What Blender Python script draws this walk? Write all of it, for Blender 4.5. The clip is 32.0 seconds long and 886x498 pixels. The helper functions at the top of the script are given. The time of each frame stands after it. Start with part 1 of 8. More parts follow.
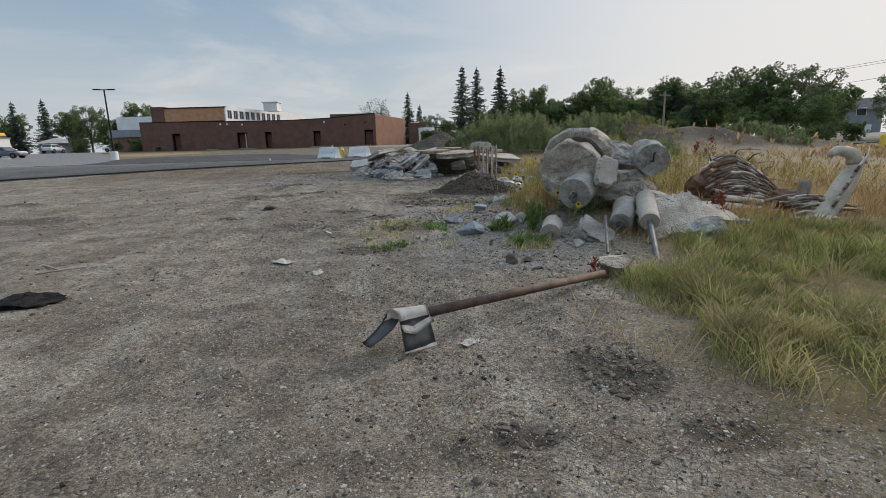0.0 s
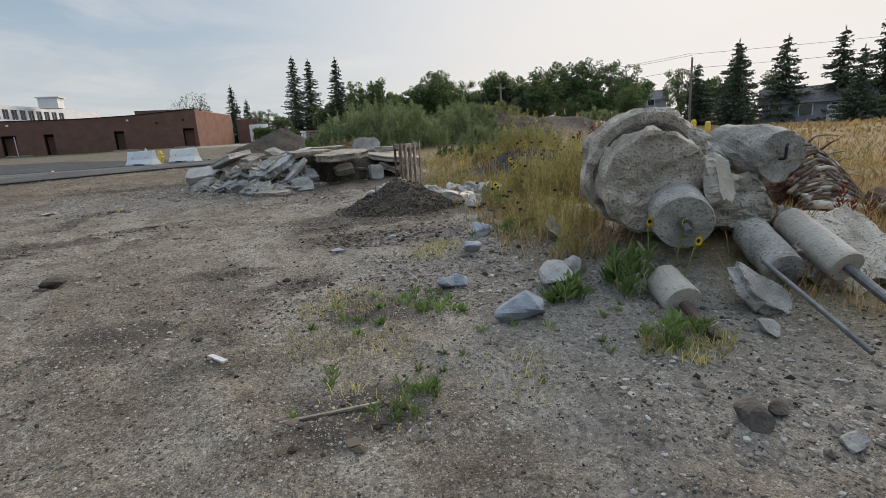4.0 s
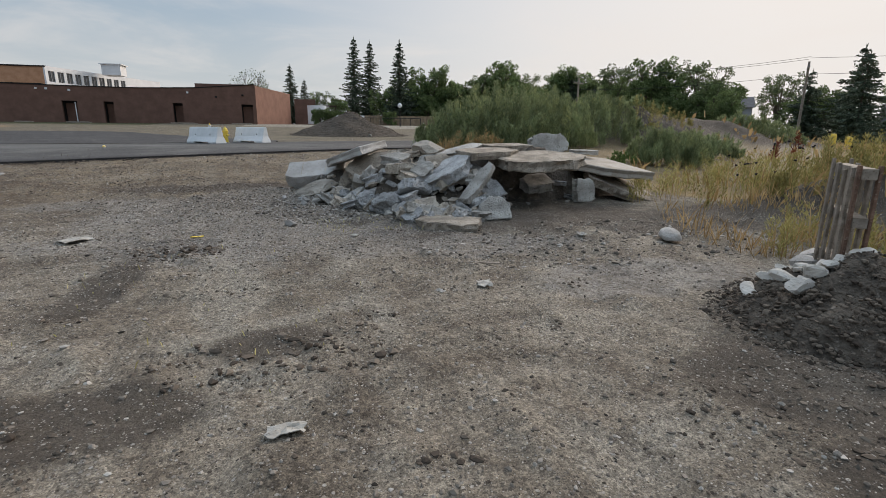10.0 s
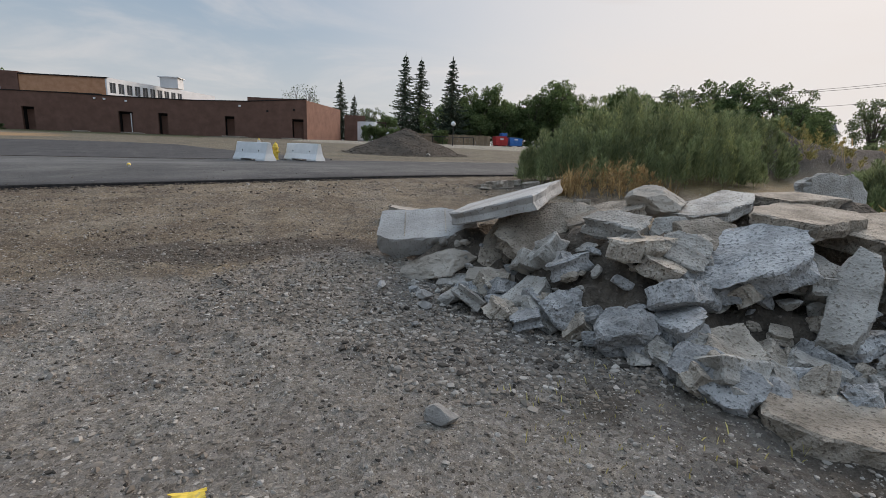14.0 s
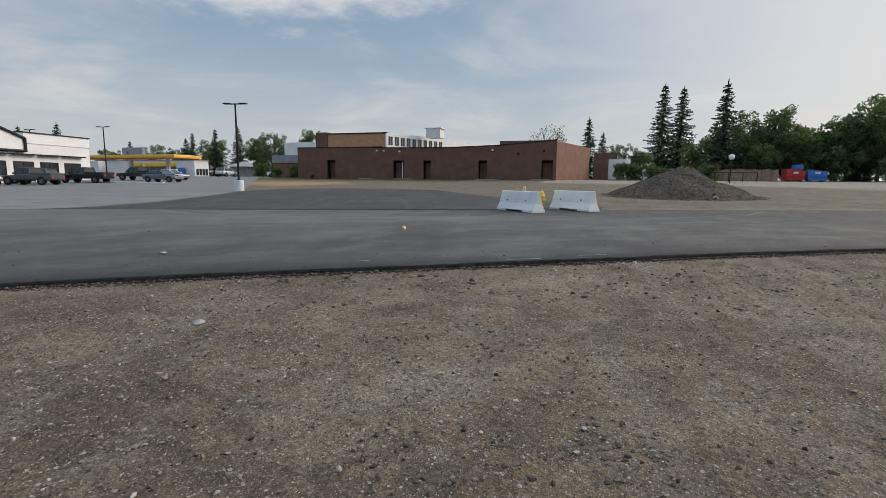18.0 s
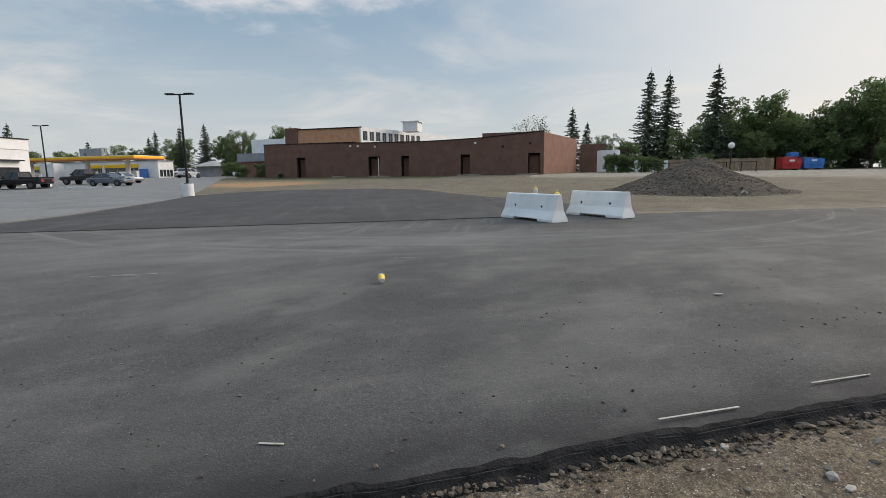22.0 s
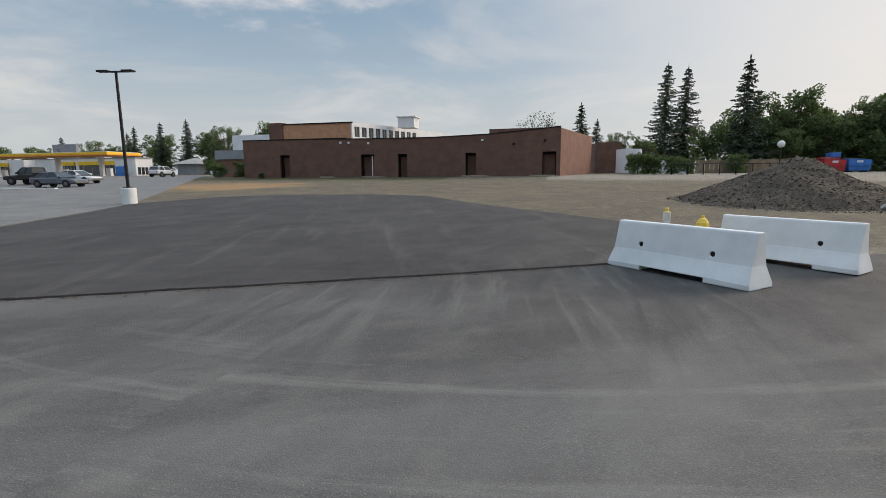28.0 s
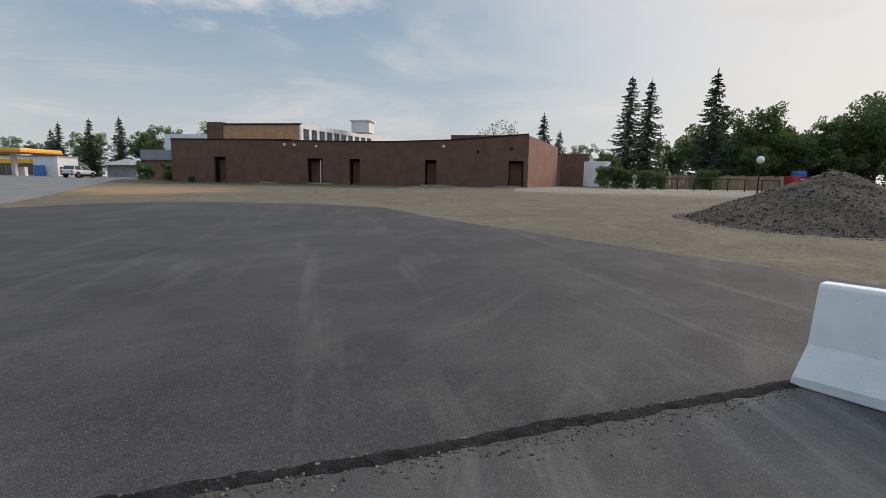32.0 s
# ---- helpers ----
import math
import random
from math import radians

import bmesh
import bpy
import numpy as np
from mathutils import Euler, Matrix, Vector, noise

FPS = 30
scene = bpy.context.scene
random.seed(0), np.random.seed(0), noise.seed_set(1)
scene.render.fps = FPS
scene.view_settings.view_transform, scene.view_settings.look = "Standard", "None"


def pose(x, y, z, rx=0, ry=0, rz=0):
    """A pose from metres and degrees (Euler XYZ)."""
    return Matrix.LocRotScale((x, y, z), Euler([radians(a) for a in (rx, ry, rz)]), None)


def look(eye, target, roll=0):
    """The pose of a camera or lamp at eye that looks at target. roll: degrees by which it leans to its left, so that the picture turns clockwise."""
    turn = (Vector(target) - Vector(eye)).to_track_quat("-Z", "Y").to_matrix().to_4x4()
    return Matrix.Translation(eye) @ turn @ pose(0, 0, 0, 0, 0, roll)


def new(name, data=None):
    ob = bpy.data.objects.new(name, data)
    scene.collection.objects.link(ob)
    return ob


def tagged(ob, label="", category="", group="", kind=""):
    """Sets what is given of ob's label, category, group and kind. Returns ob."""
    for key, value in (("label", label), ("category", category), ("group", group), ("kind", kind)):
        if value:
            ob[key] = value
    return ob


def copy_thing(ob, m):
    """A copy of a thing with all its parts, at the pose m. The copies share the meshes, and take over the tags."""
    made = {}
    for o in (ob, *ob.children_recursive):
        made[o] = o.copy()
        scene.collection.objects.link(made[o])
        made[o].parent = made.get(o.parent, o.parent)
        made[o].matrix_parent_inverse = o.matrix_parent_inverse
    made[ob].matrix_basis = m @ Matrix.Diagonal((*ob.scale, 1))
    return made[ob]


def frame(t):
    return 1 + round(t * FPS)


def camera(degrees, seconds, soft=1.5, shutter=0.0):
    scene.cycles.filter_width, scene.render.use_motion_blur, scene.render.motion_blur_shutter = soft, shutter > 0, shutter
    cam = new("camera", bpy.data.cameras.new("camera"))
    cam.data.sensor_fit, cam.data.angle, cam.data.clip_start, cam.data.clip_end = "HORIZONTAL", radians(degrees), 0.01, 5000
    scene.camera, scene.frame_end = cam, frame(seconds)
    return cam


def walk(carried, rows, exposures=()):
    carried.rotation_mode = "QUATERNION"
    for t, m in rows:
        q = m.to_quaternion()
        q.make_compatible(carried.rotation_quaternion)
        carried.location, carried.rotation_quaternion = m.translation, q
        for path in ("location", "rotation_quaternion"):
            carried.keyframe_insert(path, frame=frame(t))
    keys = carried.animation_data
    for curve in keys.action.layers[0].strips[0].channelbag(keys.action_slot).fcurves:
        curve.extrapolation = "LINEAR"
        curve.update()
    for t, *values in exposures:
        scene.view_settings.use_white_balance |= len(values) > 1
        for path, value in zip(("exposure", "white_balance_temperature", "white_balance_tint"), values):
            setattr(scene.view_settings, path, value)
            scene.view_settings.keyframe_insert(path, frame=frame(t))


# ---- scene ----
cam = camera(84.7, 32.0, soft=0.5)
PATH = [
    (0, (-0.033, -0.043, 1.319), (-0.034, 1.916, 0.916), -1.5),
    (0.5, (-0.254, 0.422, 1.322), (-0.062, 2.365, 0.888), -1.9),
    (1, (-0.461, 0.885, 1.348), (-0.25, 2.823, 0.898), -2.9),
    (1.5, (-0.603, 1.409, 1.356), (-0.346, 3.336, 0.888), -2.6),
    (2, (-0.791, 1.888, 1.393), (-0.416, 3.81, 0.986), -2.8),
    (2.5, (-0.941, 2.359, 1.391), (-0.554, 4.294, 1.065), -3.5),
    (4.5, (-1.315, 4.191, 1.457), (-0.642, 6.015, 0.989), -2.8),
    (5, (-1.479, 4.634, 1.476), (-0.785, 6.456, 1.032), -2.3),
    (5.5, (-1.642, 5.111, 1.445), (-1.019, 6.967, 1.035), 0.7),
    (6, (-1.851, 5.594, 1.437), (-1.306, 7.466, 0.993), 0.6),
    (6.5, (-2.023, 6.066, 1.442), (-1.669, 7.979, 0.978), -0.3),
    (7, (-2.258, 6.513, 1.476), (-2.099, 8.452, 1.013), -1.5),
    (7.5, (-2.54, 6.884, 1.547), (-2.385, 8.826, 1.093), -1.3),
    (8, (-2.768, 7.288, 1.559), (-2.605, 9.232, 1.116), -1.5),
    (8.5, (-2.918, 7.769, 1.557), (-2.645, 9.7, 1.111), -1.1),
    (9, (-2.962, 8.248, 1.571), (-2.611, 10.165, 1.12), -0.9),
    (9.5, (-2.911, 8.767, 1.599), (-2.541, 10.678, 1.143), 0.4),
    (10, (-2.898, 9.322, 1.587), (-2.417, 11.204, 1.113), 0.5),
    (10.5, (-2.911, 9.895, 1.579), (-2.474, 11.779, 1.069), -0.2),
    (11, (-3.067, 10.439, 1.596), (-2.707, 12.341, 1.092), -1.0),
    (11.5, (-3.179, 10.968, 1.604), (-2.829, 12.869, 1.089), -1.5),
    (12, (-3.265, 11.5, 1.604), (-2.932, 13.384, 1.021), -1.3),
    (12.5, (-3.382, 12.062, 1.638), (-2.984, 13.94, 1.079), -0.1),
    (13, (-3.441, 12.623, 1.646), (-3.048, 14.533, 1.201), 1.3),
    (13.5, (-3.56, 13.144, 1.647), (-3.193, 15.069, 1.244), 2.0),
    (15.5, (-3.964, 14.791, 1.863), (-3.824, 16.737, 1.425), 0.5),
    (16, (-4.23, 15.324, 1.884), (-4.157, 17.272, 1.439), 1.0),
    (16.5, (-4.507, 15.839, 1.926), (-4.523, 17.802, 1.547), 0.8),
    (17, (-4.826, 16.351, 1.978), (-5.061, 18.303, 1.608), 0.5),
    (17.5, (-5.157, 16.824, 2.029), (-5.536, 18.759, 1.695), 0.4),
    (18, (-5.423, 17.331, 2.049), (-6.018, 19.22, 1.77), 0.5),
    (18.5, (-5.726, 17.851, 2.035), (-6.349, 19.73, 1.749), 0.8),
    (19, (-5.964, 18.355, 2.061), (-6.59, 20.237, 1.799), -0.7),
    (19.5, (-6.196, 18.91, 2.079), (-6.863, 20.778, 1.819), -1.9),
    (20, (-6.468, 19.512, 2.096), (-7.065, 21.401, 1.821), -1.6),
    (20.5, (-6.647, 20.117, 2.128), (-7.243, 22.006, 1.849), -1.4),
    (21, (-6.854, 20.675, 2.154), (-7.43, 22.569, 1.87), -1.2),
    (21.5, (-7.018, 21.212, 2.204), (-7.562, 23.114, 1.913), -1.0),
    (22, (-7.191, 21.768, 2.254), (-7.703, 23.677, 1.954), -0.8),
    (22.5, (-7.439, 22.366, 2.347), (-7.911, 24.284, 2.036), -1.1),
    (23, (-7.582, 22.879, 2.368), (-8.032, 24.812, 2.121), -1.2),
    (23.5, (-7.805, 23.346, 2.39), (-8.256, 25.272, 2.094), -1.1),
    (24, (-8.055, 23.838, 2.461), (-8.519, 25.758, 2.142), -0.7),
    (24.5, (-8.291, 24.405, 2.524), (-8.834, 26.305, 2.216), -0.6),
    (25, (-8.596, 25.017, 2.524), (-9.148, 26.916, 2.225), -0.5),
    (25.5, (-8.91, 25.647, 2.524), (-9.454, 27.549, 2.227), -0.2),
    (27.5, (-10.081, 27.951, 2.541), (-10.562, 29.868, 2.233), -0.1),
    (28, (-10.311, 28.558, 2.519), (-10.788, 30.476, 2.213), -0.5),
    (28.5, (-10.535, 29.185, 2.495), (-11.005, 31.105, 2.192), -0.6),
    (29, (-10.679, 29.812, 2.486), (-11.126, 31.739, 2.191), -0.5),
    (29.5, (-10.86, 30.503, 2.476), (-11.253, 32.444, 2.195), -0.1),
    (30, (-11.095, 31.073, 2.501), (-11.51, 33.011, 2.237), -0.2),
    (30.5, (-11.274, 31.685, 2.501), (-11.728, 33.617, 2.251), 0.5),
    (31, (-11.454, 32.348, 2.489), (-11.914, 34.28, 2.251), 0.4),
    (31.5, (-11.574, 33.017, 2.435), (-12.003, 34.956, 2.19), 0.3),
    (32, (-11.691, 33.77, 2.378), (-11.988, 35.73, 2.114), 1.0),
]
walk(cam, [(t, look(eye, target, roll)) for t, eye, target, roll in PATH],
     exposures=[(t, stops, kelvin, tint) for t, stops, kelvin, tint in ((0, 0.22, 7150, 15), (4, 0.30, 7300, 16), (9, 0.22, 7350, 16), (12, 0.30, 7350, 18), (14, 0.18, 7300, 18), (16, 0.06, 7200, 17), (19, 0.24, 7250, 15), (24, 0.33, 7450, 15), (28, 0.26, 7400, 16), (32, 0.24, 7400, 16))])

# ---- light ----
SUN_AZ, SUN_EL = 52.0, 26.0     # degrees to the right of +y, above the horizon
world = bpy.data.worlds.new("sky")
scene.world = world
world.use_nodes = True
wn, wl = world.node_tree.nodes, world.node_tree.links
wn.clear()


def wnode(kind, **props):
    n = wn.new(kind)
    for k, v in props.items():
        n.inputs[k].default_value = v
    return n


sky = wn.new("ShaderNodeTexSky")
sky.sky_type, sky.sun_disc = "NISHITA", False
sky.sun_elevation, sky.sun_rotation = radians(SUN_EL), radians(SUN_AZ)
sky.dust_density, sky.air_density, sky.ozone_density = 1.3, 1.0, 1.0
co = wn.new("ShaderNodeTexCoord")
sep = wn.new("ShaderNodeSeparateXYZ")
wl.new(co.outputs["Generated"], sep.inputs["Vector"])


def wmath(op, a, b=0.0):
    n = wn.new("ShaderNodeMath")
    n.operation = op
    for i, v in enumerate((a, b)):
        if isinstance(v, (int, float)):
            n.inputs[i].default_value = v
        else:
            wl.new(v, n.inputs[i])
    return n.outputs["Value"]


def wrange(value, a, b, lo, hi, smooth=True):
    n = wn.new("ShaderNodeMapRange")
    n.interpolation_type = "SMOOTHSTEP" if smooth else "LINEAR"
    for k, v in (("From Min", a), ("From Max", b), ("To Min", lo), ("To Max", hi)):
        n.inputs[k].default_value = v
    wl.new(value, n.inputs["Value"])
    return n.outputs["Result"]


def wmix(fac, a, b):
    n = wn.new("ShaderNodeMix")
    n.data_type = "RGBA"
    wl.new(fac, n.inputs["Factor"])
    for k, v in (("A", a), ("B", b)):
        if isinstance(v, tuple):
            n.inputs[k].default_value = (*v, 1)
        else:
            wl.new(v, n.inputs[k])
    return n.outputs["Result"]


up = sep.outputs["Z"]
# a flat layer of cloud seen in perspective
lift_z = wmath("ADD", wmath("MAXIMUM", up, 0.0), 0.12)
plane = wn.new("ShaderNodeCombineXYZ")
wl.new(wmath("DIVIDE", sep.outputs["X"], lift_z), plane.inputs["X"])
wl.new(wmath("DIVIDE", sep.outputs["Y"], lift_z), plane.inputs["Y"])
wisps = wnode("ShaderNodeTexNoise", Scale=0.75, Detail=6.0, Roughness=0.58, Distortion=0.5)
ragged_n = wnode("ShaderNodeTexNoise", Scale=2.6, Detail=6.0, Roughness=0.6)
for n in (wisps, ragged_n):
    wl.new(plane.outputs["Vector"], n.inputs["Vector"])
sunward = wn.new("ShaderNodeVectorMath")
sunward.operation = "DOT_PRODUCT"
wl.new(co.outputs["Generated"], sunward.inputs[0])
sunward.inputs[1].default_value = (math.sin(radians(SUN_AZ)) * math.cos(radians(SUN_EL)), math.cos(radians(SUN_AZ)) * math.cos(radians(SUN_EL)), math.sin(radians(SUN_EL)))
hsv = wnode("ShaderNodeHueSaturation", Saturation=1.2, Value=0.85)
wl.new(sky.outputs["Color"], hsv.inputs["Color"])
# clear blue, haze that thickens towards the horizon and towards the sun
tone = wmix(wrange(up, 0.0, 0.42, 0.85, 0.60, False), hsv.outputs["Color"], (2.8, 4.35, 5.95))
tone = wmix(wrange(up, 0.0, 0.30, 0.62, 0.0), tone, (5.7, 6.2, 6.35))
tone = wmix(wrange(sunward.outputs["Value"], 0.48, 1.0, 0.0, 0.80), tone, (7.5, 7.9, 8.2))
tone = wmix(wmath("MULTIPLY", wrange(wisps.outputs["Fac"], 0.42, 0.76, 0.0, 0.5), wrange(up, 0.02, 0.12, 0.3, 1.0)), tone, (7.2, 7.4, 7.5))
for centre, half, col, strength in (((-1.0, 1.62), (0.62, 0.40), (8.0, 8.2, 8.5), 0.75), ((1.62, 1.36), (0.20, 0.12), (5.6, 5.7, 6.0), 0.5), ((0.95, 2.2), (0.30, 0.10), (6.0, 6.0, 6.2), 0.3)):
    off_v = wn.new("ShaderNodeVectorMath")
    off_v.operation = "SUBTRACT"
    wl.new(plane.outputs["Vector"], off_v.inputs[0])
    off_v.inputs[1].default_value = (*centre, 0)
    div_v = wn.new("ShaderNodeVectorMath")
    div_v.operation = "DIVIDE"
    wl.new(off_v.outputs["Vector"], div_v.inputs[0])
    div_v.inputs[1].default_value = (*half, 1)
    len_v = wn.new("ShaderNodeVectorMath")
    len_v.operation = "LENGTH"
    wl.new(div_v.outputs["Vector"], len_v.inputs[0])
    edge = wmath("ADD", len_v.outputs["Value"], wmath("MULTIPLY", wmath("SUBTRACT", ragged_n.outputs["Fac"], 0.5), 2.6))
    tone = wmix(wrange(edge, 0.2, 1.35, strength, 0.0), tone, col)
# thin overcast: brighter overhead than near the horizon
vm = wn.new("ShaderNodeVectorMath")
vm.operation = "SCALE"
wl.new(tone, vm.inputs["Vector"])
wl.new(wrange(up, 0.38, 0.95, 0.96, 3.0, False), vm.inputs["Scale"])
bg = wnode("ShaderNodeBackground", Strength=0.096)
wl.new(vm.outputs["Vector"], bg.inputs["Color"])
wo = wn.new("ShaderNodeOutputWorld")
wl.new(bg.outputs["Background"], wo.inputs["Surface"])

sun = new("sun", bpy.data.lights.new("sun", "SUN"))
sun.data.energy, sun.data.angle, sun.data.color = 2.1, radians(28), (1.0, 0.93, 0.84)
sa, se = radians(SUN_AZ), radians(SUN_EL)
sun.matrix_world = look((0, 0, 30), (-math.sin(sa) * math.cos(se), -math.cos(sa) * math.cos(se), 30 - math.sin(se)))

# ---- helpers for meshes and materials ----
R = random.Random(7)


def lerp(a, b, f):
    return a + (b - a) * f


def surf(name, c1, c2, scale=6.0, rough=0.9, bump=0.3, fine=60.0, c3=None, metal=0.0, spots=0.0, vary=0.0, bumpdist=0.02, coords="Object", spec=0.3):
    """Two-scale procedural surface: c1 to c2 by a broad noise, c3 specks by a fine one, bump from both."""
    m = bpy.data.materials.new(name)
    m.use_nodes = True
    nt = m.node_tree
    b = nt.nodes["Principled BSDF"]
    b.inputs["Roughness"].default_value, b.inputs["Metallic"].default_value = rough, metal
    b.inputs["Specular IOR Level"].default_value = spec
    tc = nt.nodes.new("ShaderNodeTexCoord")
    src = tc.outputs[coords]
    a = nt.nodes.new("ShaderNodeTexNoise")
    a.inputs["Scale"].default_value, a.inputs["Detail"].default_value, a.inputs["Roughness"].default_value = scale, 5, 0.6
    f = nt.nodes.new("ShaderNodeTexNoise")
    f.inputs["Scale"].default_value, f.inputs["Detail"].default_value = fine, 3
    for n in (a, f):
        nt.links.new(src, n.inputs["Vector"])
    r = nt.nodes.new("ShaderNodeValToRGB")
    r.color_ramp.elements[0].position, r.color_ramp.elements[1].position = 0.34, 0.66
    r.color_ramp.elements[0].color, r.color_ramp.elements[1].color = (*c1, 1), (*c2, 1)
    nt.links.new(a.outputs["Fac"], r.inputs["Fac"])
    out = r.outputs["Color"]
    if c3:
        q = nt.nodes.new("ShaderNodeValToRGB")
        q.color_ramp.elements[0].position, q.color_ramp.elements[1].position = 0.62 - spots, 0.70 - spots
        nt.links.new(f.outputs["Fac"], q.inputs["Fac"])
        k = nt.nodes.new("ShaderNodeMix")
        k.data_type = "RGBA"
        k.inputs["B"].default_value = (*c3, 1)
        nt.links.new(q.outputs["Color"], k.inputs["Factor"])
        nt.links.new(out, k.inputs["A"])
        out = k.outputs["Result"]
    if vary:
        oi = nt.nodes.new("ShaderNodeObjectInfo")
        mr = nt.nodes.new("ShaderNodeMapRange")
        mr.inputs["To Min"].default_value, mr.inputs["To Max"].default_value = 1 - vary, 1 + vary
        h = nt.nodes.new("ShaderNodeHueSaturation")
        nt.links.new(oi.outputs["Random"], mr.inputs["Value"])
        nt.links.new(mr.outputs["Result"], h.inputs["Value"])
        nt.links.new(out, h.inputs["Color"])
        out = h.outputs["Color"]
    nt.links.new(out, b.inputs["Base Color"])
    if bump:
        ad = nt.nodes.new("ShaderNodeMath")
        ad.operation = "ADD"
        nt.links.new(a.outputs["Fac"], ad.inputs[0])
        nt.links.new(f.outputs["Fac"], ad.inputs[1])
        bp = nt.nodes.new("ShaderNodeBump")
        bp.inputs["Strength"].default_value, bp.inputs["Distance"].default_value = bump, bumpdist
        nt.links.new(ad.outputs["Value"], bp.inputs["Height"])
        nt.links.new(bp.outputs["Normal"], b.inputs["Normal"])
    return m


def leafy(name, c1, c2, rough=0.75, trans=0.25, patch=0.9):
    """Foliage: colour varies from leaf to leaf and from patch to patch, some light passes through."""
    m = bpy.data.materials.new(name)
    m.use_nodes = True
    nt = m.node_tree
    b = nt.nodes["Principled BSDF"]
    b.inputs["Roughness"].default_value = rough
    b.inputs["Specular IOR Level"].default_value = 0.2
    g = nt.nodes.new("ShaderNodeNewGeometry")
    oi = nt.nodes.new("ShaderNodeObjectInfo")
    r = nt.nodes.new("ShaderNodeValToRGB")
    r.color_ramp.elements[0].color, r.color_ramp.elements[1].color = (*c1, 1), (*c2, 1)
    nt.links.new(g.outputs["Random Per Island"], r.inputs["Fac"])
    h = nt.nodes.new("ShaderNodeHueSaturation")
    mr = nt.nodes.new("ShaderNodeMapRange")
    mr.inputs["To Min"].default_value, mr.inputs["To Max"].default_value = 0.8, 1.2
    nt.links.new(oi.outputs["Random"], mr.inputs["Value"])
    nt.links.new(mr.outputs["Result"], h.inputs["Value"])
    nt.links.new(r.outputs["Color"], h.inputs["Color"])
    tc = nt.nodes.new("ShaderNodeTexCoord")
    pn = nt.nodes.new("ShaderNodeTexNoise")
    pn.inputs["Scale"].default_value, pn.inputs["Detail"].default_value = patch, 3
    nt.links.new(tc.outputs["Object"], pn.inputs["Vector"])
    pr = nt.nodes.new("ShaderNodeMapRange")
    for k, v in (("From Min", 0.3), ("From Max", 0.7), ("To Min", 0.6), ("To Max", 1.35)):
        pr.inputs[k].default_value = v
    nt.links.new(pn.outputs["Fac"], pr.inputs["Value"])
    h2 = nt.nodes.new("ShaderNodeHueSaturation")
    nt.links.new(h.outputs["Color"], h2.inputs["Color"])
    nt.links.new(pr.outputs["Result"], h2.inputs["Value"])
    h = h2
    nt.links.new(h.outputs["Color"], b.inputs["Base Color"])
    t = nt.nodes.new("ShaderNodeBsdfTranslucent")
    nt.links.new(h.outputs["Color"], t.inputs["Color"])
    ms = nt.nodes.new("ShaderNodeMixShader")
    ms.inputs["Fac"].default_value = trans
    nt.links.new(b.outputs["BSDF"], ms.inputs[1])
    nt.links.new(t.outputs["BSDF"], ms.inputs[2])
    nt.links.new(ms.outputs["Shader"], nt.nodes["Material Output"].inputs["Surface"])
    return m


CONC = surf("concrete", (0.22, 0.205, 0.182), (0.43, 0.41, 0.375), 4.0, 0.96, 0.62, 52, (0.17, 0.152, 0.13), vary=0.16, bumpdist=0.035, spots=0.05)
CONC_W = surf("pale_concrete", (0.28, 0.265, 0.245), (0.43, 0.415, 0.395), 2.6, 0.92, 0.45, 50, (0.20, 0.18, 0.16), vary=0.08, spots=0.03)
PALE_STONE = surf("pale_stone", (0.38, 0.35, 0.31), (0.56, 0.525, 0.475), 5.0, 0.93, 0.5, 40, (0.26, 0.235, 0.20), vary=0.14)
CONC_S = surf("brown_slab", (0.17, 0.142, 0.112), (0.38, 0.325, 0.265), 4.5, 0.96, 0.62, 52, (0.125, 0.102, 0.08), vary=0.12, bumpdist=0.05, spots=0.05)
CONC_P = surf("sandy_concrete", (0.27, 0.235, 0.195), (0.40, 0.36, 0.31), 2.2, 0.92, 0.5, 40, (0.17, 0.14, 0.115), vary=0.06)
CONC_G = surf("broken_concrete", (0.205, 0.202, 0.197), (0.41, 0.407, 0.40), 6.0, 0.96, 0.62, 52, (0.15, 0.15, 0.147), vary=0.15, bumpdist=0.05, spots=0.06)
CONC_B = surf("earthy_concrete", (0.25, 0.215, 0.175), (0.50, 0.44, 0.37), 4.5, 0.96, 0.62, 52, (0.17, 0.14, 0.11), vary=0.12, bumpdist=0.06, spots=0.05)
BARR = surf("cast_concrete", (0.55, 0.57, 0.57), (0.68, 0.69, 0.69), 1.5, 0.85, 0.12, 70, (0.45, 0.46, 0.46), spots=-0.04)
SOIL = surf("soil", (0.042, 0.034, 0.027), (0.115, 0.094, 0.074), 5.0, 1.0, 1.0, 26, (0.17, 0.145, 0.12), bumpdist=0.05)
CLOD = surf("clod", (0.06, 0.05, 0.042), (0.12, 0.10, 0.085), 8.0, 1.0, 0.6, 40, vary=0.25)
STONE = surf("stone", (0.24, 0.22, 0.20), (0.38, 0.36, 0.33), 9.0, 0.9, 0.4, 60, (0.16, 0.15, 0.14), vary=0.22)
BLUESTONE = surf("blue_grey_stone", (0.20, 0.215, 0.235), (0.32, 0.335, 0.355), 9.0, 0.9, 0.5, 60, (0.18, 0.19, 0.2), vary=0.1)
TAR = surf("tar", (0.010, 0.010, 0.010), (0.028, 0.026, 0.026), 12.0, 0.97, 0.8, 60, spec=0.08)
WOOD = surf("weathered_wood", (0.16, 0.13, 0.10), (0.34, 0.29, 0.24), 8.0, 0.9, 0.6, 90, (0.09, 0.07, 0.05), vary=0.15)
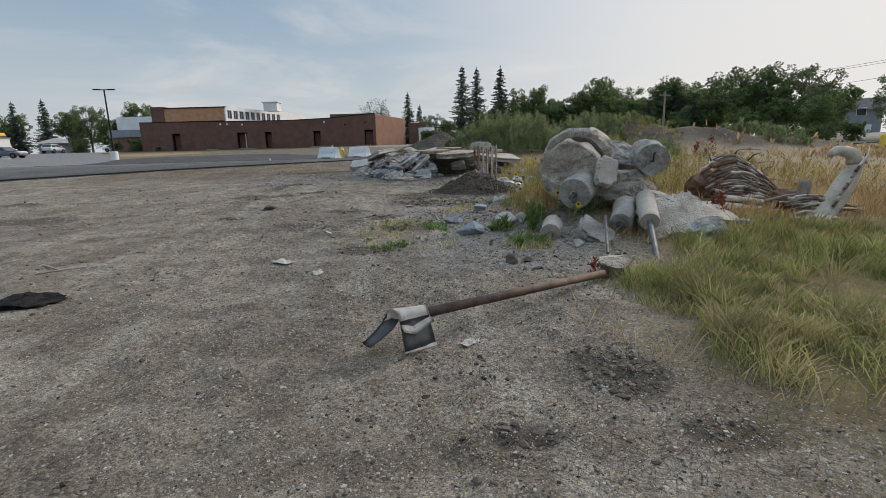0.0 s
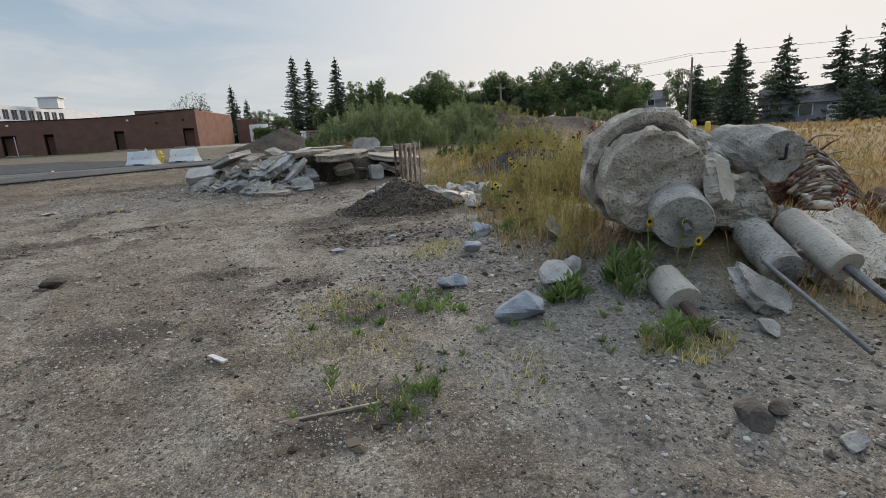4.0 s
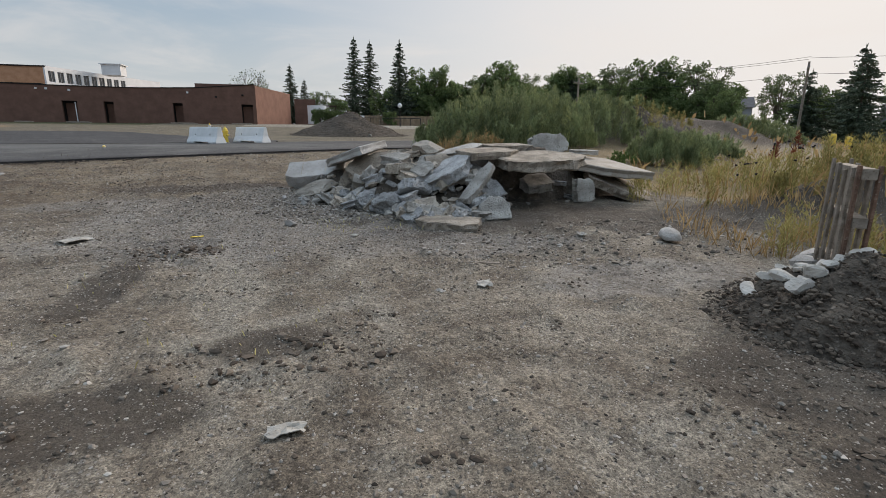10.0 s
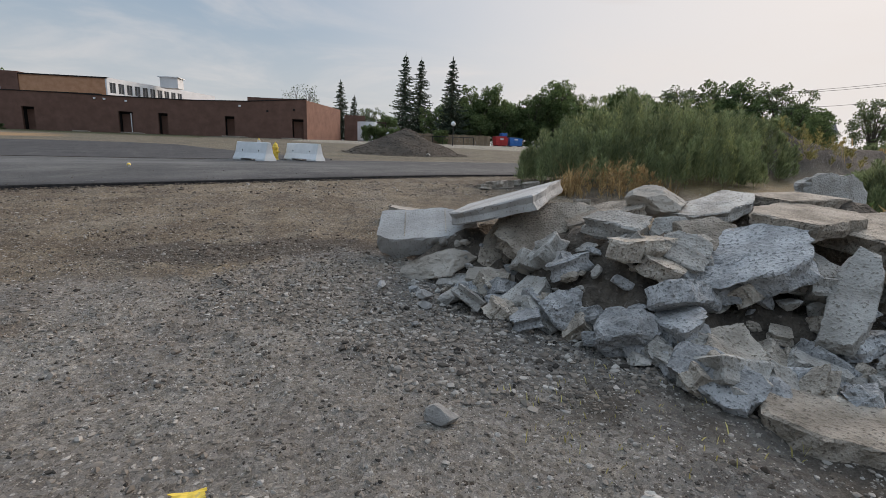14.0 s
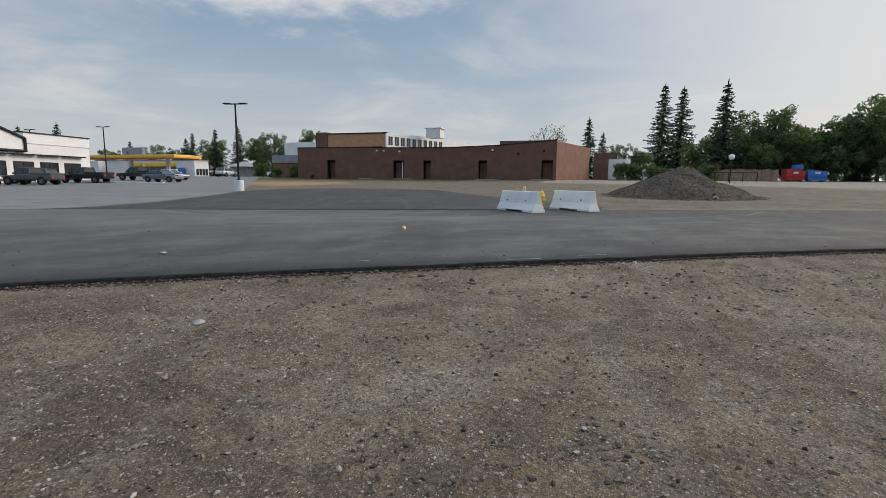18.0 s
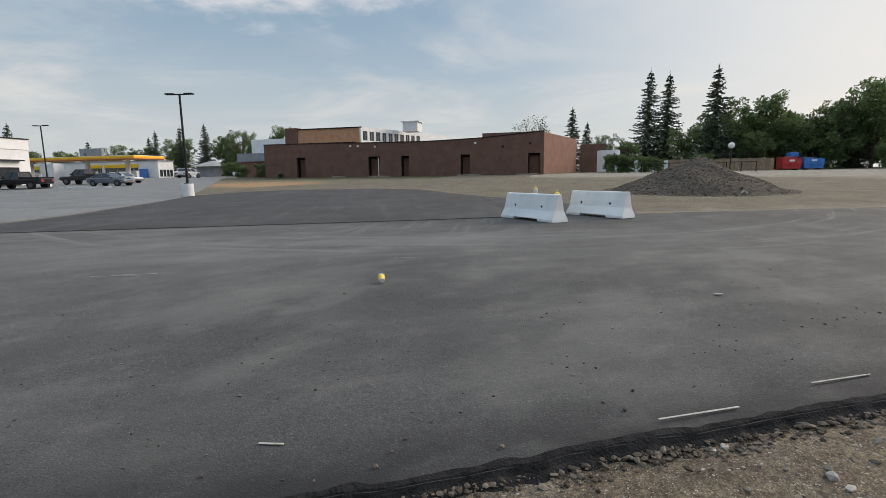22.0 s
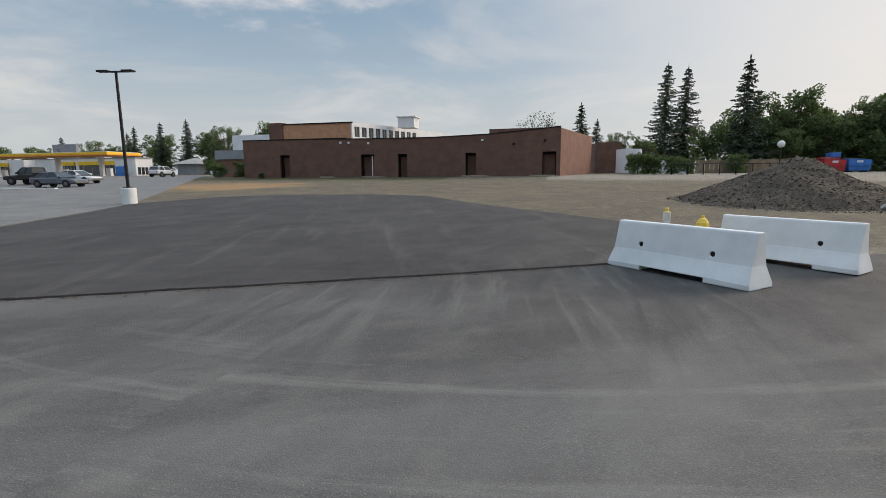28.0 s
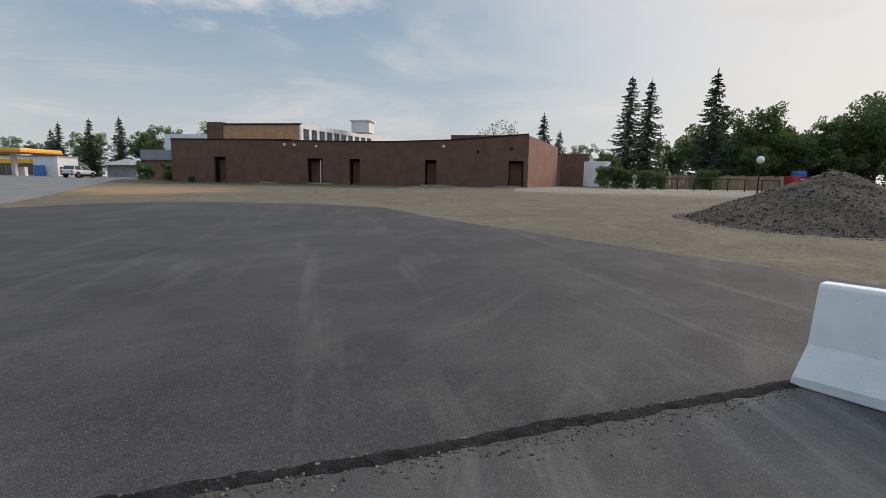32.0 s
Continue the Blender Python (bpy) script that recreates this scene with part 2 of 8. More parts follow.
DRIFT = surf("bleached_wood", (0.38, 0.32, 0.26), (0.60, 0.53, 0.45), 4.0, 0.85, 0.6, 50, (0.18, 0.12, 0.09), vary=0.12)
REDWOOD = surf("rotten_wood", (0.08, 0.045, 0.03), (0.20, 0.12, 0.085), 6.0, 0.95, 0.8, 60, (0.30, 0.25, 0.21), vary=0.2)
RUST = surf("rusty_steel", (0.055, 0.038, 0.030), (0.13, 0.088, 0.068), 7.0, 0.75, 0.3, 80, (0.20, 0.085, 0.05), metal=0.2)
STEEL = surf("dull_steel", (0.10, 0.10, 0.105), (0.18, 0.18, 0.18), 12.0, 0.6, 0.15, 80, metal=0.6)
BLACK = surf("black_metal", (0.012, 0.012, 0.014), (0.02, 0.02, 0.022), 5.0, 0.5, 0.05, 60, metal=0.2)
PLAST = surf("dirty_white_plastic", (0.40, 0.39, 0.37), (0.58, 0.57, 0.55), 9.0, 0.55, 0.1, 40, (0.22, 0.2, 0.19), spots=-0.03)
PLAST_D = surf("grey_plastic", (0.09, 0.09, 0.09), (0.17, 0.17, 0.17), 9.0, 0.5, 0.1, 40)
PAPER = surf("litter_paper", (0.25, 0.23, 0.20), (0.42, 0.40, 0.36), 14.0, 0.85, 0.3, 60, (0.17, 0.15, 0.13), vary=0.12)
YELLOW = surf("yellow_paint", (0.62, 0.42, 0.05), (0.74, 0.53, 0.10), 5.0, 0.6, 0.1, 40, (0.5, 0.38, 0.12))
GLASS_D = surf("dark_window", (0.02, 0.025, 0.03), (0.045, 0.05, 0.055), 1.0, 0.12, 0.0, 20, spec=0.6)
WHITE = surf("white_panel", (0.62, 0.63, 0.64), (0.72, 0.73, 0.74), 0.6, 0.7, 0.05, 10)
GREYP = surf("grey_siding", (0.20, 0.21, 0.23), (0.27, 0.28, 0.30), 0.8, 0.8, 0.1, 20)
ROOFG = surf("roof_shingle", (0.07, 0.07, 0.075), (0.12, 0.12, 0.125), 2.0, 0.9, 0.3, 20)
SIGN_Y = surf("yellow_fascia", (0.70, 0.42, 0.02), (0.78, 0.50, 0.04), 1.0, 0.5, 0.02, 10)
FASCIA_O = surf("orange_fascia", (0.66, 0.24, 0.03), (0.74, 0.30, 0.05), 1.0, 0.5, 0.02, 10)
SIGN_R = surf("red_steel", (0.42, 0.03, 0.03), (0.52, 0.05, 0.05), 2.0, 0.5, 0.05, 20)
SIGN_B = surf("blue_steel", (0.03, 0.14, 0.42), (0.05, 0.20, 0.52), 2.0, 0.5, 0.05, 20)
ORANGE = surf("tan_brick", (0.40, 0.205, 0.115), (0.50, 0.275, 0.165), 1.2, 0.9, 0.2, 14)
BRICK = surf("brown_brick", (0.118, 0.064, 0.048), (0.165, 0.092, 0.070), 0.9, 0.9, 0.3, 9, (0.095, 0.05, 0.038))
# sun on the hall's side wall put into a lighter brick; small house too
BRICK_L = surf("red_brown_lit_brick", (0.19, 0.10, 0.074), (0.245, 0.132, 0.10), 0.9, 0.9, 0.3, 9, (0.12, 0.06, 0.045))
DARK = surf("dark_recess", (0.012, 0.010, 0.010), (0.025, 0.02, 0.018), 1.0, 0.9, 0.05, 10)
BARK = surf("bark", (0.07, 0.055, 0.045), (0.14, 0.115, 0.095), 6.0, 0.95, 0.7, 30)
LEAF = leafy("broad_leaves", (0.062, 0.096, 0.037), (0.170, 0.228, 0.092), trans=0.36, patch=0.5)
LEAF2 = leafy("pale_leaves", (0.085, 0.12, 0.055), (0.175, 0.215, 0.10), patch=0.5)
NEEDLE = leafy("spruce_needles", (0.042, 0.058, 0.040), (0.105, 0.135, 0.090), trans=0.15)
SAGE = leafy("sage_weed", (0.105, 0.138, 0.064), (0.265, 0.295, 0.150), patch=1.6)
YWEED = leafy("yellow_weed", (0.24, 0.215, 0.070), (0.50, 0.43, 0.17), patch=1.6)
DRYG = leafy("dry_grass", (0.26, 0.165, 0.070), (0.55, 0.38, 0.19), patch=1.4)
GREENG = leafy("green_grass", (0.100, 0.135, 0.036), (0.40, 0.40, 0.150), patch=2.2)
STRAW = leafy("straw_blades", (0.25, 0.205, 0.085), (0.55, 0.46, 0.25), patch=2.2)
FRESH = leafy("fresh_weed", (0.09, 0.15, 0.04), (0.19, 0.26, 0.09))
REDWEED = leafy("rust_weed", (0.10, 0.025, 0.015), (0.2, 0.06, 0.03))
FLOWER = leafy("yellow_flower", (0.60, 0.42, 0.02), (0.75, 0.55, 0.05))


def mesh_ob(name, bm, material, smooth=False, parent=None):
    me = bpy.data.meshes.new(name)
    bm.normal_update()
    bm.to_mesh(me)
    bm.free()
    for m in material if isinstance(material, (list, tuple)) else (material,):
        me.materials.append(m)
    if smooth:
        me.polygons.foreach_set("use_smooth", [True] * len(me.polygons))
    ob = new(name, me)
    if parent:
        ob.parent = parent
    return ob


def part(name, bm, material, parent, label="", smooth=False):
    ob = mesh_ob(name, bm, material, smooth, parent)
    return tagged(ob, label=label) if label else ob


def data_ob(name, verts, faces, material, parent=None, smooth=False):
    me = bpy.data.meshes.new(name)
    me.from_pydata(verts, [], faces)
    me.materials.append(material)
    if smooth:
        me.polygons.foreach_set("use_smooth", [True] * len(me.polygons))
    ob = new(name, me)
    if parent:
        ob.parent = parent
    return ob


def empty(name, x=0, y=0, z=0, rz=0):
    e = new(name)
    e.matrix_basis = pose(x, y, z, 0, 0, rz)
    return e


def box(bm, x0, y0, z0, x1, y1, z1, bevel=0.0):
    r = bmesh.ops.create_cube(bm, size=1, matrix=Matrix.Translation(((x0 + x1) / 2, (y0 + y1) / 2, (z0 + z1) / 2)) @ Matrix.Diagonal((x1 - x0, y1 - y0, z1 - z0, 1)))
    if bevel:
        es = list({e for v in r["verts"] for e in v.link_edges})
        bmesh.ops.bevel(bm, geom=es, offset=bevel, segments=2, affect="EDGES", profile=0.5)
    return bm


def boxes(*rows, bevel=0.0):
    bm = bmesh.new()
    for r in rows:
        box(bm, *r, bevel=bevel)
    return bm


def rod(bm, a, b, r0, r1=None, n=10, caps=True):
    """A tapered round bar from a to b."""
    a, b = Vector(a), Vector(b)
    d = b - a
    m = Matrix.Translation((a + b) / 2) @ d.to_track_quat("Z", "Y").to_matrix().to_4x4()
    bmesh.ops.create_cone(bm, cap_ends=caps, segments=n, radius1=r0, radius2=r0 if r1 is None else r1, depth=d.length, matrix=m)
    return bm


def lathe(profile, n=20, bm=None):
    """Turns rows of (radius, height) about z."""
    bm = bm or bmesh.new()
    rings = [[bm.verts.new((r * math.cos(k * math.tau / n), r * math.sin(k * math.tau / n), z)) for k in range(n)] for r, z in profile]
    for p, q in zip(rings, rings[1:]):
        for k in range(n):
            bm.faces.new((p[k], p[(k + 1) % n], q[(k + 1) % n], q[k]))
    bm.faces.new(rings[0][::-1])
    bm.faces.new(rings[-1])
    return bm


def roughen(bm, amp, scale, seed, along=None):
    off = Vector((seed * 3.17, seed * 1.73, seed * 2.31))
    bm.normal_update()
    for v in bm.verts:
        n = noise.noise(v.co * scale + off) + 0.5 * noise.noise(v.co * scale * 2.7 + off)
        v.co += (along or v.normal) * n * amp
    return bm


def rock(seed, sx, sy, sz, sub=3, amp=0.16, flat=6):
    """An angular lump: a ball cut flat by random planes, then roughened."""
    rr = random.Random(seed)
    bm = bmesh.new()
    bmesh.ops.create_icosphere(bm, subdivisions=sub, radius=1.0)
    for _ in range(flat + 5):
        n = Vector((rr.uniform(-1, 1), rr.uniform(-1, 1), rr.uniform(-1, 1))).normalized()
        d = rr.uniform(0.42, 0.8)
        for v in bm.verts:
            s = v.co.dot(n) - d
            if s > 0:
                v.co -= n * s
    roughen(bm, amp * 0.45, 2.3, seed)
    if sub > 2:
        roughen(bm, amp * 0.22, 7.0, seed + 1)
    for v in bm.verts:
        v.co = Vector((v.co.x * sx / 2, v.co.y * sy / 2, v.co.z * sz / 2))
    return bm


def slab(seed, length, width, thick, step=0.14, ragged=0.10, worn=1.0):
    """A broken piece of paving, its top flat and its edges ragged, lying about its middle."""
    rr = random.Random(seed)
    hl, hw = length / 2, width / 2
    outline = []
    for cx, cy, dx, dy in ((-1, -1, 0, 1), (1, -1, -1, 0), (1, 1, 0, -1), (-1, 1, 1, 0)):
        c = Vector((cx * hl * rr.uniform(0.88, 1.05), cy * hw * rr.uniform(0.85, 1.05), 0))
        if rr.random() < 0.55:      # a corner broken away
            cut = rr.uniform(0.18, 0.45)
            pin, pout = Vector((dx * length, dy * width, 0)) * cut * 0.8, Vector((dy * -length if dx == 0 else 0, dx * width if dy == 0 else 0, 0)) * cut * 0.8
            pout = Vector((-cx * length * cut * 0.7, 0, 0)) if dx == 0 else Vector((0, -cy * width * cut * 0.7, 0))
            outline += [c + pin, c + pout]
        else:
            outline.append(c)
    outline.sort(key=lambda v: math.atan2(v.y / hw, v.x / hl))
    k = len(outline)
    step = max(0.022, min(0.06, length / 22))
    pts = []
    for i in range(k):
        a, b = outline[i], outline[(i + 1) % k]
        m = max(2, int((b - a).length / step))
        for j in range(m):
            pts.append(a.lerp(b, j / m))
    ragged = min(ragged, 0.055 + 0.04 * min(1.0, width))
    off = Vector((seed * 1.3, seed * 0.7, 0))
    bm = bmesh.new()
    rings = []
    for lv, z in enumerate((0.5, 0.40, 0.02, -0.36, -0.5)):
        ring = []
        for p in pts:
            d = p.normalized()
            w = noise.noise(p * 4 + off + Vector((0, 0, lv * 0.9))) * ragged * 0.8 + noise.noise(p * 15 + off + Vector((0, 0, lv * 4.1))) * ragged * 0.55 + noise.noise(p * 37 + off + Vector((0, 0, lv * 2.1))) * ragged * 0.3
            inset = 0.010 if lv in (0, 4) else (0.02 if lv == 2 and seed % 2 else 0.0)
            q = p + d * (w * min(1.0, thick * 5) - inset)
            ring.append(bm.verts.new((q.x, q.y, z * thick + (noise.noise(p * 4 + off) * 0.018 if lv > 1 else 0.0))))
        rings.append(ring)
    n = len(pts)
    for p, q in zip(rings, rings[1:]):
        for i in range(n):
            bm.faces.new((q[i], q[(i + 1) % n], p[(i + 1) % n], p[i]))
    for ring, sign, z in ((rings[0], 1, 0.5), (rings[-1], -1, -0.5)):
        prev = ring
        for f in (0.88, 0.7, 0.5, 0.3, 0.12):
            cur = [bm.verts.new((v.co.x * f, v.co.y * f, z * thick + (noise.noise(v.co * 3 * f + off) * 0.014 + noise.noise(v.co * f * 9 + off) * 0.010) * worn * (1 - f * f))) for v in ring]
            for i in range(n):
                a = (prev[i], prev[(i + 1) % n], cur[(i + 1) % n], cur[i])
                bm.faces.new(a if sign > 0 else a[::-1])
            prev = cur
        bm.faces.new(prev if sign > 0 else prev[::-1])
    return bm


def drum(seed, radius, length, chip=0.025, n=36):
    """A cast concrete pile stub along z, its rim chipped."""
    bm = bmesh.new()
    caps = (0.0001, 0.14, 0.28, 0.42, 0.56, 0.70, 0.84, 0.96)
    rows = [(radius * f, 0) for f in caps] + [(radius, 0.02)]
    m = max(4, int(length / 0.12))
    rows += [(radius, 0.02 + (length - 0.04) * i / m) for i in range(1, m + 1)]
    rows += [(radius * f, length) for f in caps[::-1]]
    lathe(rows, n, bm)
    bm.normal_update()
    return roughen(bm, chip, 5.0, seed)


def aim(a, b):
    """A turn that takes z along a to b, placed at a."""
    a, b = Vector(a), Vector(b)
    return Matrix.Translation(a) @ (b - a).to_track_quat("Z", "Y").to_matrix().to_4x4()


GY = (-600, -60, -5, 3, 5, 9.5, 14, 17, 20, 22, 27, 37, 45, 60, 84, 120, 200, 900)
GZ = (-3.0, -0.6, -0.1, -0.03, 0.05, 0.27, 0.35, 0.42, 0.60, 0.72, 0.87, 0.77, 0.88, 1.3, 2.2, 2.6, 3.0, 3.0)


def smooth_g(y):
    return sum(float(np.interp(y + d, GY, GZ)) for d in (-1.0, -0.5, 0, 0.5, 1.0)) / 5


def near_edge(x):
    """The road's nearer edge."""
    return 28.05 + 0.545 * x


def far_edge(x):
    """The joint between the road and the newer apron."""
    return 43.0 + 0.546 * x if x < -9 else 38.09 + 0.36 * (x + 9)


def ease(a, b, v):
    f = min(1.0, max(0.0, (v - a) / (b - a)))
    return f * f * (3 - 2 * f)


MOUNDS = (  # x, y, half-widths, height: heaped soil that is part of the ground
    (10.5, 29.5, 4.5, 2.8, 1.7), (16.5, 31.0, 4.2, 3.0, 1.45), (23.0, 34.0, 5.0, 3.5, 1.2), (4.7, 14.6, 1.7, 1.1, 0.72),
    (3.4, 8.6, 2.2, 1.6, 0.24), (2.5, 7.35, 1.2, 0.95, 0.30), (5.2, 7.4, 1.6, 1.2, 0.15), (2.6, 16.5, 3.8, 2.0, 0.05), (4.2, 24.5, 4.0, 2.6, 0.3),
)


def ground_z(x, y, detail=True):
    z = smooth_g(y)
    if x > 2 and y > 9:
        z -= 0.35 * ease(2, 30, x) * ease(9, 25, y) * (1 - ease(60, 90, y))
    for mx_, my_, rx_, ry_, h_ in MOUNDS:
        d = ((x - mx_) / rx_) ** 2 + ((y - my_) / ry_) ** 2
        if d < 4:
            z += h_ * math.exp(-1.4 * d) * (1 + 0.25 * noise.noise(Vector((x * 0.9, y * 0.9, h_))))
    if detail and -30 < x < 14 and y < 60:
        onroad = y > near_edge(x) - 0.25
        if not onroad:
            p = Vector((x, y, 0))
            z += 0.028 * noise.noise(p * 0.9) + 0.024 * noise.noise(p * 2.7 + Vector((5, 1, 2))) + 0.012 * noise.noise(p * 6.3)
            crumb = ease(0.05, 0.45, noise.noise(p * 0.8 + Vector((2, 8, 1))))
            z += crumb * 0.035 * abs(noise.noise(p * 5.1 + Vector((1, 1, 7)))) + crumb * 0.02 * noise.noise(p * 8.0)
            # wheel ruts that run towards the road
            s = x - 0.10 * y + 0.9 * math.sin(y * 0.16)
            for c in (-3.6, -1.9):
                z -= 0.030 * math.exp(-((s - c) / 0.22) ** 2) * (0.6 + 0.6 * noise.noise(p * 0.6))
            z += 0.022 * max(0.0, noise.noise(p * 4.1 + Vector((9, 3, 0)))) * 2
            z += (0.006 + 0.010 * crumb) * noise.noise(p * 13.0)
    return z

# ---- ground, road, lots ----
def ground_material():
    m = bpy.data.materials.new("bare_earth")
    m.use_nodes = True
    nt = m.node_tree
    b = nt.nodes["Principled BSDF"]
    b.inputs["Roughness"].default_value = 0.95
    b.inputs["Specular IOR Level"].default_value = 0.15
    tc = nt.nodes.new("ShaderNodeTexCoord")

    def tex(kind, scale, **kw):
        n = nt.nodes.new(kind)
        n.inputs["Scale"].default_value = scale
        for k, v in kw.items():
            n.inputs[k].default_value = v
        nt.links.new(tc.outputs["Object"], n.inputs["Vector"])
        return n

    def ramp(src, p0, p1, c0, c1):
        r = nt.nodes.new("ShaderNodeValToRGB")
        e = r.color_ramp.elements
        e[0].position, e[1].position = p0, p1
        e[0].color, e[1].color = (*c0, 1), (*c1, 1)
        nt.links.new(src, r.inputs["Fac"])
        return r.outputs["Color"]

    def mix(fac, a, c, kind="MIX"):
        k = nt.nodes.new("ShaderNodeMix")
        k.data_type, k.blend_type = "RGBA", kind
        if isinstance(fac, float):
            k.inputs["Factor"].default_value = fac
        else:
            nt.links.new(fac, k.inputs["Factor"])
        for src, name in ((a, "A"), (c, "B")):
            if isinstance(src, tuple):
                k.inputs[name].default_value = (*src, 1)
            else:
                nt.links.new(src, k.inputs[name])
        return k.outputs["Result"]

    def attr(name):
        a = nt.nodes.new("ShaderNodeAttribute")
        a.attribute_name = name
        return a.outputs["Fac"]

    broad = tex("ShaderNodeTexNoise", 0.55, Detail=6.0, Roughness=0.65)
    mid = tex("ShaderNodeTexNoise", 3.2, Detail=7.0, Roughness=0.72)
    fine = tex("ShaderNodeTexNoise", 26.0, Detail=8.0, Roughness=0.75)
    crumbs = tex("ShaderNodeTexNoise", 11.0, Detail=7.0, Roughness=0.7, Distortion=0.6)
    grit0 = tex("ShaderNodeTexVoronoi", 13.0, Randomness=1.0)
    grit = tex("ShaderNodeTexVoronoi", 30.0, Randomness=1.0)
    grit2 = tex("ShaderNodeTexVoronoi", 74.0, Randomness=1.0)
    grit3 = tex("ShaderNodeTexVoronoi", 150.0, Randomness=1.0)
    crack = tex("ShaderNodeTexVoronoi", 14.0, Randomness=1.0)
    crack.feature = "DISTANCE_TO_EDGE"
    base = ramp(broad.outputs["Fac"], 0.33, 0.68, (0.160, 0.132, 0.105), (0.300, 0.261, 0.217))
    base = mix(attr("tan"), base, ramp(broad.outputs["Fac"], 0.36, 0.64, (0.122, 0.090, 0.062), (0.212, 0.163, 0.113)))
    base = mix(attr("pale"), base, ramp(mid.outputs["Fac"], 0.35, 0.65, (0.27, 0.242, 0.205), (0.40, 0.368, 0.32)))
    base = mix(attr("damp"), base, ramp(mid.outputs["Fac"], 0.35, 0.65, (0.115, 0.089, 0.070), (0.070, 0.055, 0.044)))
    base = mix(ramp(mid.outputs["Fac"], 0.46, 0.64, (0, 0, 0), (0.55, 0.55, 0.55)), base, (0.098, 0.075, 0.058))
    # every grain has a tone of its own
    for vor, lo, hi in ((grit, 0.82, 1.20), (grit2, 0.72, 1.30), (grit3, 0.70, 1.32)):
        sel = nt.nodes.new("ShaderNodeSeparateColor")
        nt.links.new(vor.outputs["Color"], sel.inputs["Color"])
        base = mix(1.0, base, ramp(sel.outputs["Blue"], 0.05, 0.95, (lo, lo, lo), (hi, hi, hi * 0.98)), "MULTIPLY")
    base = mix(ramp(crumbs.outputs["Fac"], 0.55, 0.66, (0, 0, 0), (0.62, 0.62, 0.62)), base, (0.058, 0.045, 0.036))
    # darker loose soil, pale crushed stone, dry turf, green turf, by where they lie
    base = mix(attr("soil"), base, ramp(mid.outputs["Fac"], 0.3, 0.7, (0.035, 0.029, 0.024), (0.10, 0.083, 0.069)))
    pale = ramp(grit.outputs["Color"], 0.1, 0.9, (0.12, 0.11, 0.10), (0.36, 0.345, 0.325))
    base = mix(attr("gravel"), base, pale)
    fieldc = ramp(crumbs.outputs["Fac"], 0.38, 0.62, (0.17, 0.145, 0.110), (0.075, 0.060, 0.046))
    base = mix(attr("field"), base, mix(ramp(broad.outputs["Fac"], 0.40, 0.62, (0, 0, 0), (1, 1, 1)), fieldc, ramp(mid.outputs["Fac"], 0.35, 0.65, (0.20, 0.170, 0.118), (0.115, 0.098, 0.064))))
    base = mix(attr("dry"), base, ramp(mid.outputs["Fac"], 0.3, 0.7, (0.15, 0.105, 0.045), (0.30, 0.215, 0.10)))
    base = mix(attr("sand"), base, ramp(mid.outputs["Fac"], 0.35, 0.65, (0.26, 0.15, 0.075), (0.40, 0.25, 0.13)))
    base = mix(attr("turf"), base, ramp(mid.outputs["Fac"], 0.3, 0.7, (0.030, 0.038, 0.014), (0.085, 0.080, 0.030)))
    # stones of three sizes pressed into the dirt, in drifts
    lift = None
    drift = ramp(mid.outputs["Fac"], 0.44, 0.66, (1, 1, 1), (0.22, 0.22, 0.22))
    for vor, lo, hi, share in ((grit0, 0.14, 0.19, 0.86), (grit, 0.20, 0.30, 0.68), (grit2, 0.24, 0.36, 0.60)):
        st = ramp(vor.outputs["Distance"], lo, hi, (1, 1, 1), (0, 0, 0))
        sel = nt.nodes.new("ShaderNodeSeparateColor")
        nt.links.new(vor.outputs["Color"], sel.inputs["Color"])
        pick = mix(1.0, st, ramp(sel.outputs["Red"], share, share + 0.04, (0, 0, 0), (1, 1, 1)), "MULTIPLY")
        pick = ramp(mix(1.0, mix(1.0, pick, attr("stony"), "MULTIPLY"), drift, "MULTIPLY"), 0.14, 0.24, (0, 0, 0), (1, 1, 1))
        tone = ramp(sel.outputs["Green"], 0.1, 0.95, (0.06, 0.048, 0.038), (0.46, 0.425, 0.38))
        base = mix(pick, base, tone)
        lift = pick if lift is None else mix(1.0, lift, pick, "ADD")
    cm_ = mix(1.0, ramp(crack.outputs["Distance"], 0.0, 0.022, (0.75, 0.75, 0.75), (0, 0, 0)), attr("crack"), "MULTIPLY")
    base = mix(cm_, base, (0.055, 0.045, 0.038))
    nt.links.new(base, b.inputs["Base Color"])
    h1 = nt.nodes.new("ShaderNodeMath")
    h1.operation = "MULTIPLY_ADD"
    nt.links.new(mid.outputs["Fac"], h1.inputs[0])
    h1.inputs[1].default_value = 2.0
    nt.links.new(fine.outputs["Fac"], h1.inputs[2])
    h2 = nt.nodes.new("ShaderNodeMath")
    h2.operation = "ADD"
    nt.links.new(h1.outputs["Value"], h2.inputs[0])
    nt.links.new(lift, h2.inputs[1])
    h3 = nt.nodes.new("ShaderNodeMath")
    h3.operation = "SUBTRACT"
    nt.links.new(h2.outputs["Value"], h3.inputs[0])
    nt.links.new(cm_, h3.inputs[1])
    bp = nt.nodes.new("ShaderNodeBump")
    bp.inputs["Strength"].default_value, bp.inputs["Distance"].default_value = 0.9, 0.035
    nt.links.new(h3.outputs["Value"], bp.inputs["Height"])
    nt.links.new(bp.outputs["Normal"], b.inputs["Normal"])
    return m


def steps(*runs):
    out = []
    for a, b, s in runs:
        n = max(1, round((b - a) / s))
        out += [a + (b - a) * i / n for i in range(n)]
    return out + [runs[-1][1]]


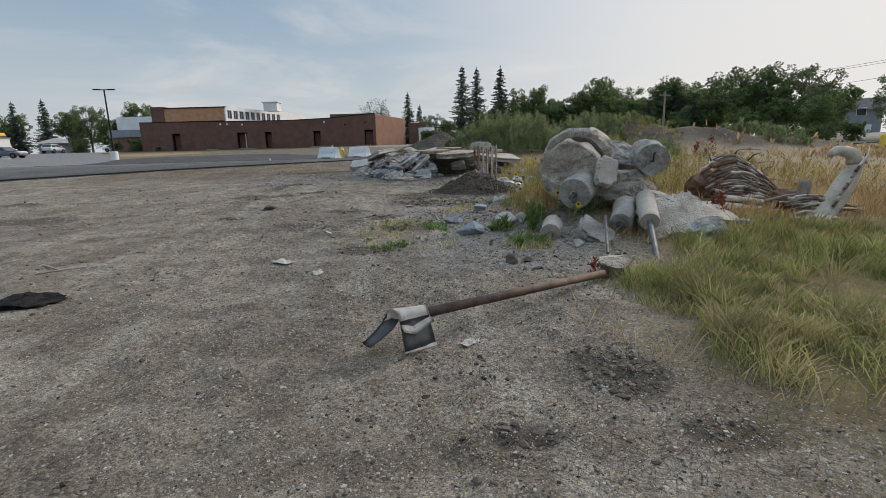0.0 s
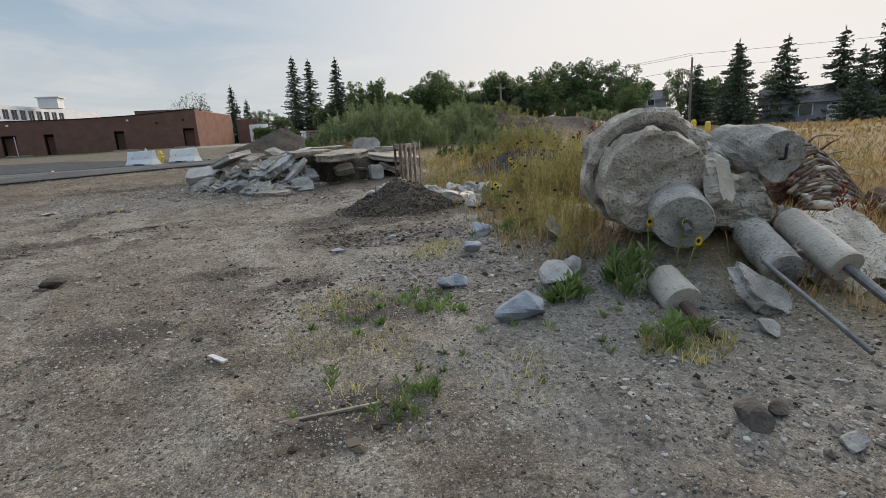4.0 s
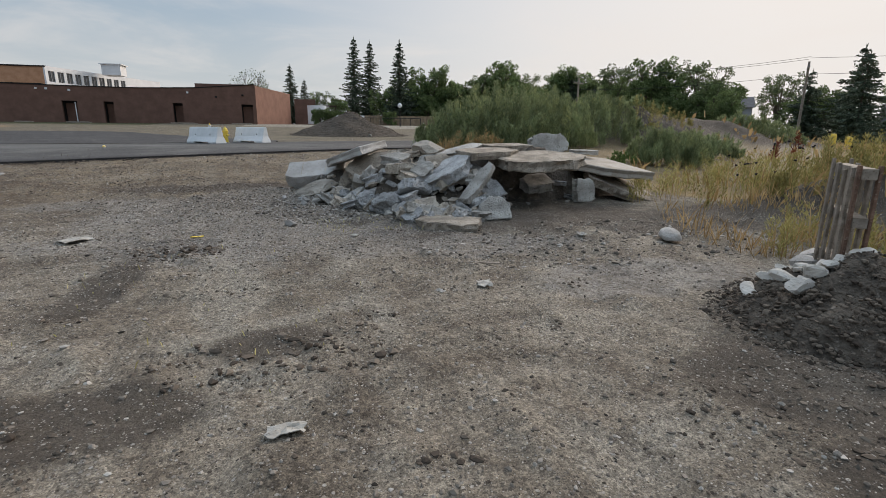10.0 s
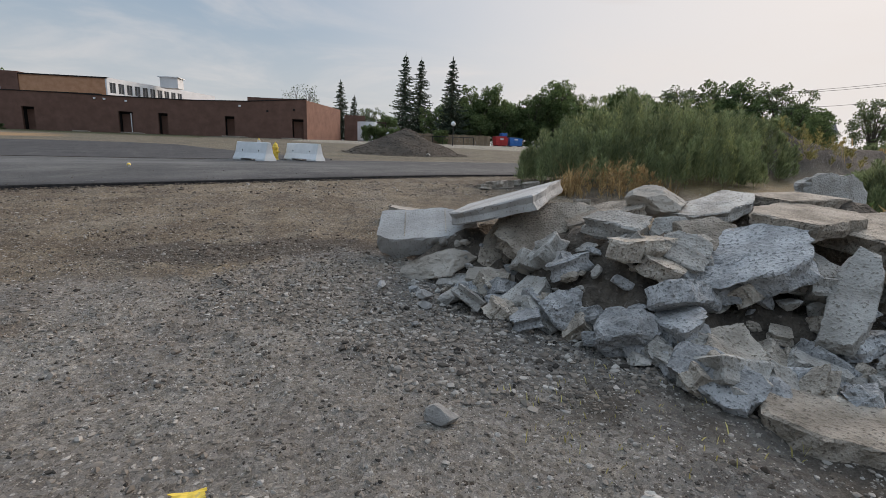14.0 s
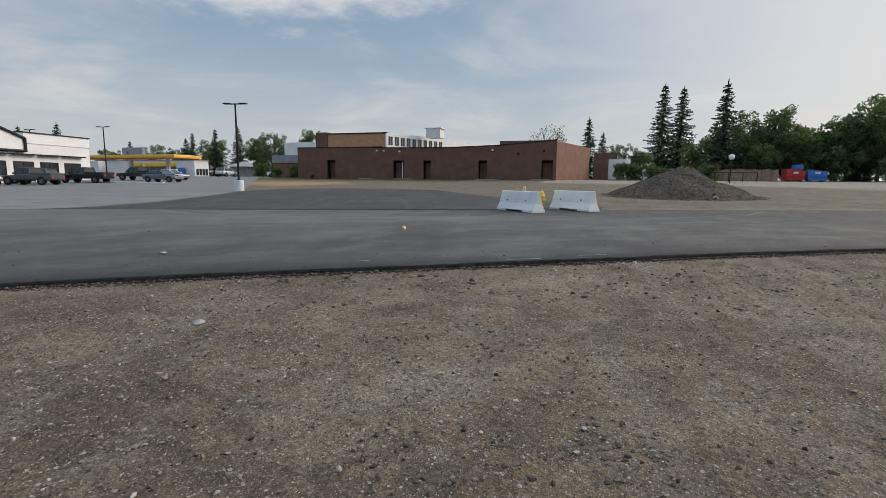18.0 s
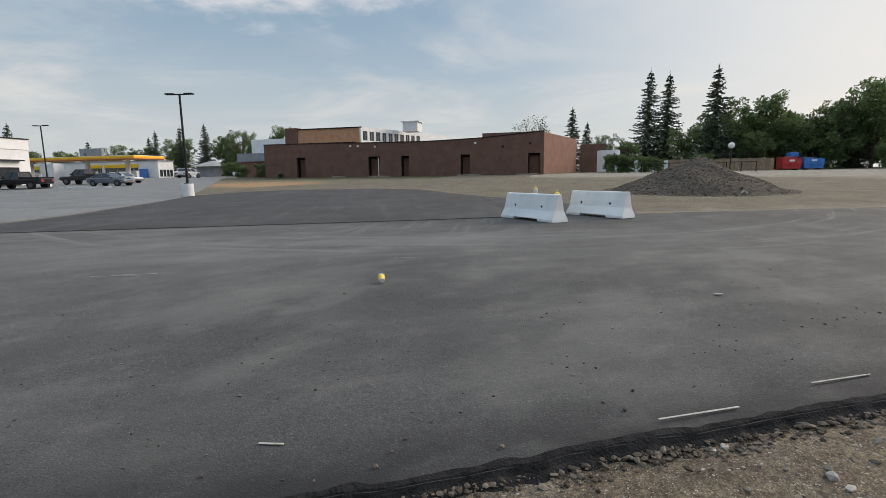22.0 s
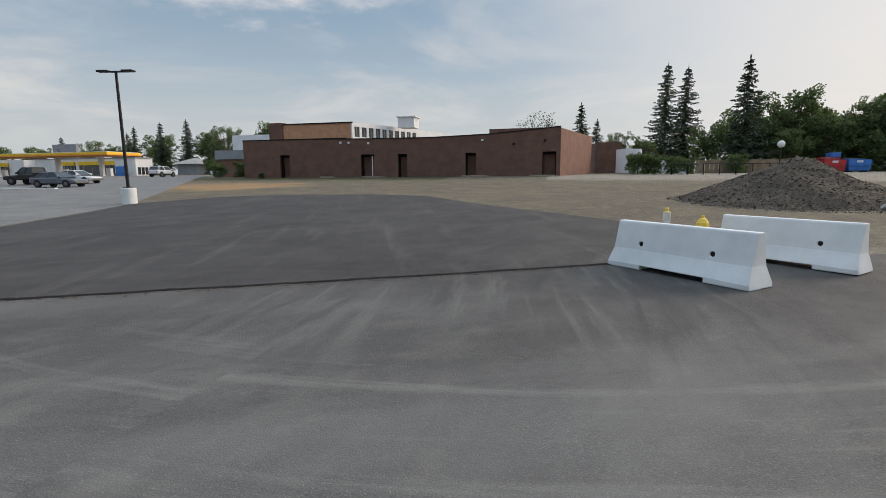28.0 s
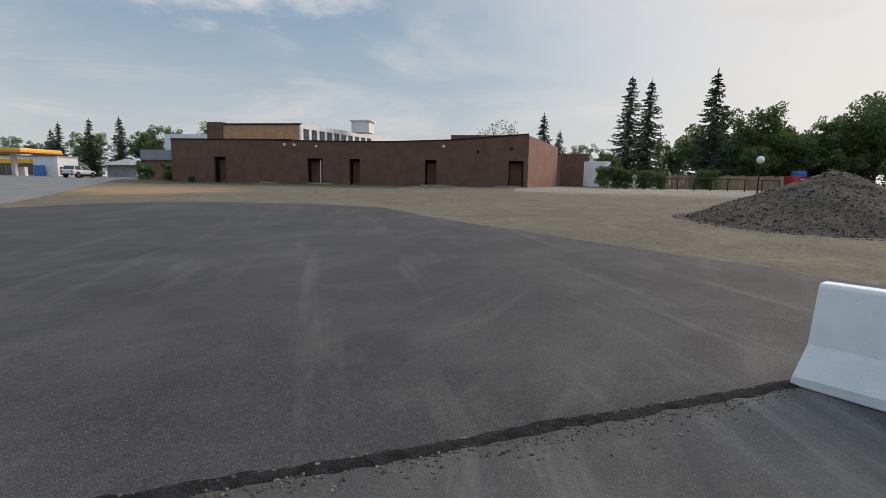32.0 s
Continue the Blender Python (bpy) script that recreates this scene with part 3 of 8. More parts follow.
gx = steps((-900, -200, 100), (-200, -40, 8), (-40, -14, 1.0), (-14, -6, 0.16), (-6, 2.6, 0.055), (2.6, 6, 0.1), (6, 14, 0.3), (14, 60, 1.5), (60, 200, 10), (200, 900, 100))
gy = steps((-600, -60, 60), (-60, -2, 2.0), (-2, 0.6, 0.2), (0.6, 20, 0.055), (20, 30, 0.14), (30, 90, 0.9), (90, 220, 6), (220, 900, 60))


def blob(x, y, cx, cy, rx, ry, seed):
    d = ((x - cx) / rx) ** 2 + ((y - cy) / ry) ** 2
    if d > 2.1:
        return 0.0
    n = noise.noise(Vector((x * 1.3, y * 1.3, seed))) + 0.6 * noise.noise(Vector((x * 4.3, y * 4.3, seed)))
    return 1 - ease(0.55, 1.1, d + 0.55 * n)


SOILS = ((0.45, 11.2, 1.5, 1.1, 1), (0.1, 9.45, 1.0, 0.5, 2), (-3.2, 12.2, 0.4, 0.3, 3), (1.0, 2.65, 0.30, 0.34, 4), (-4.3, 19.1, 1.0, 0.5, 5),
         (2.0, 15.0, 2.6, 0.9, 6), (-4.4, 14.65, 0.55, 0.32, 7), (-0.8, 16.9, 2.8, 2.6, 8), (-0.5, 7.3, 0.5, 0.3, 10), (-1.1, 8.2, 0.45, 0.2, 11), (-1.0, 6.0, 0.4, 0.28, 12),
         (-4.3, 11.0, 0.28, 0.16, 13), (-0.6, 10.5, 0.45, 0.22, 14), (-0.6, 9.85, 0.6, 0.25, 15), (-5.3, 18.8, 0.9, 0.45, 16), (-3.0, 17.5, 0.7, 0.6, 17), (-4.45, 15.0, 0.5, 0.2, 18),
         (-3.7, 8.4, 0.3, 0.14, 19), (-1.65, 8.8, 0.4, 0.14, 20), (0.35, 2.05, 0.2, 0.12, 21), (1.35, 2.05, 0.25, 0.14, 22), (-0.38, 24.5, 1.0, 0.6, 23), (-2.4, 7.6, 0.5, 0.3, 24), (-4.2, 11.6, 0.9, 0.35, 25), (-9.8, 11.0, 0.9, 0.3, 26), (-7.6, 8.6, 1.2, 0.4, 27), (-4.6, 13.6, 0.25, 0.9, 28))
GRAVELS = ((-3.9, 15.8, 2.2, 1.9, 11), (-3.6, 18.0, 1.3, 1.0, 12), (-5.1, 17.5, 1.6, 0.7, 18), (-6.0, 17.6, 1.2, 0.5, 19), (-0.2, 12.9, 1.3, 0.5, 13), (0.2, 8.4, 1.1, 1.4, 14), (1.0, 6.0, 1.5, 1.4, 15), (-1.4, 14.3, 1.5, 0.5, 17))
CRACKS = ((0.8, 2.5, 1.1, 0.9, 21), (-2.0, 12.2, 0.7, 0.5, 22), (-0.5, 4.3, 0.9, 0.6, 23), (-1.3, 6.9, 0.5, 0.4, 24))


def flow(x, y, turn, long, wide, seed):
    """Noise drawn out along one way over the ground."""
    c, s_ = math.cos(turn), math.sin(turn)
    return noise.noise(Vector(((x * c + y * s_) / long, (y * c - x * s_) / wide, seed))) + 0.5 * noise.noise(Vector((x * 1.9, y * 1.9, seed + 4)))


masks = {k: [] for k in ("soil", "gravel", "dry", "field", "turf", "sand", "crack", "stony", "tan", "pale", "damp")}
verts = []
for y in gy:
    for x in gx:
        near = -14 < x < 9 and -3 < y < 30
        verts.append((x, y, ground_z(x, y)))
        n = noise.noise(Vector((x * 0.35, y * 0.35, 3.3)))
        beyond = y > far_edge(x) - 1
        masks["soil"].append(0.78 * max(blob(x, y, *s) for s in SOILS) if near else 0.0)
        masks["gravel"].append(max(blob(x, y, *s) for s in GRAVELS) * 0.42 if near else 0.0)
        masks["crack"].append(max(blob(x, y, *s) for s in CRACKS) if near else 0.0)
        masks["stony"].append((0.55 + 0.45 * ease(-0.25, 0.25, noise.noise(Vector((x * 0.7, y * 0.7, 6.1))))) if not beyond else 0.25)
        open_lot = near and not beyond
        masks["tan"].append(0.85 * ease(15.5, 19.0, y + n) if open_lot else 0.0)
        masks["pale"].append((0.62 - 0.4 * ease(15.0, 18.0, y)) * ease(0.16, 0.50, max(flow(x, y, 1.72, 4.0, 0.30, 11.0), flow(x, y, 0.5, 2.6, 0.4, 17.0) - 0.08)) if open_lot else 0.0)
        masks["damp"].append(0.46 * ease(0.14, 0.52, max(flow(x, y, 1.2, 1.6, 0.5, 23.0), flow(x, y, 0.1, 2.2, 0.35, 29.0))) if open_lot else 0.0)
        dry = 0.0
        if not beyond and x > 0.5:
            edge = 1.6 + 0.18 * max(0.0, y - 4) if y < 12 else 3.0
            dry = ease(edge - 0.3, edge + 1.2, x + 1.2 * n) * ease(1.0, 3.0, y + n)
            dry *= 1 - 0.55 * ease(2.5, 6.0, x + n) * (1 - ease(20, 28, x)) * ease(16, 20.5, y + 2 * n) * (1 - ease(31, 37, y))
        heap = max(max(0.0, 1 - (((x - q[0]) / q[2]) ** 2 + ((y - q[1]) / q[3]) ** 2) / 1.5) for q in MOUNDS[:4]) if 2 < x < 32 and 12 < y < 42 else 0.0
        masks["soil"][-1] = max(masks["soil"][-1], min(0.95, 1.6 * heap))
        dry *= 1 - min(1.0, 2.2 * heap)
        masks["dry"].append(dry if x < 300 else 0.6)
        lane = beyond and x > -12
        if lane:
            masks["pale"][-1] = 0.8 * ease(70, 77, y + 3 * n + 0.15 * x) * (1 - ease(90, 94, y))
        field = 0.0
        if beyond:
            field = ease(0, 3, y - far_edge(x) + 2 * n)
        masks["field"].append(field * (0.9 if x > -60 else 0.4) * (1 - (masks["pale"][-1] if lane else 0.0)))
        masks["turf"].append(ease(74, 79, y + 3 * n + (x + 30) * 0.03) * (0.75 if -62 < x < -22 else 0.0) * (1 - ease(90, 95, y)) if beyond else (0.6 if x > 60 and y > 20 else 0.35 * ease(1.5, 2.5, x + 0.5 * n - 0.12 * (y - 3)) * (1 - ease(5.0, 6.2, y + n)) * ease(0.6, 1.8, y + 0.35 * x) if 1 < x < 14 else 0.0))
        masks["sand"].append(0.85 * (1 - ease(0.5, 1.2, ((x + 42) / 10) ** 2 + ((y - 67) / 5.5) ** 2 + 0.8 * n)) if beyond else 0.0)
nx = len(gx)
faces = [(j * nx + i, j * nx + i + 1, (j + 1) * nx + i + 1, (j + 1) * nx + i) for j in range(len(gy) - 1) for i in range(nx - 1)]
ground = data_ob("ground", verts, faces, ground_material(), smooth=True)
for key, vals in masks.items():
    ground.data.attributes.new(key, "FLOAT", "POINT").data.foreach_set("value", vals)
tagged(ground, "trampled grey-brown dirt and gravel lot rising gently to a dry field", "ground", kind="structure")
del verts, faces, masks


def asphalt(name, c1, c2, c3, dust=0.5, traffic=False):
    """Fine chippings under blotches of dust; on the road also worn lanes, wheel arcs and tracks that cross it."""
    m = surf(name, c1, c2, 0.5, 0.88, 0.7, 85, c3, bumpdist=0.008, spec=0.22, spots=0.02)
    nt = m.node_tree
    b = nt.nodes["Principled BSDF"]
    src = b.inputs["Base Color"].links[0].from_socket
    tc = [n for n in nt.nodes if n.type == "TEX_COORD"][0]

    def num(op, a, c=0.0):
        n = nt.nodes.new("ShaderNodeMath")
        n.operation = op
        for i, v in enumerate((a, c)):
            if isinstance(v, (int, float)):
                n.inputs[i].default_value = v
            else:
                nt.links.new(v, n.inputs[i])
        return n.outputs["Value"]

    def span(value, a, c, lo, hi):
        n = nt.nodes.new("ShaderNodeMapRange")
        n.interpolation_type = "SMOOTHSTEP"
        for k, v in (("From Min", a), ("From Max", c), ("To Min", lo), ("To Max", hi)):
            n.inputs[k].default_value = v
        nt.links.new(value, n.inputs["Value"])
        return n.outputs["Result"]

    def streaks(vector, heading, long, wide, detail=6.0):
        """Noise drawn out to that length along a heading."""
        mp_ = nt.nodes.new("ShaderNodeMapping")
        mp_.vector_type = "TEXTURE"
        mp_.inputs["Rotation"].default_value, mp_.inputs["Scale"].default_value = (0, 0, heading), (long, wide, 1)
        nt.links.new(vector, mp_.inputs["Vector"])
        d = nt.nodes.new("ShaderNodeTexNoise")
        d.inputs["Scale"].default_value, d.inputs["Detail"].default_value, d.inputs["Roughness"].default_value = 1.0, detail, 0.62
        nt.links.new(mp_.outputs["Vector"], d.inputs["Vector"])
        return d.outputs["Fac"]

    def lay(base, fac, col):
        k = nt.nodes.new("ShaderNodeMix")
        k.data_type = "RGBA"
        k.inputs["B"].default_value = (*col, 1)
        nt.links.new(fac, k.inputs["Factor"])
        nt.links.new(base, k.inputs["A"])
        return k.outputs["Result"]

    P = tc.outputs["Object"]
    # every chipping has a tone of its own
    for size, lo, hi in ((42.0, 0.90, 1.10), (110.0, 0.80, 1.22), (230.0, 0.74, 1.30)):
        vor = nt.nodes.new("ShaderNodeTexVoronoi")
        vor.inputs["Scale"].default_value = size
        nt.links.new(P, vor.inputs["Vector"])
        chan = nt.nodes.new("ShaderNodeSeparateColor")
        nt.links.new(vor.outputs["Color"], chan.inputs["Color"])
        k = nt.nodes.new("ShaderNodeMix")
        k.data_type, k.blend_type = "RGBA", "MULTIPLY"
        k.inputs["Factor"].default_value = 1.0
        nt.links.new(src, k.inputs["A"])
        tint = nt.nodes.new("ShaderNodeCombineColor")
        for c in ("Red", "Green", "Blue"):
            nt.links.new(span(chan.outputs["Red"], 0.0, 1.0, lo, hi), tint.inputs[c])
        nt.links.new(tint.outputs["Color"], k.inputs["B"])
        src = k.outputs["Result"]
    mild = 1.0 if traffic else 0.45
    # blotches of dust and of fresher, darker binder
    src = lay(src, span(streaks(P, 1.3, 2.2, 1.3), 0.44, 0.72, 0.0, dust * 0.9 * mild), (0.20, 0.19, 0.172))
    src = lay(src, span(streaks(P, 0.8, 0.7, 0.45), 0.48, 0.74, 0.0, dust * 0.6 * mild), (0.22, 0.205, 0.18))
    src = lay(src, span(streaks(P, 1.5, 3.4, 2.0), 0.50, 0.72, 0.0, dust), (0.045, 0.042, 0.043))
    src = lay(src, span(streaks(P, 0.46, 7.0, 1.1), 0.52, 0.74, 0.0, dust * 0.6 * mild), (0.21, 0.20, 0.18))
    if traffic:
        xyz = nt.nodes.new("ShaderNodeSeparateXYZ")
        nt.links.new(P, xyz.inputs["Vector"])
        X, Y = xyz.outputs["X"], xyz.outputs["Y"]
        lane = num("SUBTRACT", Y, num("ADD", num("MULTIPLY", X, 0.545), 28.05))
        worn = span(streaks(P, 0.46, 6.0, 1.6), 0.36, 0.66, 0.25, 1.0)
        src = lay(src, num("MULTIPLY", span(lane, 4.0, 9.5, 0.0, 0.42), num("MULTIPLY", worn, span(Y, 37.0, 33.0, 0.15, 1.0))), (0.185, 0.18, 0.172))
        src = lay(src, num("MULTIPLY", span(lane, 2.6, 0.2, 0.0, 0.65), worn), (0.040, 0.038, 0.037))
        src = lay(src, num("MULTIPLY", span(Y, 31.0, 35.5, 0.0, 0.60), span(streaks(P, 1.6, 2.2, 1.4), 0.30, 0.62, 1.0, 0.45)), (0.040, 0.037, 0.037))
        src = lay(src, num("MULTIPLY", span(lane, 0.75, 0.05, 0.0, 0.85), span(streaks(P, 0.5, 0.5, 0.3), 0.25, 0.6, 0.35, 1.0)), (0.018, 0.017, 0.018))
        # arcs of turning wheels
        dx, dy = num("ADD", X, 13.0), num("SUBTRACT", Y, 46.0)
        rad = num("SQRT", num("ADD", num("MULTIPLY", dx, dx), num("MULTIPLY", dy, dy)))
        polar = nt.nodes.new("ShaderNodeCombineXYZ")
        nt.links.new(rad, polar.inputs["X"])
        nt.links.new(num("MULTIPLY", num("ARCTAN2", dx, dy), 8.0), polar.inputs["Y"])
        ring = num("MULTIPLY", span(rad, 12.8, 14.2, 0.0, 1.0), span(rad, 16.6, 18.2, 1.0, 0.0))
        src = lay(src, num("MULTIPLY", span(streaks(polar.outputs["Vector"], 1.5708, 3.0, 0.40), 0.52, 0.70, 0.0, 0.30), ring), (0.26, 0.25, 0.232))
        # tracks that cross the road into the apron
        cross = num("MULTIPLY", span(num("ABSOLUTE", num("ADD", X, 11.2)), 2.2, 5.0, 1.0, 0.0), span(Y, 31.0, 34.5, 0.0, 1.0))
        src = lay(src, num("MULTIPLY", span(streaks(P, 1.72, 4.5, 0.38), 0.48, 0.70, 0.0, 0.50), cross), (0.17, 0.163, 0.15))
        src = lay(src, num("MULTIPLY", span(streaks(P, 1.50, 4.0, 0.34), 0.50, 0.68, 0.0, 0.55), cross), (0.045, 0.043, 0.044))
    else:
        src = lay(src, span(streaks(P, 1.95, 7.0, 0.55), 0.54, 0.70, 0.0, dust * 0.7), (0.17, 0.16, 0.145))
        src = lay(src, span(streaks(P, 1.25, 6.0, 0.6), 0.56, 0.70, 0.0, dust * 0.6), (0.16, 0.15, 0.14))
    nt.links.new(src, b.inputs["Base Color"])
    return m


ASPH = asphalt("road_asphalt", (0.050, 0.048, 0.046), (0.074, 0.071, 0.068), (0.138, 0.132, 0.124), 0.34, True)
ASPH_N = asphalt("new_asphalt", (0.034, 0.0315, 0.0315), (0.050, 0.047, 0.046), (0.094, 0.090, 0.087), 0.26)
ASPH_O = asphalt("old_asphalt", (0.13, 0.13, 0.128), (0.18, 0.177, 0.172), (0.24, 0.24, 0.235), 0.3)


def sheet(name, xs, lo, hi, lift, material, label, rows=24, wob=0.05, category="road"):
    """A paved strip between two edge lines, with a side that goes down into the ground."""
    vs, fs = [], []
    for x in xs:
        a, b = lo(x), hi(x)
        a += wob * (noise.noise(Vector((x * 1.1, 2.0, 0))) + 0.6 * noise.noise(Vector((x * 4.7, 2.0, 0))))
        b += wob * noise.noise(Vector((x * 0.9, 7.0, 0)))
        col = [(x, a, smooth_g(a) - 0.25)]
        for i in range(rows + 1):
            y = lerp(a, b, i / rows)
            z = ground_z(x, y, False) + lift * (0.75 if i == 0 else 1.0)
            col.append((x, y, z))
        col.append((x, b, smooth_g(b) - 0.25))
        vs += col
    n = rows + 3
    for i in range(len(xs) - 1):
        for j in range(n - 1):
            fs.append((i * n + j, (i + 1) * n + j, (i + 1) * n + j + 1, i * n + j + 1))
    ob = data_ob(name, vs, fs, material, smooth=True)
    m = ob.modifiers.new("edges", "EDGE_SPLIT")
    m.split_angle = radians(50)
    return tagged(ob, label, category, kind="structure")


road = sheet("road", steps((-160, -30, 4), (-30, 12, 0.12), (12, 120, 3)), near_edge, far_edge, 0.065, ASPH, "dusty grey asphalt road with a ragged dark edge")


def apron_far(x):
    pts = ((-32.6, 50.0), (-31, 54.5), (-28, 56.5), (-22, 57.0), (-18, 55.8), (-14, 50.8), (-10.3, 47.0), (-7.4, 44.0), (-5.2, 41.2))
    return float(np.interp(x, [p[0] for p in pts], [p[1] for p in pts]))


def apron_left(x):
    """Left of the lamp the apron ends on the line towards the older lot."""
    return apron_far(x) if x > -32.6 else lerp(31.6, 50.0, (x + 24.6) / -8.0)


def apron_near(x):
    return max(far_edge(x) + 0.05, lerp(31.0, 49.6, (x + 24.5) / -8.1) if x < -24.5 else -99)


apron = sheet("apron", steps((-32.6, -5.2, 0.3)), apron_near, apron_far, 0.075, ASPH_N, "smooth dark new asphalt apron with a joint to the road", 20, 0.06, "pavement")
parking = sheet("parking_lot", steps((-160, -60, 4), (-60, -24.8, 0.6)), lambda x: far_edge(x) + 0.05,
                lambda x: max(far_edge(x) + 0.3, min(lerp(30.6, 49.4, (x + 24.8) / -7.8) if x > -32.6 else lerp(49.4, 77.0, (x + 32.6) / -20.0), 105)),
                0.055, ASPH_O, "light grey worn asphalt parking lot", 24, 0.05, "pavement")

# the tarred joint between road and apron
vs, fs = [], []
for i, x in enumerate(steps((-24.5, -9.3, 0.035))):
    y = far_edge(x) + 0.02 + 0.05 * noise.noise(Vector((x * 1.1, 4, 0))) + 0.03 * noise.noise(Vector((x * 4.1, 4, 0)))
    w = 0.040 + 0.026 * noise.noise(Vector((x * 2.3, 8, 0))) + 0.03 * noise.noise(Vector((x * 9.0, 8, 0)))
    z = ground_z(x, y, False) + 0.080
    vs += [(x, y - max(0.02, w) - 0.02, z - 0.012), (x, y - w * 0.4, z + 0.001), (x, y + w * 0.5, z + 0.001 + 0.002 * noise.noise(Vector((x * 14, 2, 0)))), (x, y + max(0.02, w) + 0.02, z - 0.0035)]
    if i:
        k = 4 * i
        fs += [(k - 4 + j, k + j, k + j + 1, k - 3 + j) for j in range(3)]
tagged(data_ob("road_joint", vs, fs, TAR, smooth=True), "black tar joint between two asphalt surfaces", "joint", kind="structure")
vs, fs = [], []
for i, x in enumerate(steps((-26, 6, 0.04))):
    y = near_edge(x) + 0.05 * (noise.noise(Vector((x * 1.1, 2.0, 0))) + 0.6 * noise.noise(Vector((x * 4.7, 2.0, 0))))
    w = 0.05 + 0.06 * noise.noise(Vector((x * 1.7, 18, 0))) + 0.05 * noise.noise(Vector((x * 9.0, 1, 0)))
    z = ground_z(x, y, False)
    vs += [(x, y - max(0.015, w) - 0.05, z - 0.012), (x, y - max(0.01, w) * 0.4, z + 0.022 + 0.01 * noise.noise(Vector((x * 12, 3, 0)))), (x, y + 0.012, z + 0.058), (x, y + 0.03 + max(0.0, w) * 0.5, z + 0.066)]
    if i:
        k = 4 * i
        fs += [(k - 4 + j, k + j, k + j + 1, k - 3 + j) for j in range(3)]
tagged(data_ob("road_edge", vs, fs, TAR), "crumbling black asphalt edge", "edge", kind="structure")

# ---- buildings ----
def gz(x, y):
    return ground_z(x, y, False)


def brick_wall(bm, x0, y0, x1, y1, z0, ztop0, ztop1, openings, thick=0.35):
    """A wall from one corner to the other, with openings (distance, width, sill, head) that go through it."""
    d = Vector((x1 - x0, y1 - y0, 0))
    length = d.length
    d.normalize()
    inward = Vector((-d.y, d.x, 0)) * thick
    cuts = sorted({0.0, length, *(o[0] for o in openings), *(o[0] + o[1] for o in openings)})

    def top(s):
        return lerp(ztop0, ztop1, s / length)

    def prism(a, b, za, zb, ta, tb):
        p, q = Vector((x0, y0, 0)) + d * a, Vector((x0, y0, 0)) + d * b
        lo = [bm.verts.new((p.x, p.y, za)), bm.verts.new((q.x, q.y, zb)), bm.verts.new((q.x, q.y, tb)), bm.verts.new((p.x, p.y, ta))]
        hi = [bm.verts.new(v.co + inward) for v in lo]
        bm.faces.new(lo)
        bm.faces.new(hi[::-1])
        for i in range(4):
            j = (i + 1) % 4
            bm.faces.new((lo[j], lo[i], hi[i], hi[j]))

    for a, b in zip(cuts, cuts[1:]):
        o = [q for q in openings if q[0] <= a + 1e-6 and q[0] + q[1] >= b - 1e-6]
        if o:
            prism(a, b, o[0][3], o[0][3], top(a), top(b))
            if o[0][2] > z0 + 0.02:
                prism(a, b, z0, z0, o[0][2], o[0][2])
        else:
            prism(a, b, z0, z0, top(a), top(b))
    return bm


BX0, BX1, BY = -50.2, -10.8, 83.8
hall = empty("brick_building", BX0, BY, 2.2)
off = Matrix.Translation((-BX0, -BY, -2.2))
DOORS = [(x - BX0, w, 2.2, z) for x, w, z in ((-45.05, 1.4, 4.98), (-34.15, 1.72, 4.88), (-29.45, 1.15, 4.86), (-21.33, 1.22, 4.84), (-12.73, 1.48, 4.83))]


def roof_z(x):
    return float(np.interp(x, (-50.2, -41, -34, -25.5, -18.3, -10.8), (6.82, 6.80, 6.66, 6.60, 6.82, 7.42)))


def local(bm):
    bmesh.ops.transform(bm, matrix=off, verts=bm.verts)
    return bm


xs = sorted({BX0, BX1, -48.0, -41.0, -38.0, -34.15, -31.0, -25.5, -23.5, -18.3, -15.5, *(BX0 + d[0] for d in DOORS), *(BX0 + d[0] + d[1] for d in DOORS)})
for a, b in zip(xs, xs[1:]):
    dz = [d for d in DOORS if BX0 + d[0] <= a + 0.01 and b <= BX0 + d[0] + d[1] + 0.01]
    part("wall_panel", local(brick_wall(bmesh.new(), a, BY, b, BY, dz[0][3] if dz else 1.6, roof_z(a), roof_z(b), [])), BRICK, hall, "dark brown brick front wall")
part("side_wall", local(brick_wall(bmesh.new(), BX1, BY + 0.002, -6.9, 98.0, 1.6, 7.32, 7.25, [])), BRICK_L, hall, "brick side wall in a lighter, sunlit red-brown")
part("back_wall", local(brick_wall(bmesh.new(), -7.2, 98.3, -46, 98.3, 1.6, 6.8, 6.8, [])), BRICK, hall)
part("end_wall", local(brick_wall(bmesh.new(), -46, 98.3, BX0 + 0.1, BY + 0.4, 1.6, 6.8, 6.7, [])), BRICK, hall)
part("roof", local(boxes((BX0 + 0.8, BY + 0.4, 6.2, -10.9, 97.9, 6.35))), ROOFG, hall)
for x, w, z0, z1 in DOORS:
    bm = boxes((x + BX0 + 0.02, BY + 0.95, 2.0, x + BX0 + w - 0.02, BY + 1.0, z1), (x + BX0 - 0.04, BY + 0.3, 2.0, x + BX0, BY + 1.0, z1), (x + BX0 + w, BY + 0.3, 2.0, x + BX0 + w + 0.04, BY + 1.0, z1), (x + BX0, BY + 0.3, z1, x + BX0 + w, BY + 1.0, z1 + 0.04))
    dr = part("door_recess", local(bm), DARK, hall, "dark recessed doorway")
    part("door_leaf", local(boxes((x + BX0 + 0.08, BY + 0.88, 2.1, x + BX0 + w - 0.1, BY + 0.93, z1 - 0.3))), BRICK, dr)
part("door_post", local(boxes((-32.75, BY + 0.1, 2.1, -32.66, BY + 0.18, 4.7))), WHITE, hall, "pale door post")
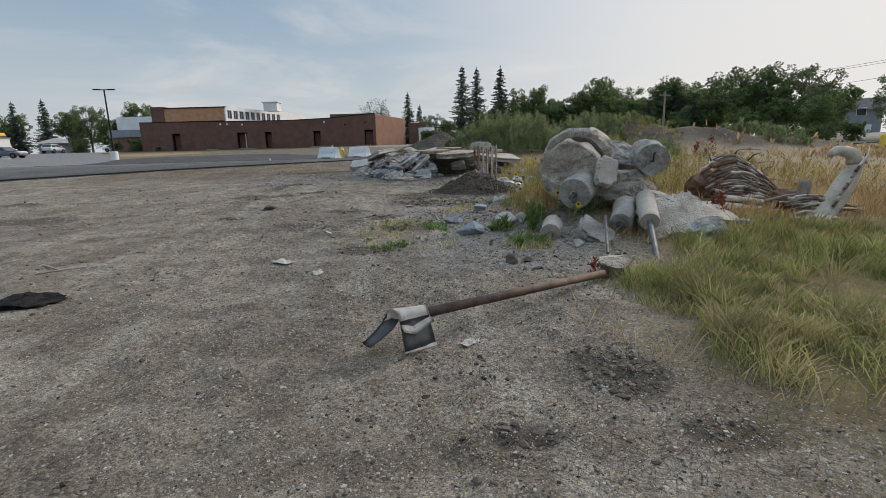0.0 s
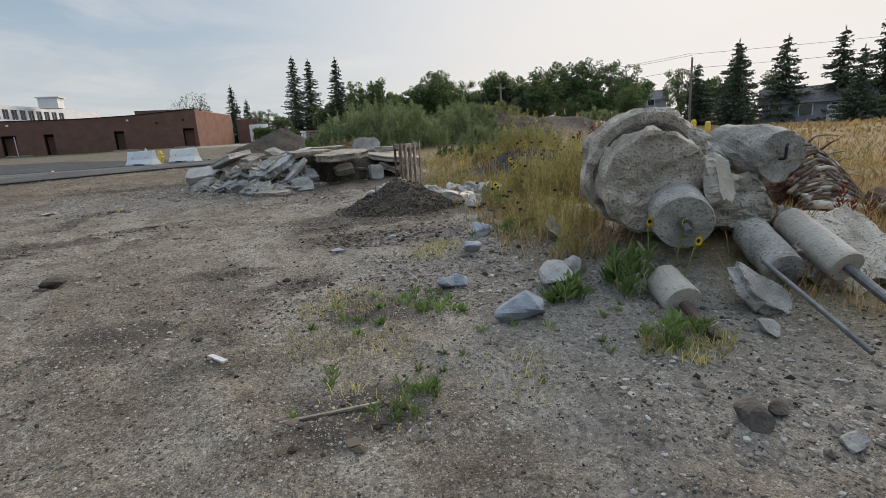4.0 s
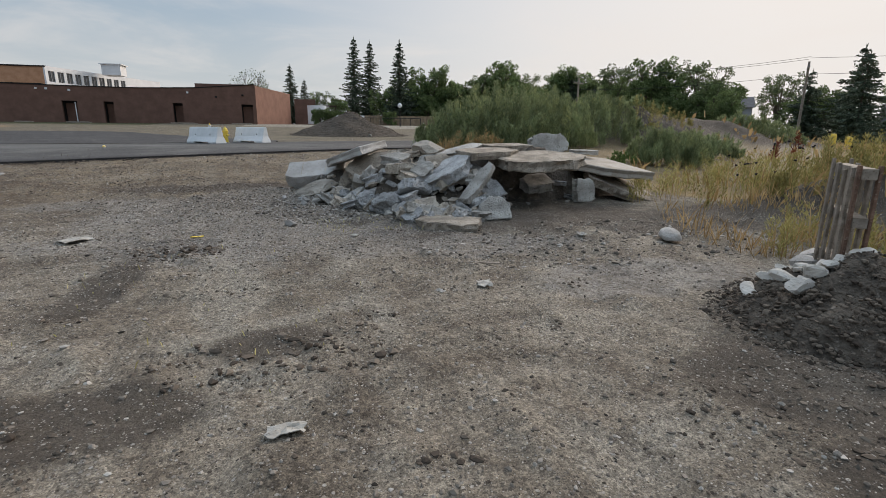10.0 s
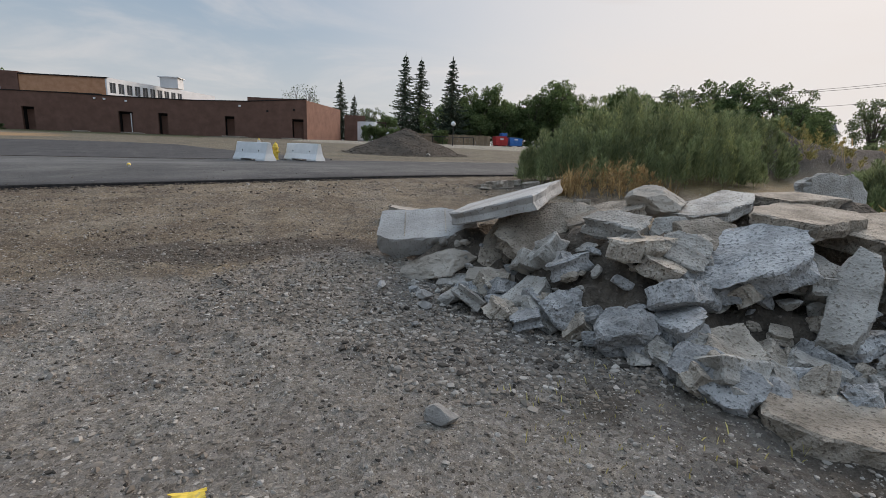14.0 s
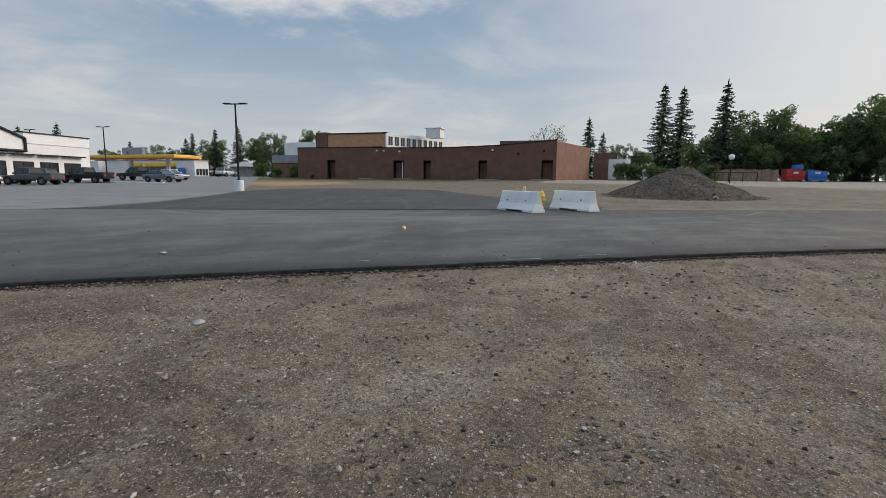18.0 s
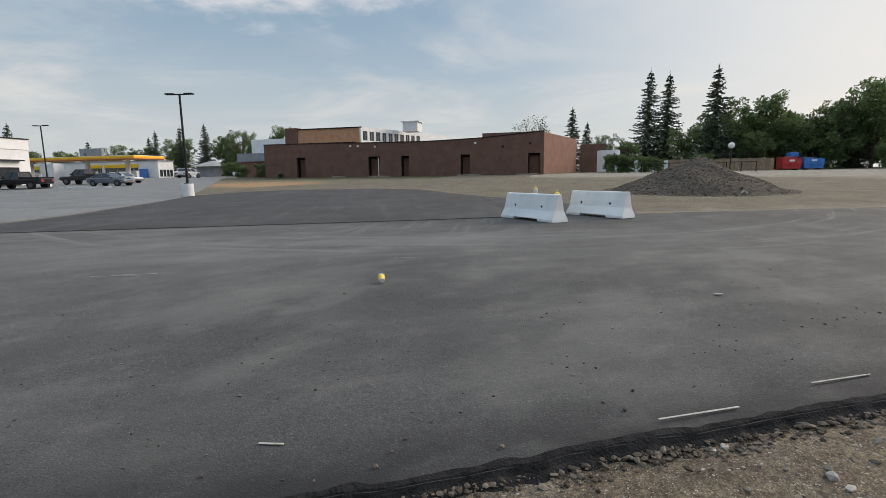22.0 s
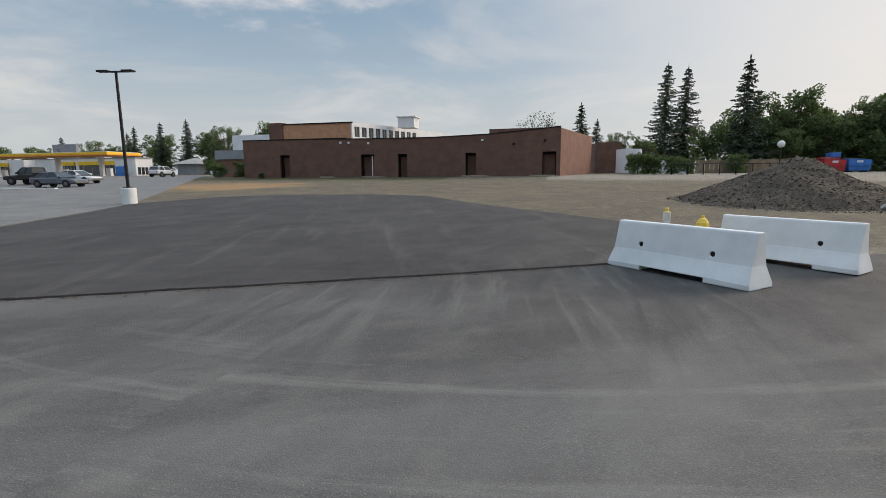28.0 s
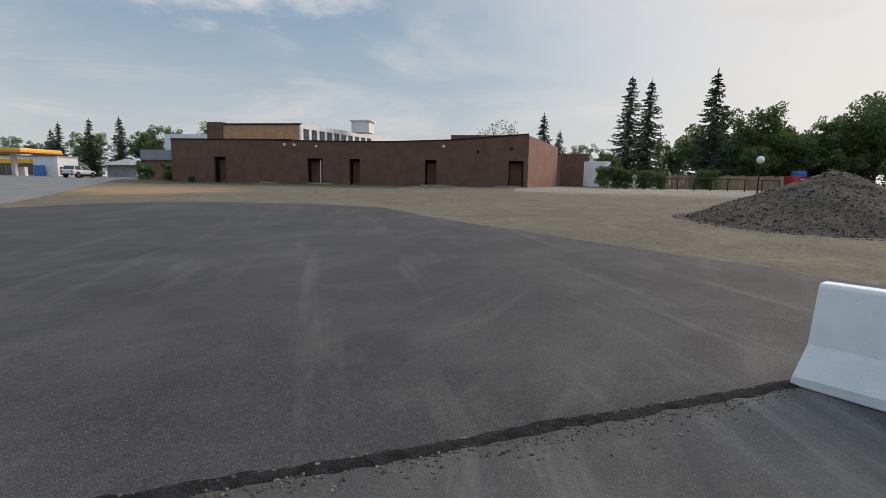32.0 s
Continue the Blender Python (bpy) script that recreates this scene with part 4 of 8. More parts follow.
for i in range(20):
    a, b = lerp(BX0, BX1, i / 20), lerp(BX0, BX1, (i + 1) / 20) - 0.01
    bm = bmesh.new()
    box(bm, a, BY - 0.06, 0, b, BY + 0.42, 0.11)
    for v in bm.verts:
        v.co.z += roof_z(v.co.x) + 0.003
    part("coping", local(bm), DARK, hall, "dark metal coping along the roof edge")
part("rooftop_ridge", local(boxes((-42.5, BY + 1, 6.3, -36.5, BY + 1.5, 7.0))), DARK, hall)
part("roof_block", local(boxes((-19.2, BY + 4, 6.4, -12.2, BY + 9, 7.75))), BRICK, hall)
for x, z in ((-36.8, 6.2), (-35.7, 6.17), (-33.2, 6.05), (-19.5, 6.1), (-16.0, 5.6), (-12.6, 5.9)):
    part("wall_lamp", local(boxes((x, BY - 0.18, z, x + 0.26, BY, z + 0.24), bevel=0.03)), WHITE if x < -17 else DARK, hall, "small wall lamp")
part("plinth", local(boxes((BX0 + 0.3, BY - 0.12, 1.7, BX1, BY - 0.004, 2.12))), CONC, hall)
for x, w in ((-33.5, 2.4), (-21.5, 2.8), (-14.0, 2.6), (-39, 1.6)):
    sl = mesh_ob("timber_pile", boxes((x, BY - 1.3, gz(x, BY - 1) - 0.02, x + w, BY - 0.9, gz(x, BY - 1) + 0.16), (x + 0.4, BY - 1.6, gz(x, BY - 1) - 0.02, x + w + 0.5, BY - 1.35, gz(x, BY - 1) + 0.1), bevel=0.02), WOOD)
    tagged(sl, "pale boards lying along the brick wall", "boards", "boards along the wall")
tagged(hall, "long low brown brick building with dark recessed doorways", "building")

wing = empty("brick_wing", -6.6, 100, 2.3)
part("wing_wall", boxes((0.3, 0, -0.6, 3.7, 12, 4.3)), BRICK, wing)
part("wing_stair", boxes((4.0, 1, 3.2, 7.4, 1.15, 3.4), (4.2, 1.0, -0.3, 4.35, 1.15, 3.3), (7.2, 1.0, -0.3, 7.35, 1.15, 3.3), (3.7, 0.6, -0.3, 3.8, 2.0, 4.3)), RUST, wing, "rusty steel frame beside the wall")
tagged(wing, "brown brick rear wing with a steel frame", "building")

upper = empty("school_block", -60.0, 105, 2.4)
part("tan_wall", boxes((0.0 + 2.6, 0, -0.5, 15.4, 14, 8.55)), ORANGE, upper, "tan brick wall")
part("brown_tower", boxes((0, -0.2, -0.5, 2.6, 8, 8.95)), BRICK, upper, "dark brown brick tower")
part("low_white_wall", boxes((-7.5, -0.1, -0.5, -0.02, 8, 7.1)), WHITE, upper)
part("fascia", boxes((2.62, -0.15, 8.55, 15.5, 14, 8.75)), DARK, upper)
bm = bmesh.new()
d0, d1 = Vector((15.42, -0.1, 0)), Vector((25.0, 26.0, 0))
dd = (d1 - d0).normalized()
nn = Vector((dd.y, -dd.x, 0))


def along(a, b, z0, z1, out=0.0, thick=0.3):
    bm = bmesh.new()
    p, q = d0 + dd * a, d0 + dd * b
    vs = []
    for z in (z0, z1):
        for v in (p + nn * out, q + nn * out, q + nn * (out - thick), p + nn * (out - thick)):
            vs.append(bm.verts.new((v.x, v.y, z)))
    for f in ((3, 2, 1, 0), (4, 5, 6, 7), (0, 1, 5, 4), (1, 2, 6, 5), (2, 3, 7, 6), (3, 0, 4, 7)):
        bm.faces.new([vs[i] for i in f])
    return bm


ln = (d1 - d0).length
part("white_wall", along(0, ln, -0.5, 6.35), WHITE, upper, "white panelled wall")
part("white_parapet", along(0, ln, 8.0, 8.7), WHITE, upper)
for i in range(10):
    part("white_mullion", along(i * 1.75, i * 1.75 + 0.55, 6.35, 8.0), WHITE, upper)
    wi = part("window", along(i * 1.75 + 0.55, (i + 1) * 1.75, 6.35, 8.0, -0.12, 0.1), GLASS_D, upper, "dark band window")
    part("window_frame", along(i * 1.75 + 1.1, i * 1.75 + 1.2, 6.35, 8.0, -0.06, 0.1), GREYP, wi)
part("white_infill", along(17.5, ln, 6.35, 8.0), WHITE, upper)
part("back_fill", along(0.5, ln, -0.5, 8.5, -0.32, 6), WHITE, upper)
part("roof_penthouse", boxes((20.6, 8, 8.3, 23.6, 11, 10.1), (20.3, 7.8, 10.1, 23.9, 11.2, 10.25)), WHITE, upper, "grey rooftop plant room")
tagged(upper, "two-storey tan brick and white panel block behind the brown building", "building")

shed = empty("small_brick_house", -60.5, 92, 2.3)
part("wall", boxes((0, 0, -0.5, 7, 6, 2.6)), BRICK_L, shed)
part("roof", boxes((-0.3, -0.3, 2.6, 7.3, 6.3, 3.9)), GREYP, shed)
tagged(shed, "small brown building with a grey roof", "building")


def shop(name, x, y, z, rz):
    e = empty(name, x, y, z, rz)
    part("wall", boxes((0, 0, -0.8, 34, 12, 5.0)), WHITE, e)
    part("parapet", boxes((0, -0.1, 5.0, 10.5, 12, 6.3), (24, -0.1, 5.0, 34, 12, 6.3), (10.5, -0.05, 5.0, 24, 12, 5.6)), WHITE, e, "pale grey parapet")
    part("parapet_cap", boxes((-0.1, -0.2, 6.3, 10.6, 12.1, 6.45)), BLACK, e)
    part("parapet_cap", boxes((23.9, -0.2, 6.3, 34.1, 12.1, 6.45)), BLACK, e)
    for i in range(9):
        x0 = 0.9 + i * 3.6
        w = part("shop_window", boxes((x0, -0.04, 0.2, x0 + 2.5, 0.05, 2.6)), GLASS_D, e, "dark shop window")
        part("window_frame", boxes((x0 - 0.08, -0.08, 0.1, x0, 0.02, 2.7), (x0 + 2.5, -0.08, 0.1, x0 + 2.58, 0.02, 2.7), (x0 + 1.2, -0.08, 0.2, x0 + 1.27, 0.0, 2.6), (x0, -0.08, 2.6, x0 + 2.5, 0.02, 2.7)), BLACK, w)
        part("awning", boxes((x0 - 0.4, -0.7, 3.5, x0 + 2.9, -0.004, 3.66)), BLACK, e, "thin black canopy")
    bm = bmesh.new()
    for a, b in (((10.5, 5.6), (17.2, 8.0)), ((17.2, 8.0), (24, 5.6)), ((10.5, 5.6), (10.5, 3.9)), ((24, 5.6), (24, 3.9)), ((10.5, 4.0), (24, 4.0))):
        rod(bm, (a[0], -0.3, a[1]), (b[0], -0.3, b[1]), 0.16, n=6)
    part("gable_trim", bm, BLACK, e, "black gable trim")
    bm = bmesh.new()
    t3 = [bm.verts.new(c) for c in ((10.5, -0.15, 4), (24, -0.15, 4), (24, -0.15, 5.6), (17.2, -0.15, 8.0), (10.5, -0.15, 5.6))]
    t4 = [bm.verts.new((v.co.x, 6, v.co.z)) for v in t3]
    bm.faces.new(t3)
    bm.faces.new(t4[::-1])
    for i in range(5):
        bm.faces.new((t3[(i + 1) % 5], t3[i], t4[i], t4[(i + 1) % 5]))
    part("gable", bm, WHITE, e)
    return tagged(e, "white retail building with black canopies over its windows", "building")


shop("shop_building", -70.5, 37.6, 1.3, 101)

gas = empty("fuel_station", -167.5, 145, 2.9)
gas.scale = (1.36, 1, 1.5)
part("store_wall", boxes((0, 0, -0.5, 27.5, 6, 3.2)), WHITE, gas)
part("store_roof", boxes((-0.2, -0.2, 3.2, 27.7, 6.2, 3.4)), GREYP, gas)
for a, b in ((-14, -8), (8, 11.5), (12.5, 22)):
    part("yellow_band", boxes((a, -0.5, 2.0, b, -0.004, 2.7)), SIGN_Y, gas, "yellow fascia over the windows")
    part("store_window", boxes((a, -0.1, 0.0, b, -0.006, 1.95)), GLASS_D, gas)
    for k in range(4):
        xx = a + (b - a) * (k + 0.5) / 4
        part("window_mullion", boxes((xx - 0.1, -0.16, 0.0, xx + 0.1, -0.11, 1.95)), GREYP, gas)
part("side_store", boxes((-26, 0.2, -0.5, -3.5, 6, 3.3)), WHITE, gas)
part("blue_machine", boxes((23.2, -1.4, -0.3, 25.0, -0.4, 1.7), bevel=0.1), SIGN_B, gas, "blue vending machine")
for k in range(4):
    part("side_window", boxes((27.505, 0.6 + k * 1.3, 0.1, 27.55, 1.6 + k * 1.3, 1.5)), GLASS_D, gas)
part("canopy", boxes((-20, -23.5, 3.28, 39.5, -14, 3.58), bevel=0.03), SIGN_Y, gas, "yellow canopy edge")
part("canopy_band", boxes((-20.1, -23.6, 3.08, 39.6, -13.9, 3.276)), FASCIA_O, gas, "orange stripe under the canopy")
part("canopy_top", boxes((-19.9, -23.4, 3.584, 39.4, -14.1, 3.64)), WHITE, gas)
for x in (-6, 9, 24, 34):
    part("canopy_column", boxes((x, -19.3, -0.6, x + 0.7, -18.6, 3.1)), WHITE, gas)
    part("fuel_pump", boxes((x + 1.6, -19.5, -0.6, x + 2.6, -18.7, 1.1), bevel=0.05), WHITE, gas)
part("roof_sign", boxes((-2, 8, 3.4, 5.0, 9, 6.6)), GREYP, gas)
tagged(gas, "fuel station with a yellow-edged canopy and white shop", "fuel station")

kiosk = empty("picnic_shelter", -121, 158, 3.0)
kiosk.scale = (1.1, 1.1, 1.15)
bm = bmesh.new()
bmesh.ops.create_cone(bm, segments=4, radius1=6.0, radius2=0.4, depth=1.6, matrix=Matrix.Translation((0, 0, 3.5)) @ Matrix.Rotation(radians(45), 4, "Z"))
part("roof", bm, CONC_W, kiosk)
part("wall", boxes((-3.2, -3.2, -0.3, 3.2, 3.2, 2.7)), GREYP, kiosk)
tagged(kiosk, "low grey house with a pale hipped roof", "house")


def house(name, x, y, z, rz, w, d, h, wallm, label, storeys=2):
    e = empty(name, x, y, z, rz)
    part("wall", boxes((-w / 2, -d / 2, -1.0, w / 2, d / 2, h)), wallm, e)
    bm = bmesh.new()
    v = [bm.verts.new(c) for c in ((-w / 2 - 0.5, -d / 2 - 0.5, h), (w / 2 + 0.5, -d / 2 - 0.5, h), (w / 2 + 0.5, d / 2 + 0.5, h), (-w / 2 - 0.5, d / 2 + 0.5, h), (-w / 2 - 0.5, 0, h + d * 0.27), (w / 2 + 0.5, 0, h + d * 0.27))]
    for f in ((0, 1, 5, 4), (2, 3, 4, 5), (1, 2, 5), (3, 0, 4), (3, 2, 1, 0)):
        bm.faces.new([v[i] for i in f])
    part("roof", bm, ROOFG, e)
    for s in range(storeys):
        for i in range(3):
            x0 = -w / 2 + 0.8 + i * (w - 1.6) / 3
            wi = part("window", boxes((x0, -d / 2 - 0.03, s * 2.7 + 0.9, x0 + 1.3, -d / 2 + 0.04, s * 2.7 + 2.1)), GLASS_D, e)
            part("window_frame", boxes((x0 - 0.1, -d / 2 - 0.06, s * 2.7 + 0.8, x0, -d / 2, s * 2.7 + 2.2), (x0 + 1.3, -d / 2 - 0.06, s * 2.7 + 0.8, x0 + 1.4, -d / 2, s * 2.7 + 2.2), (x0, -d / 2 - 0.06, s * 2.7 + 2.1, x0 + 1.3, -d / 2, s * 2.7 + 2.2)), WHITE, wi)
    part("garage_door", boxes((w / 2 - 4.3, -d / 2 - 0.05, -0.3, w / 2 - 1.3, -d / 2 + 0.02, 1.9)), WHITE, e)
    return tagged(e, label, "house")


house("grey_house", 77, 95, 1.8, -38, 10, 8, 4.6, GREYP, "two-storey grey house with a dark gabled roof among trees")
house("low_house", 66, 50, 0.6, -52, 11, 8, 2.3, GREYP, "low grey bungalow with a shallow dark roof", 1)
house("far_bungalow", 78, 40, 0.4, -62, 11, 8, 2.3, GREYP, "low grey bungalow with a shallow dark roof", 1)

# ---- fences, waste skips, lamps, poles ----
TANWOOD = surf("tan_fence_wood", (0.20, 0.14, 0.09), (0.30, 0.22, 0.15), 2.0, 0.9, 0.3, 20, (0.14, 0.10, 0.07), vary=0.15)
fence = empty("board_fence", -1.5, 93.5, gz(0, 93))
for i in range(38):
    part("fence_board", boxes((i * 0.5, 0, -0.2, i * 0.5 + 0.47, 0.05, 1.55 + 0.04 * (i % 3))), TANWOOD if i > 12 else WHITE, fence)
part("fence_rail", boxes((0, 0.05, 1.2, 19, 0.1, 1.3)), WOOD, fence)
tagged(fence, "weathered board fence along the far side of the field", "fence")
rail = empty("pipe_rail", 0.5, 84, gz(0, 84))
for i in range(9):
    part("rail_post", rod(bmesh.new(), (i * 1.5, 0, -0.2), (i * 1.5, 0, 1.1), 0.05, n=8), BLACK, rail)
part("top_rail", rod(bmesh.new(), (0, 0, 1.1), (12, 0, 1.1), 0.045, n=8), BLACK, rail)
tagged(rail, "dark steel pipe rail on short posts", "railing")
tank = empty("white_tank", -2.6, 94.0, gz(-2, 94))
part("tank_shell", rod(bmesh.new(), (0, 0, 0.1), (0, 0, 3.0), 1.5, n=24), WHITE, tank)
tagged(tank, "pale upright tank beside the brick wing", "tank")


def skip_bin(x, y, rz, m, label):
    e = empty("waste_skip", x, y, gz(x, y), rz)
    bm = bmesh.new()
    prof = ((-1.0, 0.15), (1.0, 0.15), (1.15, 1.35), (-1.15, 1.6))
    lo = [bm.verts.new((a, -0.8, z)) for a, z in prof]
    hi = [bm.verts.new((a, 0.8, z)) for a, z in prof]
    bm.faces.new(lo)
    bm.faces.new(hi[::-1])
    for i in range(4):
        bm.faces.new((lo[(i + 1) % 4], lo[i], hi[i], hi[(i + 1) % 4]))
    part("body", bm, m, e)
    part("lid", boxes((-1.2, -0.82, 1.5, 0.2, 0.82, 1.56)), PLAST_D, e)
    part("side_pocket", boxes((-0.9, -0.95, 0.7, 0.9, -0.81, 0.95)), m, e)
    part("notice", boxes((-0.3, -0.823, 1.05, 0.3, -0.81, 1.3)), WHITE, e)
    for s in (-0.8, 0.6):
        part("skid", boxes((s, -0.7, 0, s + 0.2, 0.7, 0.16)), BLACK, e)
    return tagged(e, label, "dumpster")


skip_bin(19.6, 94.8, 4, SIGN_R, "red steel waste skip with a white notice")
skip_bin(22.3, 95.2, -3, SIGN_B, "blue steel waste skip with a white notice")
e = empty("waste_skip", 20.2, 97.2, gz(20, 97), 0)
part("body", boxes((-1.0, -0.7, 0.0, 1.0, 0.7, 1.7), bevel=0.05), SIGN_R, e)
part("lid", boxes((0.1, -0.72, 1.7, 1.1, 0.72, 2.25), bevel=0.05), SIGN_B, e, "raised blue lid")
tagged(e, "red waste skip with a raised blue lid", "dumpster")


def lot_lamp(x, y, rz, base_h=0.86, top=6.75):
    e = empty("lot_lamp", x, y, gz(x, y) + 0.05, rz)
    part("concrete_base", roughen(lathe([(0.36, -0.2), (0.37, 0.0), (0.37, base_h - 0.03), (0.34, base_h)], 24), 0.006, 5, 3), BARR, e, "round concrete base", smooth=False)
    part("base_plate", boxes((-0.16, -0.16, base_h, 0.16, 0.16, base_h + 0.05)), BLACK, e)
    part("pole", rod(bmesh.new(), (0, 0, base_h), (0, 0, top), 0.085, 0.065, n=12), BLACK, e)
    part("cross_arm", boxes((-0.5, -0.04, top - 0.02, 0.5, 0.04, top + 0.06)), BLACK, e)
    for s in (-1, 1):
        bm = bmesh.new()
        box(bm, min(s * 0.35, s * 0.95), -0.17, top + 0.0, max(s * 0.35, s * 0.95), 0.17, top + 0.10, bevel=0.03)
        part("lamp_head", bm, BLACK, e)
    return tagged(e, "black twin-head lot lamp on a round concrete base", "street lamp", "parking lot lamps")


lot_lamp(-32.8, 49.8, 12)
lot_lamp(-67.5, 66.0, 8, top=7.0)
lot_lamp(-82, 66.5, 0, top=7.0)


def globe_lamp(x, y, h):
    e = empty("globe_lamp", x, y, gz(x, y))
    part("post", rod(bmesh.new(), (0, 0, -0.1), (0, 0, h - 0.35), 0.07, 0.05, n=10), BLACK, e)
    bm = bmesh.new()
    bmesh.ops.create_uvsphere(bm, u_segments=20, v_segments=12, radius=0.31, matrix=Matrix.Translation((0, 0, h)))
    part("globe", bm, WHITE, e, "white glass globe", smooth=True)
    return tagged(e, "white globe lamp on a dark post", "street lamp", "globe lamps")


globe_lamp(8.6, 79.4, 2.9)
globe_lamp(10.2, 109, 2.9)


def utility_pole(x, y, h, rz, label="weathered wooden utility pole with a cross-arm"):
    e = empty("utility_pole", x, y, gz(x, y), rz)
    part("pole", rod(bmesh.new(), (0, 0, -0.3), (0, 0, h), 0.17, 0.11, n=10), WOOD, e)
    part("cross_arm", boxes((-1.2, -0.06, h - 0.75, 1.2, 0.06, h - 0.6)), WOOD, e)
    for s in (-1.05, -0.4, 0.4, 1.05):
        part("insulator", rod(bmesh.new(), (s, 0, h - 0.6), (s, 0, h - 0.4), 0.05, 0.03, n=6), GREYP, e)
    return tagged(e, label, "utility pole", "utility poles")


utility_pole(51, 55.3, 8.6, 45)
utility_pole(33.0, 74, 7.2, 30)
utility_pole(20.5, 110, 11.0, 20)
bm = bmesh.new()
for (ax, ay, az), (cx, cy, cz) in (((50.2, 54.5, 8.9), (33.0, 74, 8.2)), ((51.8, 56.1, 8.9), (33.8, 74.6, 8.2)), ((51, 55.3, 7.2), (33, 74, 6.4)), ((51, 55.3, 8.9), (95, 20, 9.5)), ((51, 55.3, 7.2), (95, 20, 8.0))):
    prev = None
    for i in range(13):
        f = i / 12
        p = Vector((lerp(ax, cx, f), lerp(ay, cy, f), lerp(az, cz, f) + 0.9 - 3.0 * f * (1 - f) * 0.6))
        if prev:
            rod(bm, prev, p, 0.018, n=4, caps=False)
        prev = p
tagged(mesh_ob("power_line", bm, BLACK), "thin black power lines between the poles", "cable")


kerb = empty("kerb_island", -62.0, 62.6, gz(-62, 62.6), 4)
for i in range(6):
    part("kerb_stone", boxes((i * 2.4 - 7.2, -0.18, -0.1, i * 2.4 - 4.82, 0.18, 0.16), bevel=0.03), BARR, kerb)
tagged(kerb, "pale concrete kerb in front of the parked cars", "kerb")

# ---- broken concrete, soil heaps and scrap ----
def lump(name, bm, m, x, y, z, rx=0, ry=0, rz=0, label="", cat="", group="", smooth=False):
    ob = mesh_ob(name, bm, m, smooth)
    ob.matrix_basis = pose(x, y, z, rx, ry, rz)
    return tagged(ob, label, cat, group)


def heap_h(x, y):
    h = 0.0
    # the third lobe is added behind the overhang to make its hollow dark
    for cx, cy, rx, ry, k in ((-1.45, 17.45, 1.0, 1.45, 0.62), (-2.2, 18.3, 1.0, 0.8, 0.36), (0.5, 17.45, 1.9, 0.75, 0.8), (1.7, 17.8, 1.2, 0.8, 0.5), (-0.75, 16.6, 0.6, 0.8, 0.42)):
        d = ((x - cx) / rx) ** 2 + ((y - cy) / ry) ** 2
        h = max(h, k * (1 - ease(0.0, 1.05, d)))
    return h


def heap_sheet(name, x0, x1, y0, y1, step, fn, m, label, cat, amp=0.05):
    vs, fs = [], []
    xs, ys = steps((x0, x1, step)), steps((y0, y1, step))
    for y in ys:
        for x in xs:
            h = fn(x, y)
            p = Vector((x, y, 0))
            h += (amp * noise.noise(p * 5) + amp * 0.7 * noise.noise(p * 12)) * min(1.0, h * 6)
            vs.append((x, y, ground_z(x, y) + h - 0.02))
    n = len(xs)
    fs = [(j * n + i, j * n + i + 1, (j + 1) * n + i + 1, (j + 1) * n + i) for j in range(len(ys) - 1) for i in range(n - 1)]
    return tagged(data_ob(name, vs, fs, m, smooth=True), label, cat)


# soil core of the pile; under the overhang it stands in for shade
heap_sheet("heap_core", -4.2, 4.4, 15.6, 20.6, 0.09, heap_h, SOIL, "dark soil and crushed stone under the slab pile, filled in to darken its hollow", "rubble", 0.12)

